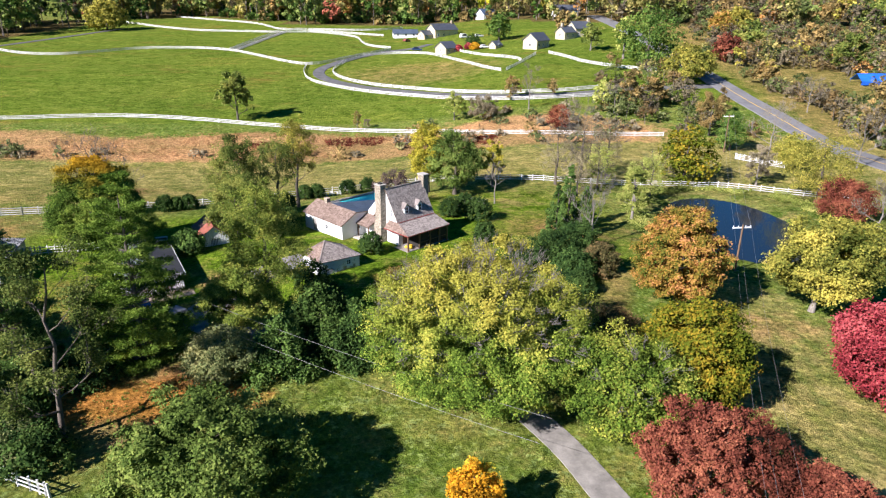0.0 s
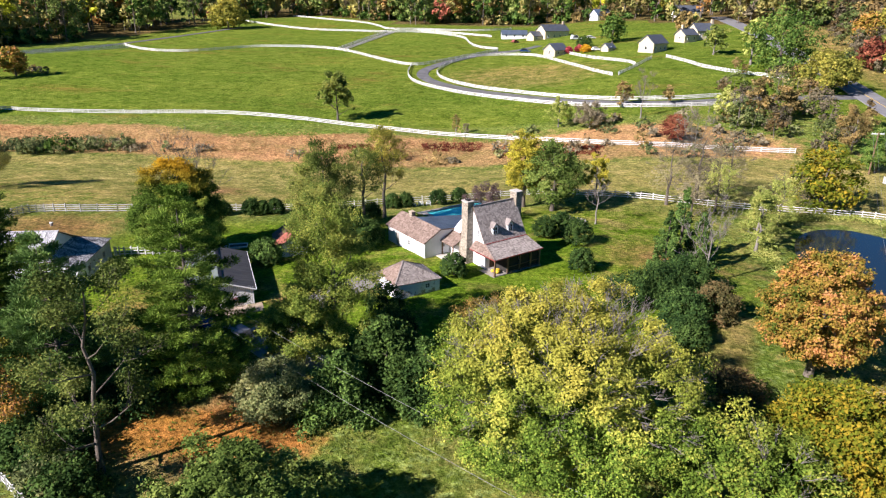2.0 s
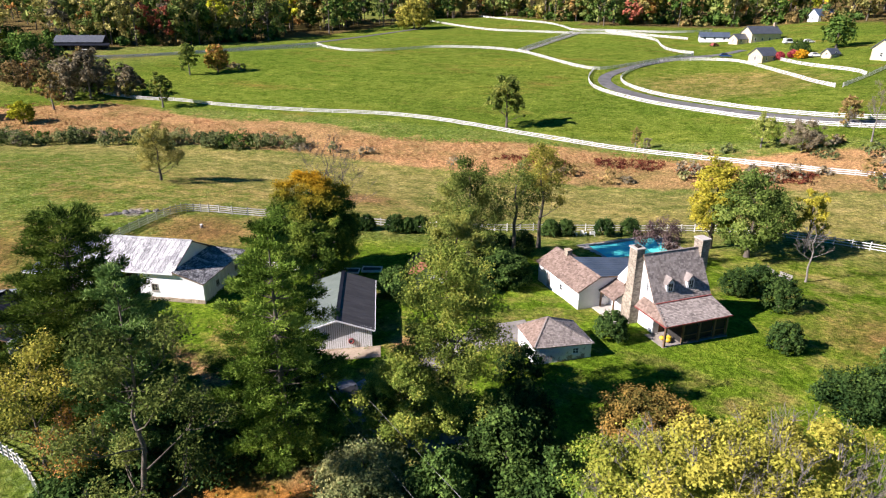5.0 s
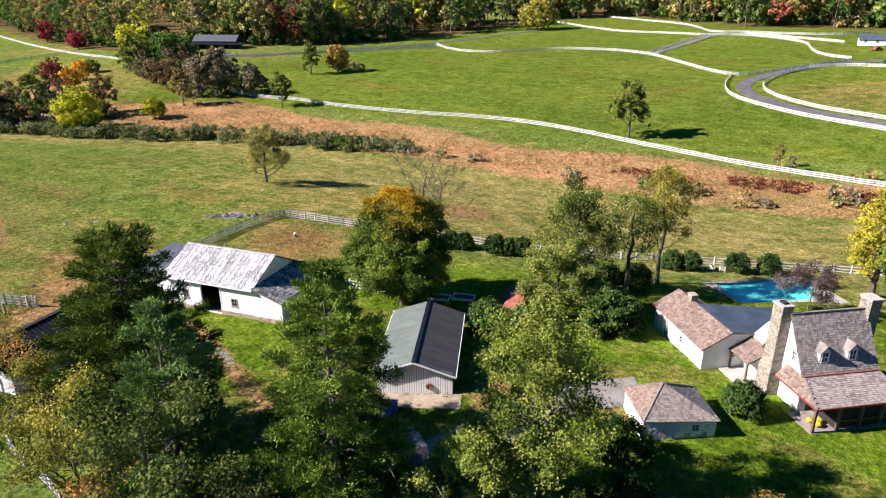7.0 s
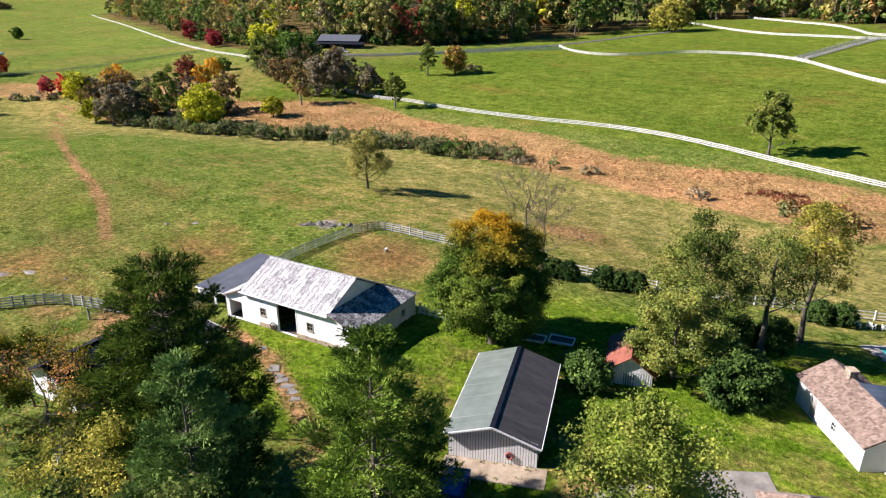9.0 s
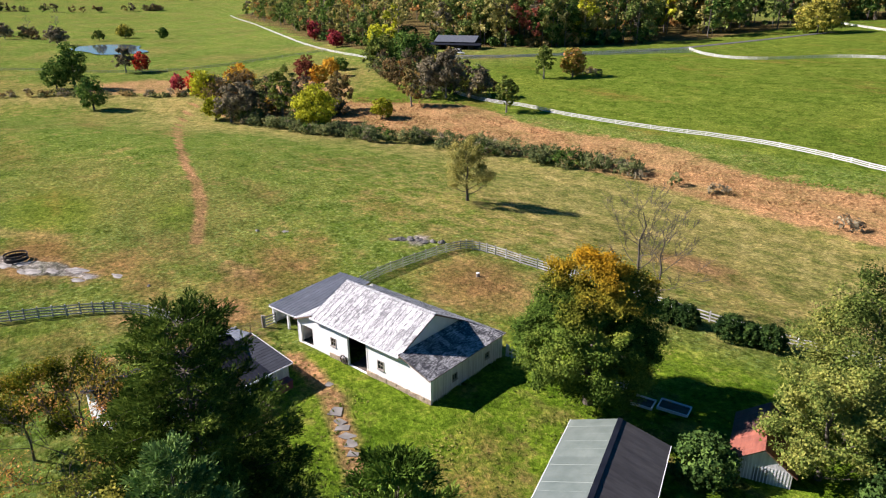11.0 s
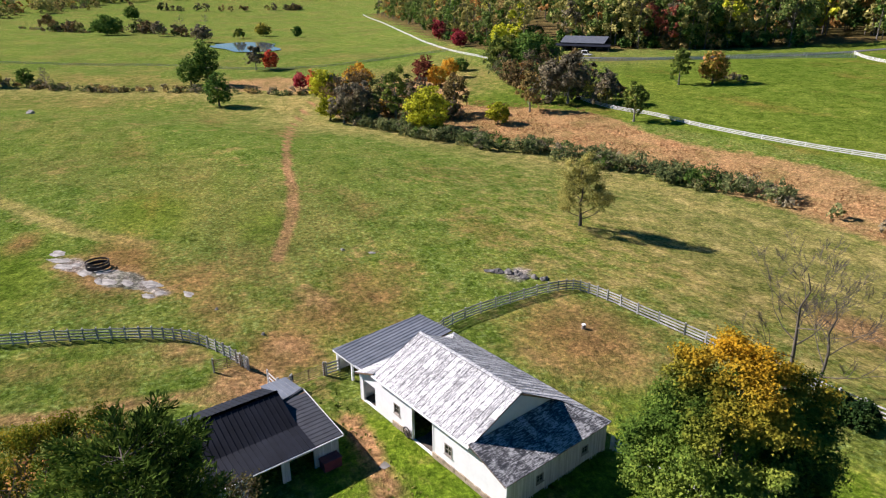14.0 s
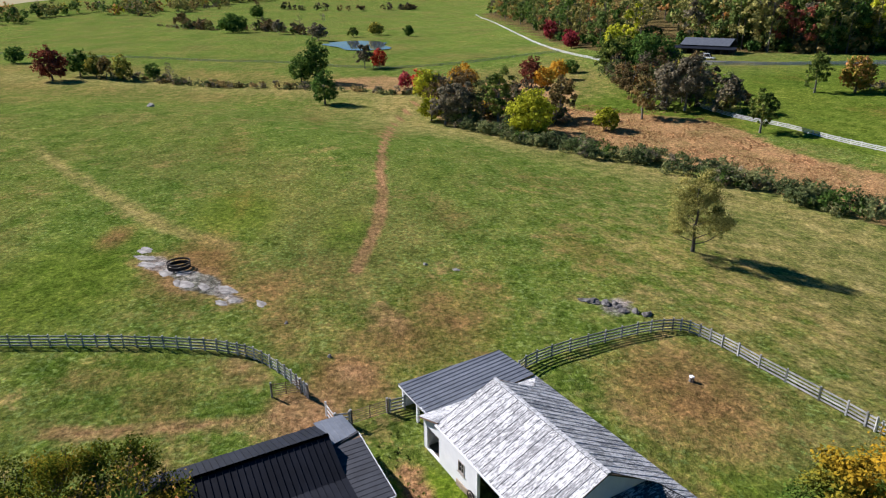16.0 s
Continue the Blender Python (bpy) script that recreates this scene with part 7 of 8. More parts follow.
SPOTS = {
    "scarlet": "-301 104 9.1 2.8; -398 99 10 4",
    "lime": "-278 103 11.7 4.8; -239 97 8.1 3.4; -205 119 13.1 6.0; -202 140 7.0 3.1; -352 214 14 4.5",
    "amber": "-281 118 11.6 6; -237 114 5.6 2.4; -275 148 8.8 4; -290 160 8.5 3.6",
    "orange": "-204 222 11.3 4.2; 113 311 12.1 4.7",
    "grey": "-277 107 10.2 4.8; -232 100 12.3 5.7; -229 105 13.7 6.7; -210 169 16.8 8.3; -200 177 11.5 4.9; -214 165 13.2 7.3; -396 91 14.2 5.5; -761 38 13.9 9.1; -640 74 13.7 10.6; 5 181 4.7 6; 56 123 8.7 3.3",
    "sparse": "-221 114 19.5 5.8; -281 180 14.7 9; -178 171 12.3 4.1; -210 213 13.2 4.2; -678 108 7.9 6.3; 50 276 11.2 5.4; 133 239 13.1 8.9; 114 280 10.9 8; 200 338 12.8 13.7; 164 367 12.5 13.3; 113 372 9.9 9.1",
    "rust": "-400 -65 16 7.0; -280 145 12.5 4.3; 24 168 7 2.6; 61 102 6.8 4.2; 96 255 10 4.6",
    "dark": "-414 -56 14 5.4; -508 -120 10 5; -304 171 5.4 3.3; -275 192 14.6 9.9; -347 64 20.2 5.2; -351 57 12.5 5.2; -285 65 12.3 4.2; -663 158 10.4 4.2; -382 -14 8.7 3.4; -1200 -6 20 11; -814 -12 19 14.3; 65 245 19.1 10.7; 15 320 12.2 5.1; 62 153 9.5 3.2",
    "green": "-702 132 11.4 7.1; 124 321 13.1 6.3; -209 392 15.9 10.9",
    "brown": "-222 134 13.9 5.7; -208 154 13.6 4.6; -397 -39 12 4.6; -1048 -100 17.6 10.5; 14 199 7.4 2.9; 26 200 5.3 2.1; 45 184 12.7 4.7; 62 167 10.8 5.2; -30 181 6.7 1.4; 53 190 8 5.2; 47 338 9.9 5.8; 100 160 18.6 6.2; 96 219 7.1 5.5; 137 276 9.6 9.1; 195 371 12.6 15; 138 376 11.4 12.2",
    "crimson": "-398 210 9 4; -412 214 10 4; -470 224 14 4.5; -313 100 6.8 2.7",
    "pale": "-3 184 8.1 4; 39 188 7.7 4.5; 59 257 17.6 4.8; 29 108 7.1 3.2; 27 100 9.6 3.2",
    "yellow": "-406 -46 12 4.2; -388 -29 12 4.0; 72 220 11.4 7.8; 62 112 12.7 5.8; 68 135 7.6 3.5",
}
BARE = "-374 -5 9.8 3.1; -900 60 18 6; -940 90 17 7; 18 187 12.7 4.2; 28 162 9.3 5.2; 68 146 13 5.9; -27 179 4.2 1.2; 62 94 10.4 3.4; 96 188 9.3 4.8; 41 183 7.6 4.7; 82 136 13.9 4.7"


def spots(text):
    return [tuple(float(v) for v in s.split()) for s in text.split(";")]


seed = 300
for kind, (leaf, name, label, thin) in KINDS.items():
    for x, y, h, r in spots(SPOTS[kind]):
        seed += 1
        dist = math.hypot(x + 15, y - 40)
        size = min(1.5, max(0.28, dist * 0.0026))
        n = int(min(6400, max(500, (2.2 if thin else 3.6) * 4 * math.pi * r * (r + h * 0.4) / 2 / size**2)))
        broadleaf(name, x, y, h, r, leaf, label, seed, n, size, base=0.1, clumps=55, sparse=thin, bark=PALE_BARK if thin else BARK)
for x, y, h, r in spots(BARE):
    seed += 1
    bare_tree("bare_tree", x, y, h, r, PALE_BARK, "grey leafless tree with fine branches", seed, leaf=GREY_LEAF, n_leaves=500)
for i, (x, y, h, r, leaf) in enumerate(((22.7, 124.2, 13.5, 5.0, BRUSH_HAZE), (17.4, 120.4, 12.0, 4.4, BRUSH_HAZE), (28.2, 126.6, 12.5, 4.6, BRUSH_HAZE), (25.0, 119.0, 9.5, 3.8, PALE_LEAF), (20.5, 114.5, 8.5, 3.4, BRUSH_HAZE), (33.0, 112.5, 9.0, 3.6, PALE_LEAF))):
    broadleaf("grey_tree", x, y, h, r, leaf, "tall grey tree with few pale leaves", 660 + i, 2600, 0.22, bark=BARK, base=0.08, clumps=90, sparse=True, twiggy=60)
broadleaf("olive_tree", 42.7, 124.5, 10.6, 5.3, OLIVE_LEAF, "round olive-brown tree behind the pond fence", 668, 4200, 0.42, base=0.05, clumps=70)
bare_tree("smoke_tree", -11.4, 104.5, 5.2, 3.2, BARK, "purple-brown smoke tree beside the pool", 601, leaf=leaves("smoke_leaf", (0.045, 0.032, 0.032), (0.085, 0.06, 0.058), (0.13, 0.095, 0.085)), n_leaves=2600, fork=0.08)
broadleaf("dogwood_tree", -6.0, 65.6, 4.6, 3.2, RUST_GREEN := leaves("dogwood_leaf", (0.05, 0.065, 0.018), (0.14, 0.105, 0.03), (0.27, 0.17, 0.045)), "low dogwood turning red and yellow", 603, 8000, 0.22, base=0.05, clumps=60)


for i, (x, y, r, leaf, label) in enumerate(((-3.5, 302, 1.7, RED_LEAF, "round crimson garden bush"), (1.0, 304, 1.7, RED_LEAF, "round crimson garden bush"), (3.6, 300, 2.0, GOLD_LEAF, "round golden garden bush"), (3.0, 312, 3.4, BOX_LEAF, "large dark green garden bush"))):
    shrub("garden_shrub", x, y, r * 1.5, r, leaf, label, 640 + i, 900, 0.5)


# ---- woods and scrub ----
def inside(x, y, poly):
    hit = False
    for (x0, y0), (x1, y1) in zip(poly, poly[1:] + poly[:1]):
        if (y0 > y) != (y1 > y) and x < (x1 - x0) * (y - y0) / (y1 - y0) + x0:
            hit = not hit
    return hit


def woods(name, label, areas, tones, seed, height=(11, 18), radius=(3.2, 6.0), leaves_each=230, size=1.05, low=0.25, trunks=1.0, keep=None, clumps=12):
    """Trees of a far wood, sown over areas (outline, number[, leaves of a tree, leaf size]); one mesh for each leaf tone and one for the stems."""
    rng = random.Random(seed)
    bins, wv, wf = {}, [], []
    for poly, count, *more in areas:
        each, leaf_size = more or (leaves_each, size)
        xs, ys = [p[0] for p in poly], [p[1] for p in poly]
        done = tries = 0
        while done < count and tries < count * 60:
            tries += 1
            x, y = rng.uniform(min(xs), max(xs)), rng.uniform(min(ys), max(ys))
            if not inside(x, y, poly) or (keep and not keep(x, y)):
                continue
            done += 1
            z, h, r = land_z(x, y), rng.uniform(*height), rng.uniform(*radius)
            lo = low * rng.uniform(0.5, 1.4)
            cs, rs, out, ns = bins.setdefault((rng.choices(range(len(tones)), [w for _, w in tones])[0], leaf_size), ([], [], [], []))
            mid, half = z + h * (lo + 1) / 2, h * (1 - lo) / 2
            for k in range(clumps):
                d = Vector((rng.gauss(0, 1), rng.gauss(0, 1), rng.gauss(0.1, 1))).normalized()
                f = rng.uniform(0.5, 0.88)
                wide = f * (1.0 - 0.3 * max(0.0, d.z))
                cs.append((x + d.x * r * wide, y + d.y * r * wide, mid + d.z * half * f))
                rs.append(r * rng.uniform(0.24, 0.46))
                out.append(tuple((d + Vector((0, 0, 0.35))).normalized()))
                ns.append(max(2, each // clumps))
            if trunks and rng.random() < trunks:
                top = Vector((x + rng.uniform(-1, 1), y + rng.uniform(-1, 1), z + h * 0.85))
                tube(wv, wf, (x, y, z - 0.3), top, h * 0.013, h * 0.005, 5)
                for k in range(4):
                    a = Vector((x, y, z)).lerp(top, rng.uniform(0.25, 0.75))
                    tube(wv, wf, a, a + Vector((rng.uniform(-1, 1) * r * 0.8, rng.uniform(-1, 1) * r * 0.8, h * 0.2)), h * 0.006, h * 0.002, 3)
    wood = tagged(new(name), label, "woods", kind="stuff")
    for (k, leaf_size), (cs, rs, out, ns) in bins.items():
        me = leaf_mesh("foliage", cs, rs, ns, leaf_size, seed + k, flat=0.9, outward=out)
        me.materials.append(tones[k][0])
        tagged(new("foliage", me), kind="stuff").parent = wood
    if trunks:
        tagged(wood_part("stems", wv, wf, WOOD_BARK, wood), kind="stuff")
    return wood


WOOD_BARK = plain("wood_bark", (0.1, 0.085, 0.07), (0.27, 0.23, 0.19), 0.6, 0.95)
WOOD_GREEN = leaves("wood_green_leaf", (0.05, 0.075, 0.022), (0.12, 0.15, 0.04), (0.21, 0.22, 0.066), 0.1, 0.22)
WOOD_OLIVE = leaves("wood_olive_leaf", (0.1, 0.105, 0.036), (0.21, 0.2, 0.066), (0.33, 0.28, 0.1), 0.1, 0.22)
WOOD_ORANGE = leaves("wood_orange_leaf", (0.15, 0.09, 0.034), (0.31, 0.16, 0.052), (0.42, 0.24, 0.085), 0.1, 0.22)
WOOD_RED = leaves("wood_red_leaf", (0.11, 0.04, 0.028), (0.25, 0.075, 0.05), (0.36, 0.14, 0.085), 0.1, 0.22)
AUTUMN = [(WOOD_GREEN, 4.5), (WOOD_OLIVE, 5.0), (YELLOW_GREEN, 1.0), (WOOD_ORANGE, 1.0), (BROWN_LEAF, 1.0), (GREY_LEAF, 0.8), (WOOD_RED, 0.25), (LIME_LEAF, 0.25), (OAK_LEAF, 2.0), (CEDAR_LEAF, 0.9)]
BRUSH_GREY = leaves("grey_brush_leaf", (0.05, 0.045, 0.03), (0.095, 0.082, 0.052), (0.15, 0.125, 0.078), 0.1)
BRUSH_BROWN = leaves("brown_brush_leaf", (0.055, 0.042, 0.02), (0.11, 0.08, 0.036), (0.17, 0.115, 0.05), 0.1)
BRUSH_GREEN = leaves("green_brush_leaf", (0.035, 0.048, 0.016), (0.075, 0.09, 0.03), (0.13, 0.14, 0.05), 0.1)
DULL = [(BRUSH_GREY, 4), (BRUSH_BROWN, 2.6), (BRUSH_GREEN, 3.0), (WOOD_OLIVE, 0.8), (WOOD_ORANGE, 0.3), (YELLOW_GREEN, 0.4)]
woods("hill_woods", "autumn woods along the hill's crest", [
    ([(-1100, 352), (-855, 306), (-630, 258), (-514, 235), (-455, 224), (-400, 214), (-352, 212), (-332, 246), (-352, 262), (-455, 262), (-630, 300), (-1100, 420)], 130, 480, 1.15),
    ([(-1000, 420), (-630, 300), (-455, 262), (-352, 262), (-345, 340), (-600, 430)], 150, 200, 2.2),
    ([(-330, 248), (-300, 254), (-272, 278), (-250, 312), (-262, 332), (-288, 296), (-322, 276)], 75, 640, 0.95),
    ([(-350, 268), (-322, 276), (-288, 296), (-262, 332), (-262, 372), (-275, 450), (-345, 450)], 140, 240, 2.0),
    ([(-262, 345), (-242, 350), (-236, 400), (-250, 450), (-268, 420)], 26, 420, 1.2),
    ([(-262, 460), (-228, 486), (-198, 512), (-150, 470), (-100, 432), (-40, 445), (-40, 470), (-140, 492), (-200, 540), (-280, 500)], 120, 420, 1.3),
    ([(-280, 500), (-200, 540), (-140, 492), (-40, 470), (-40, 560), (-160, 600), (-300, 560)], 130, 170, 2.4),
    ([(-40, 450), (20, 425), (62, 372), (112, 350), (100, 356), (140, 420), (80, 560), (-40, 560)], 170, 300, 1.4),
], AUTUMN, 71, (19, 31), (4.2, 7.6), 350, 1.35, 0.1, 0.6, clumps=15)


woods("wood_undergrowth", "dark undergrowth at the edge of the woods", [
    ([(-630, 260), (-514, 237), (-455, 226), (-400, 216), (-352, 214), (-336, 250), (-352, 262), (-455, 250), (-630, 285)], 90),
    ([(-330, 250), (-300, 256), (-272, 280), (-250, 314), (-262, 330), (-288, 296), (-322, 274)], 60),
    ([(-262, 464), (-228, 490), (-198, 516), (-150, 474), (-100, 438), (-40, 449), (20, 430), (62, 378), (70, 390), (20, 450), (-40, 470), (-140, 492), (-200, 540)], 110),
], [(OAK_LEAF, 3), (CEDAR_LEAF, 1.5), (BROWN_LEAF, 1.5), (WOOD_OLIVE, 1)], 78, (3, 8), (3, 5.5), 170, 1.3, 0.0, trunks=0)


def off_road(x, y):
    """Clear of the main road's verges and of the open rough grass beside it."""
    line = 82.4 + 0.0 if y > 211 else 82.4 + (211 - y) * 0.115
    return not (line - 13 < x < line + 7) and noise.noise(Vector((x * 0.03, y * 0.03, 4.0))) > -0.22


woods("roadside_woods", "dull brown and grey woods beyond the road", [
    ([(92, 270), (95, 225), (101, 120), (140, 110), (215, 270), (215, 330), (110, 345)], 420, 190, 0.62),
    ([(28, 176), (44, 170), (64, 160), (76, 150), (76, 190), (70, 250), (60, 262), (48, 230)], 40, 380, 0.4),
], DULL, 72, (3, 9), (2.0, 4.2), 240, 0.6, 0.05, 0.9, off_road)
woods("hillside_woods", "brown and olive hillside woods beyond the road", [
    ([(100, 356), (160, 330), (240, 318), (330, 420), (200, 560), (80, 560), (140, 420)], 230, 240, 1.2),
], DULL + [(WOOD_ORANGE, 1.2), (WOOD_GREEN, 1.5)], 79, (9, 18), (4, 8), 240, 1.2, 0.0, 0.4)
woods("far_woods", "blue-green woods on the horizon", [
    ([(-1000, -340), (-1250, -345), (-1300, -290), (-1275, -195), (-1400, -140), (-1640, -70), (-1720, 10), (-1900, 10), (-1760, -110), (-1480, -210), (-1400, -330), (-1300, -480), (-1000, -480)], 230, 110, 3.0),
    ([(-1900, -100), (-1750, 60), (-1700, 300), (-1500, 500), (-1600, 620), (-1900, 620), (-2200, 200)], 160, 70, 4.0),
    ([(-1500, 480), (-1150, 480), (-800, 560), (-300, 640), (300, 660), (300, 1200), (-1500, 1200)], 300, 80, 3.2),
], AUTUMN, 73, (15, 26), (7, 12), 90, 3.0, 0.02, trunks=0)
woods("creek_scrub", "dark thicket along the creek", [
    ([(-252, 98), (-246, 108), (-222, 112), (-196, 122), (-178, 132), (-164, 142), (-150, 148), (-137, 152), (-124, 155), (-113, 160), (-110, 155), (-124, 148), (-137, 144), (-150, 139), (-164, 131), (-178, 122), (-196, 112), (-220, 103)], 190),
], [(SCRUB, 5), (GREY_LEAF, 1), (OAK_LEAF, 0.6)], 74, (2.2, 4.2), (1.6, 2.9), 300, 0.34, 0.0, trunks=False)
woods("creek_bushes", "low bushes dotted along the creek", [
    ([(-110, 153), (-60, 155), (-20, 158), (40, 156), (40, 166), (-20, 170), (-60, 162), (-110, 158)], 26),
    ([(-20, 176), (40, 168), (60, 176), (40, 190), (0, 188)], 24),
    ([(-400, -38), (-372, -2), (-352, 20), (-328, 62), (-298, 102), (-294, 99), (-323, 58), (-347, 16), (-367, -6), (-396, -42)], 80),
    ([(-1060, -150), (-951, -92), (-874, -40), (-842, 6), (-738, 58), (-672, 76), (-676, 88), (-745, 72), (-850, 22), (-882, -25), (-955, -76), (-1065, -130)], 90),
    ([(-400, -44), (-386, -36), (-362, 4), (-368, 10), (-400, -20)], 22),
    ([(-204, 224), (-196, 228), (-206, 236), (-214, 222)], 8),
], [(SCRUB, 3), (GREY_LEAF, 2), (BROWN_LEAF, 2)], 75, (1.2, 3.2), (1.2, 2.8), 110, 0.55, 0.0, trunks=False)


woods("hedgerow_trees", "row of hedge trees across the far pasture", [
    ([(-951, -92), (-874, -40), (-842, 6), (-738, 58), (-740, 70), (-850, 20), (-882, -26), (-955, -78)], 34),
    ([(-1460, -160), (-1440, -20), (-1345, 148), (-1350, 289), (-1370, 289), (-1365, 148), (-1460, -20), (-1480, -160)], 40),
], DULL, 77, (7, 16), (4, 8), 240, 1.5, 0.02, 0.5)
woods("creek_grove", "mixed grove of bushy trees along the creek", [
    ([(-290, 100), (-250, 104), (-212, 112), (-205, 124), (-222, 140), (-260, 130), (-285, 112)], 44),
    ([(-286, 176), (-262, 172), (-225, 160), (-198, 168), (-196, 182), (-230, 192), (-268, 206)], 62),
], DULL, 76, (5, 12), (2.8, 5.4), 440, 0.62, 0.0, 0.5)


def reeds(name, label, poly, count, seed, leaf, tall=(0.5, 1.1), size=0.42, per=10):
    rng = random.Random(seed)
    xs, ys, cs, rs = [p[0] for p in poly], [p[1] for p in poly], [], []
    while len(cs) < count:
        x, y = rng.uniform(min(xs), max(xs)), rng.uniform(min(ys), max(ys))
        if inside(x, y, poly) and noise.noise(Vector((x * 0.12, y * 0.12, seed))) > -0.18:
            h = rng.uniform(*tall)
            cs.append((x, y, ground_z(x, y) + h * 0.35))
            rs.append(h * 0.8)
    me = leaf_mesh(name, cs, rs, [per] * len(cs), size, seed, flat=0.55, up=0.1, aspect=0.4)
    me.materials.append(leaf)
    return tagged(new(name, me), label, "grass", kind="stuff")


reeds("dry_reeds", "tall tan reeds along the creek", [(-262, 118), (-236, 148), (-205, 168), (-178, 166), (-145, 166), (-105, 168), (-65, 178), (-28, 178), (6, 166), (6, 156), (-26, 159), (-58, 160), (-93, 153), (-121, 155), (-153, 151), (-178, 136), (-222, 114)], 5200, 81, REED, (0.3, 0.7), 0.24, 8)
TUFT = leaves("grass_tuft", (0.06, 0.08, 0.014), (0.11, 0.135, 0.024), (0.24, 0.2, 0.07), 0.12)
reeds("yard_tufts", "coarse grass tufts in the farmyard", [(-66, 46), (-40, 42), (-10, 40), (0, 60), (-6, 72), (-30, 76), (-44, 84), (-52, 98), (-64, 97), (-52, 84), (-54, 66), (-74, 62), (-72, 52)], 3500, 85, TUFT, (0.08, 0.22), 0.2, 4)
reeds("russet_brush", "dark russet brush by the creek", [(-60, 163), (-28, 168), (8, 160), (8, 166), (-28, 174), (-60, 168)], 500, 82, RUST_LEAF, (0.6, 1.2), 0.4)
reeds("pond_reeds", "yellow-green reeds round the pond", [(33, 84), (29, 97), (33, 112), (43, 119), (54, 116), (59, 104), (57, 92), (62, 100), (60, 118), (44, 122), (30, 117), (26, 98), (30, 82)], 900, 83, PALE_LEAF, (0.5, 1.0), 0.2, 18)


# ---- cottages on the hill ----
def cottage(x, y, rz, width, length, eave, ridge, walls, roof, label, windows=2, chimney_at=None):
    """A gabled house, its front along x; sunk a little into the slope."""
    c = base_of("cottage", pose(x, y, land_z(x, y) - 0.3, 0, 0, rz), label, "house")
    hw = width / 2
    step = length / windows
    front = [(step * (i + 0.5) - 0.5, step * (i + 0.5) + 0.5, 1.4, 2.7) for i in range(windows)]
    wall("front_wall", c, (0, -hw), (length, -hw), 0, eave, 0.3, walls, front)
    wall("back_wall", c, (length, hw), (0, hw), 0, eave, 0.3, walls)
    wall("side_wall", c, (0, hw), (0, -hw), 0, eave, 0.3, walls, [(hw - 0.5, hw + 0.5, 1.4, 2.7)])
    wall("side_wall", c, (length, -hw), (length, hw), 0, eave, 0.3, walls)
    for f in front:
        window_in(c, (0, -hw), (length, -hw), f, 0.3)
    window_in(c, (0, hw), (0, -hw), (hw - 0.5, hw + 0.5, 1.4, 2.7), 0.3)
    for xx in (0.0, length - 0.3):
        bm = prism(bmesh.new(), [(-hw, eave), (hw, eave), (0, ridge)], xx, xx + 0.3)
        bm.transform(Matrix(((0, 1, 0, 0), (1, 0, 0, 0), (0, 0, 1, 0), (0, 0, 0, 1))))
        bmesh.ops.recalc_face_normals(bm, faces=bm.faces)
        part("gable", bm, walls, c)
    for s in (-1, 1):
        part("roof", slab(bmesh.new(), [(-0.4, s * (hw + 0.4), eave - 0.2), (length + 0.4, s * (hw + 0.4), eave - 0.2), (length + 0.4, 0, ridge + 0.15), (-0.4, 0, ridge + 0.15)], 0.2), roof, c)
    if chimney_at is not None:
        part("chimney", box(bmesh.new(), chimney_at - 0.5, chimney_at + 0.5, -0.5, 0.5, ridge - 1.5, ridge + 1.6), STONE, c)


BLUE_ROOF = plain("blue_roof_metal", (0.04, 0.07, 0.13), (0.08, 0.12, 0.2), 1.0, 0.5)
cottage(-11.4, 298, 52, 6.4, 8.0, 3.2, 5.6, YELLOW_WALL, SLATE, "small cream cottage with a slate roof", 2)
cottage(26.3, 284, 52, 7.0, 9.5, 4.0, 6.8, YELLOW_WALL, SLATE, "cream house with a slate-blue roof", 3)
cottage(-40, 371, 12, 7, 13, 2.8, 4.6, WHITE_PAINT, DARK_ROOF, "low white outbuilding with a dark roof", 3)
cottage(-19, 362, 40, 8.0, 15, 4.6, 7.4, YELLOW_WALL, SLATE, "large cream farmhouse with a slate roof", 4, 14)
cottage(-24, 358, 48, 5.5, 8, 2.8, 4.8, YELLOW_WALL, SLATE, "cream farmhouse wing with grey roof", 2)
cottage(11.2, 295.5, 50, 3.8, 4.4, 2.0, 3.6, YELLOW_WALL, SLATE, "little cream shed with grey roof", 1)
cottage(42, 310, 40, 6.0, 7, 3.6, 5.8, YELLOW_WALL, SLATE, "cream house with two chimneys", 2, 1.0)
cottage(48, 318, 30, 7, 10, 4.2, 7.0, YELLOW_WALL, SLATE, "cream house among trees", 3, 9.5)
cottage(8, 440, 40, 8, 11, 3.6, 6.8, WHITE_PAINT, BLUE_ROOF, "far house with a blue roof", 3)
cottage(52, 430, 10, 9, 16, 4, 7, WHITE_PAINT, SLATE, "far white house on the ridge", 3)


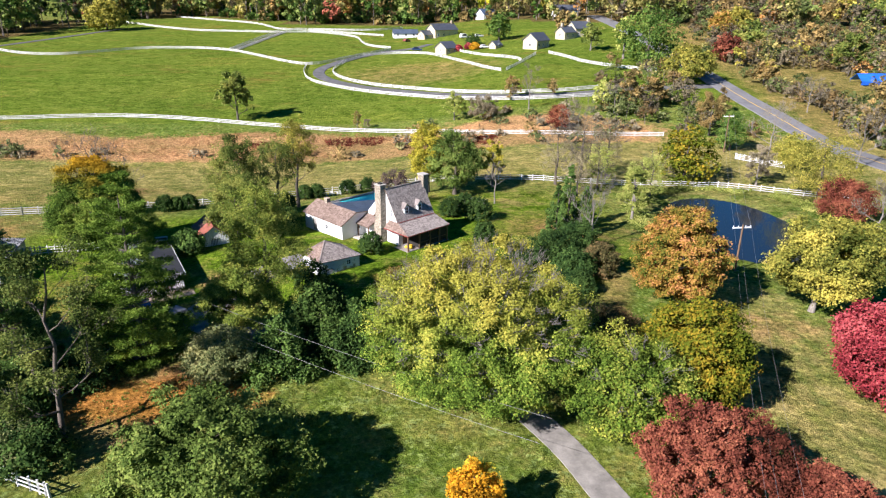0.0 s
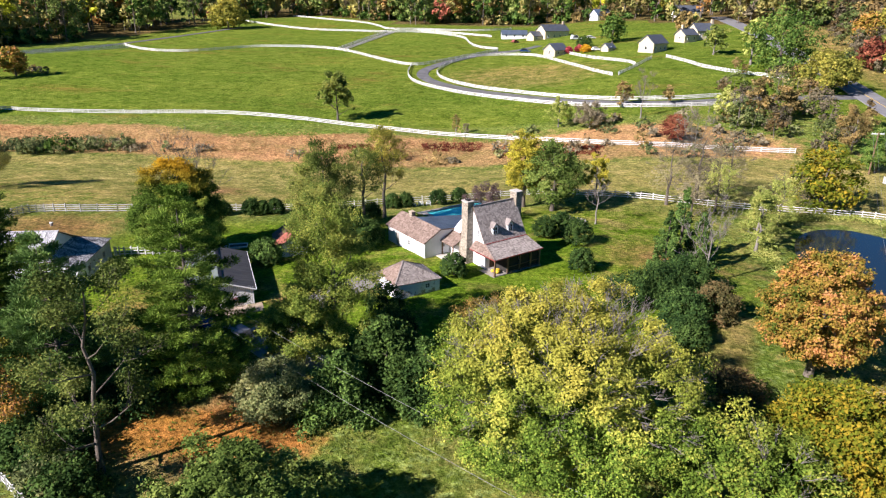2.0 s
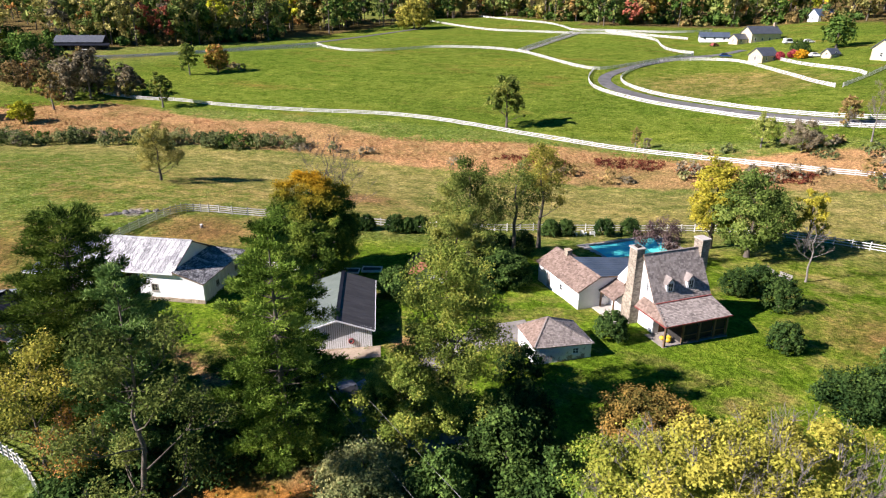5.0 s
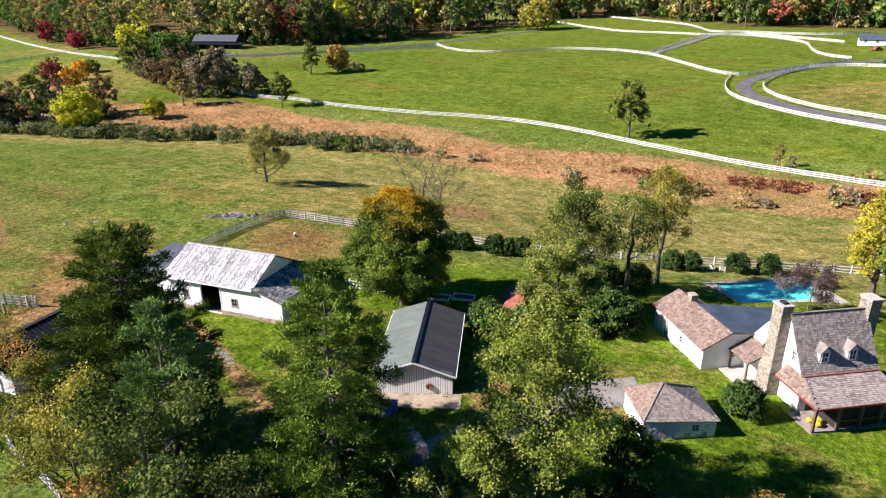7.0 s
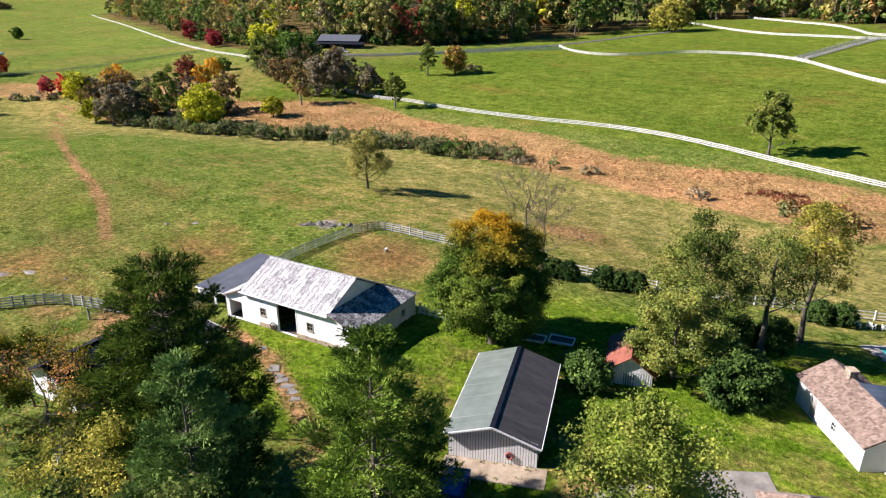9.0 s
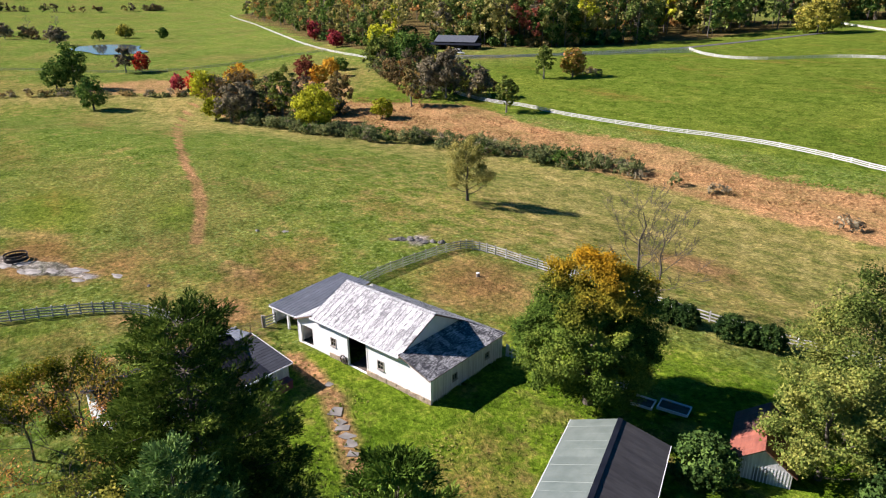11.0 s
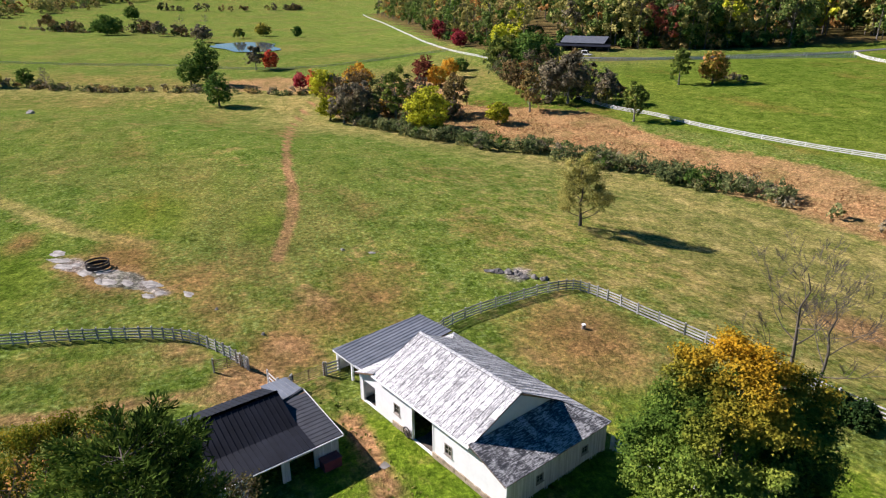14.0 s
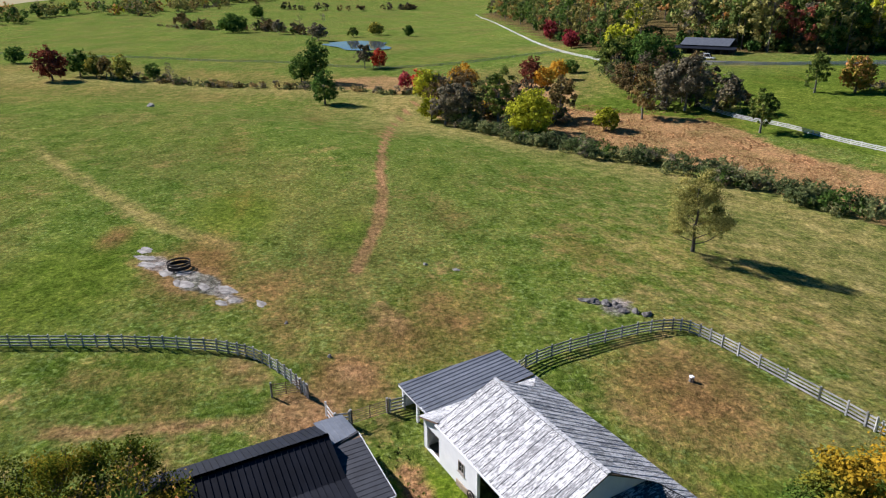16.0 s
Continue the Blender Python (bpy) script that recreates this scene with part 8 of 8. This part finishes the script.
def black_barn():
    b = base_of("black_barn", pose(-318, 231, ground_z(-307, 238) - 0.4, 0, 0, 32), "long black barn with a grey metal roof", "barn")
    wall("front_wall", b, (0, 0), (22, 0), 0, 4.2, 0.3, DARK, [(3, 5.5, 0, 3), (9, 12, 0, 3.2), (16, 18.5, 0, 3)])
    wall("back_wall", b, (22, 9), (0, 9), 0, 4.2, 0.3, DARK)
    wall("end_wall", b, (0, 9), (0, 0), 0, 4.2, 0.3, DARK)
    wall("end_wall", b, (22, 0), (22, 9), 0, 4.2, 0.3, DARK)
    for y in (-0.6, 9.6):
        part("roof", slab(bmesh.new(), [(-0.6, y, 4.0), (22.6, y, 4.0), (22.6, 4.5, 7.0), (-0.6, 4.5, 7.0)], 0.2), SLATE, b)
    for y in (-2.6,):
        part("porch_roof", slab(bmesh.new(), [(-4, y, 2.6), (26, y, 2.6), (26, 0, 3.6), (-4, 0, 3.6)], 0.15), BLACK_METAL, b)
    for x in (-3.8, 2, 8, 14, 20, 25.8):
        part("post", box(bmesh.new(), x - 0.1, x + 0.1, -2.5, -2.3, 0, 2.6), DARK, b)


black_barn()


def vehicle(x, y, rz, paint, label, length=4.6, high=1.5, van=False):
    """A parked car: body, cabin, panes, lamps and four wheels with rims."""
    c = base_of("car", pose(x, y, ground_z(x, y) + 0.05, 0, 0, rz), label, "car")
    w = 0.88
    l2 = length / 2
    roofline = [(-l2, 0.45), (-l2, 0.85), (-l2 * 0.95, 0.95), (l2 * 0.45, 0.95), (l2 * 0.97, 0.8), (l2, 0.45)]
    part("body", prism(bmesh.new(), roofline, -w, w), paint, c)
    top = [(-l2 * (0.95 if van else 0.8), 0.95), (-l2 * (0.9 if van else 0.6), high), (l2 * 0.12, high), (l2 * 0.48, 0.95)]
    part("cabin", prism(bmesh.new(), top, -w * 0.88, w * 0.88), paint, c)
    glass = [(-l2 * 0.72, 1.0), (-l2 * 0.58, high - 0.07), (l2 * 0.1, high - 0.07), (l2 * 0.4, 1.0)]
    for s in (-1, 1):
        part("side_window", prism(bmesh.new(), glass, s * w * 0.885, s * w * 0.9), PANE, c)
    part("windscreen", slab(bmesh.new(), [(l2 * 0.475, -0.65, 1.0), (l2 * 0.475, 0.65, 1.0), (l2 * 0.15, 0.6, high - 0.02), (l2 * 0.15, -0.6, high - 0.02)], -0.02), PANE, c)
    for sx in (-0.62, 0.62):
        for sy in (-1, 1):
            bm = bmesh.new()
            bmesh.ops.create_cone(bm, cap_ends=True, segments=16, radius1=0.33, radius2=0.33, depth=0.22)
            bm.transform(Matrix.Translation((sx * l2, sy * (w - 0.08), 0.33)) @ Matrix.Rotation(math.pi / 2, 4, "X"))
            wheel = part("wheel", bm, DARK, c)
            bm = bmesh.new()
            bmesh.ops.create_cone(bm, cap_ends=True, segments=12, radius1=0.2, radius2=0.2, depth=0.24)
            bm.transform(Matrix.Translation((sx * l2, sy * (w - 0.08), 0.33)) @ Matrix.Rotation(math.pi / 2, 4, "X"))
            part("rim", bm, WIRE, wheel)
    for s in (-1, 1):
        part("headlight", box(bmesh.new(), l2 - 0.02, l2 + 0.03, s * 0.62 - 0.15, s * 0.62 + 0.15, 0.6, 0.75), WHITE_PAINT, c)


vehicle(-34.6, 62.6, 125, BLUE_PAINT, "dark blue car parked under the trees", 4.6, 1.55)
vehicle(-30.5, 61.0, 150, GREY_PAINT, "grey car parked in the shade", 4.6, 1.5)
vehicle(-23, 316, 10, BLUE_PAINT, "dark car on the estate drive", 4.8, 1.7)
vehicle(-31, 352, 60, RED_PAINT, "red car at the farmhouse")
vehicle(-1, 345, 30, WHITE_PAINT, "white van at the farmhouse", 5.4, 2.2, True)
vehicle(6, 342, 30, WHITE_PAINT, "white car at the farmhouse")
vehicle(8, 300, 20, WHITE_PAINT, "white car by the cottages")
vehicle(-291, 228, 30, WHITE_PAINT, "white van beside the black barn", 5.6, 2.4, True)


# ---- wires and poles ----
def wire(name, a, b, sag, label, r=0.018):
    verts, faces = [], []
    a, b = Vector(a), Vector(b)
    pts = [a.lerp(b, i / 16) - Vector((0, 0, sag * 4 * (i / 16) * (1 - i / 16))) for i in range(17)]
    side = (b - a).cross(Vector((0, 0, 1))).normalized()
    up = side.cross(b - a).normalized()
    for i, p in enumerate(pts):
        verts += [p + (side * math.cos(k * 1.2566) + up * math.sin(k * 1.2566)) * r for k in range(5)]
        if i:
            faces += [(5 * i - 5 + k, 5 * i - 5 + (k + 1) % 5, 5 * i + (k + 1) % 5, 5 * i + k) for k in range(5)]
    me = bpy.data.meshes.new(name)
    me.from_pydata(verts, [], faces)
    me.materials.append(WIRE)
    return tagged(new(name, me), label, "wire")


def utility_pole(x, y, height, rz, label):
    p = base_of("utility_pole", pose(x, y, ground_z(x, y), 0, 0, rz), label, "pole")
    v, f = [], []
    tube(v, f, (0, 0, -0.3), (0, 0, height), 0.15, 0.1, 10)
    wood_part("pole", v, f, WOOD, p)
    part("crossarm", box(bmesh.new(), -1.25, 1.25, 0.1, 0.22, height - 0.5, height - 0.36), WHITE_PAINT, p, "pale crossarm")
    for s in (-1.15, -0.5, 0.5, 1.15):
        v, f = [], []
        tube(v, f, (s, 0.16, height - 0.36), (s, 0.16, height - 0.16), 0.05, 0.035, 8)
        wood_part("insulator", v, f, WHITE_PAINT, p)
    return Vector((x, y, ground_z(x, y) + height - 0.2))


P1 = utility_pole(60.0, 151.0, 8.6, 10, "grey wooden utility pole with a crossarm")
P2 = utility_pole(34.9, 78.0, 6.2, 10, "brown wooden utility pole at the pond")
for s in (-1.1, -0.4, 1.1):
    off = Vector((s, 0.2 * s, 0))
    wire("power_line", P1 + off, P2 + off, 1.6, "thin grey power line over the pond", 0.011)
    wire("power_line", P2 + off, Vector((16 + s, 22, 8.2)), 1.2, "thin grey power line over the meadow", 0.008)
wire("service_wire", (-27.5, 55.2, 6.3), (5.5, 36.4, 6.3), 0.5, "thin pale service wire between the trees", 0.014)
wire("service_wire", (-27.0, 57.0, 7.0), (6.5, 38.4, 6.9), 0.5, "thin pale service wire between the trees", 0.014)


# ---- small things on the farm ----
def tube_gate(x0, y0, x1, y1, label):
    z = ground_z(x0, y0)
    g = base_of("field_gate", pose(x0, y0, z, 0, 0, math.degrees(math.atan2(y1 - y0, x1 - x0))), label, "gate")
    n = math.hypot(x1 - x0, y1 - y0)
    for k in range(6):
        v, f = [], []
        tube(v, f, (0.05, 0, 0.2 + 0.21 * k), (n - 0.05, 0, 0.2 + 0.21 * k), 0.03, 0.03, 6)
        wood_part("bar", v, f, STEEL, g)
    for s in (0.05, n / 2, n - 0.05):
        v, f = [], []
        tube(v, f, (s, 0, 0.15), (s, 0, 1.3), 0.035, 0.035, 6)
        wood_part("upright", v, f, STEEL, g)
    for s in (0.0, n):
        part("gate_post", box(bmesh.new(), s - 0.08, s + 0.08, 0.05, 0.21, -0.2, 1.4), FENCE_GREY, g)


tube_gate(-75.35, 58.7, -76.3, 61.7, "brown steel tube gate")
tube_gate(-80.7, 52.4, -80.85, 54.8, "brown steel tube gate standing open")
for line in ([(-75.3, 57.5), (-75.3, 58.55)], [(-76.35, 61.85), (-76.6, 63.1)]):
    board_fence(line, "short greyed board fence beside the gate", FENCE_GREY, 1.3, 4, 1.2, rounds=0)


def feeder():
    f = base_of("hay_feeder", pose(-112.9, 40.0, ground_z(-112.9, 40) + 0.12), "dark rusty round hay feeder on the rock", "feeder")
    for z0, z1 in ((0.0, 0.44), (0.62, 0.84)):
        bm, n = bmesh.new(), 32
        rings = [[bm.verts.new((r * math.cos(2 * math.pi * i / n), r * math.sin(2 * math.pi * i / n), z)) for i in range(n)] for r, z in ((1.42, z0), (1.42, z1), (1.36, z1), (1.36, z0))]
        for a, b in zip(rings, rings[1:] + rings[:1]):
            for i in range(n):
                bm.faces.new((a[i], a[(i + 1) % n], b[(i + 1) % n], b[i]))
        part("ring", bm, RUST_RING, f)
    for i in range(12):
        a = 2 * math.pi * i / 12
        v, fc = [], []
        tube(v, fc, (1.39 * math.cos(a), 1.39 * math.sin(a), 0.3), (1.39 * math.cos(a), 1.39 * math.sin(a), 0.64), 0.025, 0.025, 6)
        wood_part("stave", v, fc, RUST_RING, f)


feeder()


def boulder(name, x, y, rx, ry, h, rz, label, seed, mat=None, cuts=3):
    """A worn rock: a lumpy flattened ball half sunk in the ground."""
    bm = bmesh.new()
    bmesh.ops.create_icosphere(bm, subdivisions=cuts, radius=1.0)
    for v in bm.verts:
        n = 1 + 0.45 * noise.noise(v.co * 1.4 + Vector((seed, 0, 0))) + 0.18 * noise.noise(v.co * 4.0 + Vector((0, seed, 0)))
        v.co = Vector((v.co.x * rx * n, v.co.y * ry * n, v.co.z * h * n))
    ob = part(name, bm, mat or ROCK, None, label)
    ob.matrix_basis = pose(x, y, ground_z(x, y), 0, 0, rz)
    return tagged(ob, "", "rock")


rng = random.Random(14)
for i in range(16):
    t = i / 15
    boulder("rock_outcrop", -119.5 + 20 * t + rng.uniform(-1.2, 1.2), 33.8 + 15.2 * t + rng.uniform(-1.7, 1.7), rng.uniform(0.7, 1.7), rng.uniform(0.4, 0.9), rng.uniform(0.05, 0.11), 38 + rng.uniform(-30, 30), "flat pale rock showing through the pasture", 200 + i, cuts=4)
rng = random.Random(12)
for i in range(9):
    boulder("boulder", -92.6 + i * 0.55 + rng.uniform(-0.4, 0.4), 85.6 + i * 0.62 + rng.uniform(-0.6, 0.6), rng.uniform(0.4, 1.0), rng.uniform(0.3, 0.7), rng.uniform(0.2, 0.45), rng.uniform(0, 180), "grey boulder in a cluster on the grass", 20 + i, GREY_ROCK)
boulder("boulder", -107, 70.5, 0.35, 0.25, 0.25, 20, "small pale stone on the pasture", 33)
boulder("boulder", -104.4, 73.9, 0.5, 0.3, 0.16, 50, "pale stone flat in the pasture", 36)
boulder("boulder", -94.5, 53.4, 0.25, 0.2, 0.16, 10, "small dark stone on the pasture", 38, GREY_ROCK)
boulder("boulder", -86.5, 57.5, 0.2, 0.2, 0.2, 20, "small stone on the bare earth", 34)
boulder("boulder", -272, 6, 2.0, 1.2, 0.9, 20, "grey boulder far out on the pasture", 35)


def water_stump():
    s = base_of("salt_post", pose(-75.2, 88.2, ground_z(-75.2, 88.2)), "short pale stump in the paddock", "post")
    v, f = [], []
    tube(v, f, (0, 0, -0.1), (0.03, 0, 0.4), 0.24, 0.2, 10)
    wood_part("stump", v, f, PALE_BARK, s)
    part("top", box(bmesh.new(), -0.16, 0.2, -0.16, 0.16, 0.4, 0.52), WHITE_PAINT, s)


water_stump()
for x, y in ((-45.6, 84.0), (-43.3, 85.6)):
    fr = base_of("cold_frame", pose(x, y, ground_z(x, y), 0, 0, 25), "white-edged garden frame lying on the lawn", "frame")
    for q in ((-1.25, 1.25, -0.75, -0.66), (-1.25, 1.25, 0.66, 0.75), (-1.25, -1.16, -0.66, 0.66), (1.16, 1.25, -0.66, 0.66)):
        part("side", box(bmesh.new(), *q, -0.05, 0.22), WHITE_PAINT, fr)
    part("soil", box(bmesh.new(), -1.16, 1.16, -0.66, 0.66, -0.05, 0.08), EARTH_FLOOR, fr)


def garden_bench(x, y, rz):
    b = base_of("garden_bench", pose(x, y, ground_z(x, y), 0, 0, rz), "weathered wooden bench on the lawn", "bench")
    for k in range(3):
        part("seat_slat", box(bmesh.new(), -0.8, 0.8, -0.22 + 0.15 * k, -0.1 + 0.15 * k, 0.42, 0.46), WEATHERED, b)
    for k in range(2):
        part("back_slat", box(bmesh.new(), -0.8, 0.8, 0.24, 0.28, 0.58 + 0.18 * k, 0.7 + 0.18 * k), WEATHERED, b)
    for sx in (-0.7, 0.7):
        part("leg", box(bmesh.new(), sx - 0.04, sx + 0.04, -0.22, -0.14, -0.05, 0.42), WEATHERED, b)
        part("leg", box(bmesh.new(), sx - 0.04, sx + 0.04, 0.2, 0.28, -0.05, 0.92), WEATHERED, b)


def garden_chair(x, y, rz):
    """A white slatted garden chair with arms."""
    c = base_of("garden_chair", pose(x, y, land_z(x, y), 0, 0, rz), "white slatted garden chair beside the pool", "chair", "pool chairs")
    for k in range(4):
        part("seat_slat", box(bmesh.new(), -0.28, 0.28, -0.3 + 0.14 * k, -0.19 + 0.14 * k, 0.36 - 0.02 * k, 0.385 - 0.02 * k), WHITE_PAINT, c)
    for k in range(4):
        part("back_slat", beam(bmesh.new(), (-0.21 + 0.14 * k, 0.24, 0.3), (-0.21 + 0.14 * k, 0.5, 1.0), 0.11, 0.025), WHITE_PAINT, c)
    for sx in (-0.33, 0.33):
        part("leg", box(bmesh.new(), sx - 0.03, sx + 0.03, -0.34, -0.26, -0.05, 0.56), WHITE_PAINT, c)
        part("leg", box(bmesh.new(), sx - 0.03, sx + 0.03, 0.22, 0.3, -0.05, 0.56), WHITE_PAINT, c)
        part("arm", box(bmesh.new(), sx - 0.07, sx + 0.07, -0.38, 0.36, 0.56, 0.59), WHITE_PAINT, c)


for x, y, rz in ((-25.2, 113.0, 140), (-24.0, 113.8, 170), (-22.8, 114.5, 200)):
    garden_chair(x, y, rz)
garden_bench(0.0, 105.0, 40)
garden_bench(1.6, 107.0, 120)
garden_bench(3.0, 105.4, -30)


def pumpkin(m, size, label):
    bm = bmesh.new()
    bmesh.ops.create_uvsphere(bm, u_segments=24, v_segments=12, radius=size)
    for v in bm.verts:
        a = math.atan2(v.co.y, v.co.x)
        v.co.x, v.co.y, v.co.z = v.co.x * (1 + 0.08 * math.cos(8 * a)), v.co.y * (1 + 0.08 * math.cos(8 * a)), v.co.z * 0.8
    p = base_of("pumpkin", m, label, "pumpkin")
    part("flesh", bm, YELLOW, p, smooth=True)
    v, f = [], []
    tube(v, f, (0, 0, size * 0.7), (0.03, 0, size * 1.05), 0.04, 0.025, 6)
    wood_part("stalk", v, f, WOOD, p)


for dx, dy, s in ((1.2, 0.9, 0.32), (1.65, 1.3, 0.28), (1.0, 1.5, 0.25)):
    pumpkin(H @ pose(dx, dy, 0.3 + s * 0.8), s, "yellow-orange pumpkin on the porch floor")


def tarp_shed():
    x, y = 133, 223
    t = base_of("tarp_shelter", pose(x, y, ground_z(x, y), 0, 0, 5), "shelter under a bright blue tarpaulin", "shelter")
    for s in (-1, 1):
        part("tarp_side", slab(bmesh.new(), [(-6, s * 3.2, 1.2), (6, s * 3.2, 1.2), (6, 0, 3.4), (-6, 0, 3.4)], 0.08), TARP, t)
    for sx in (-5.8, 0, 5.8):
        for sy in (-3, 3):
            part("leg", box(bmesh.new(), sx - 0.06, sx + 0.06, sy - 0.06, sy + 0.06, -0.2, 1.3), WIRE, t)
    part("tarp_end", prism(bmesh.new(), [(-6, 0), (6, 0), (6, 1.2), (-6, 1.2)], -3.2, -3.12), TARP, t)


tarp_shed()
water_sheet("far_pond_water", [(FAR_POND[0] + 62 * math.cos(a * 0.2094), FAR_POND[1] + 25 * math.sin(a * 0.2094) * (1 + 0.25 * math.sin(a * 0.7))) for a in range(30)], FAR_POND_Z, FAR_WATER, "pale far pond reflecting the sky")


def flat_stone(x, y, r, seed):
    rng = random.Random(seed)
    bm = bmesh.new()
    turns = sorted(rng.uniform(0, 6.28) if k > 3 else 1.57 * k + rng.uniform(0.0, 0.9) for k in range(6))
    wide = rng.uniform(0.65, 1.25)
    pts = [(r * wide * rng.uniform(0.75, 1.1) * math.cos(a), r * rng.uniform(0.6, 1.0) * math.sin(a), 0.03) for a in turns]
    slab(bm, pts, 0.12)
    ob = part("flagstone", bm, GRAVEL, None, "grey flagstone sunk in the barn track")
    ob.matrix_basis = pose(x, y, ground_z(x, y) + 0.02, 0, 0, rng.uniform(0, 360))
    tagged(ob, "", "stone", "flagstones")


for i, (x, y, r) in enumerate(((-62.6, 63.2, 0.5), (-58.3, 62.0, 0.85), (-56.9, 61.8, 0.55), (-56.0, 61.6, 0.8), (-54.9, 61.5, 0.6), (-53.9, 61.3, 0.75), (-52.6, 60.9, 0.6))):
    flat_stone(x, y, r, 90 + i)
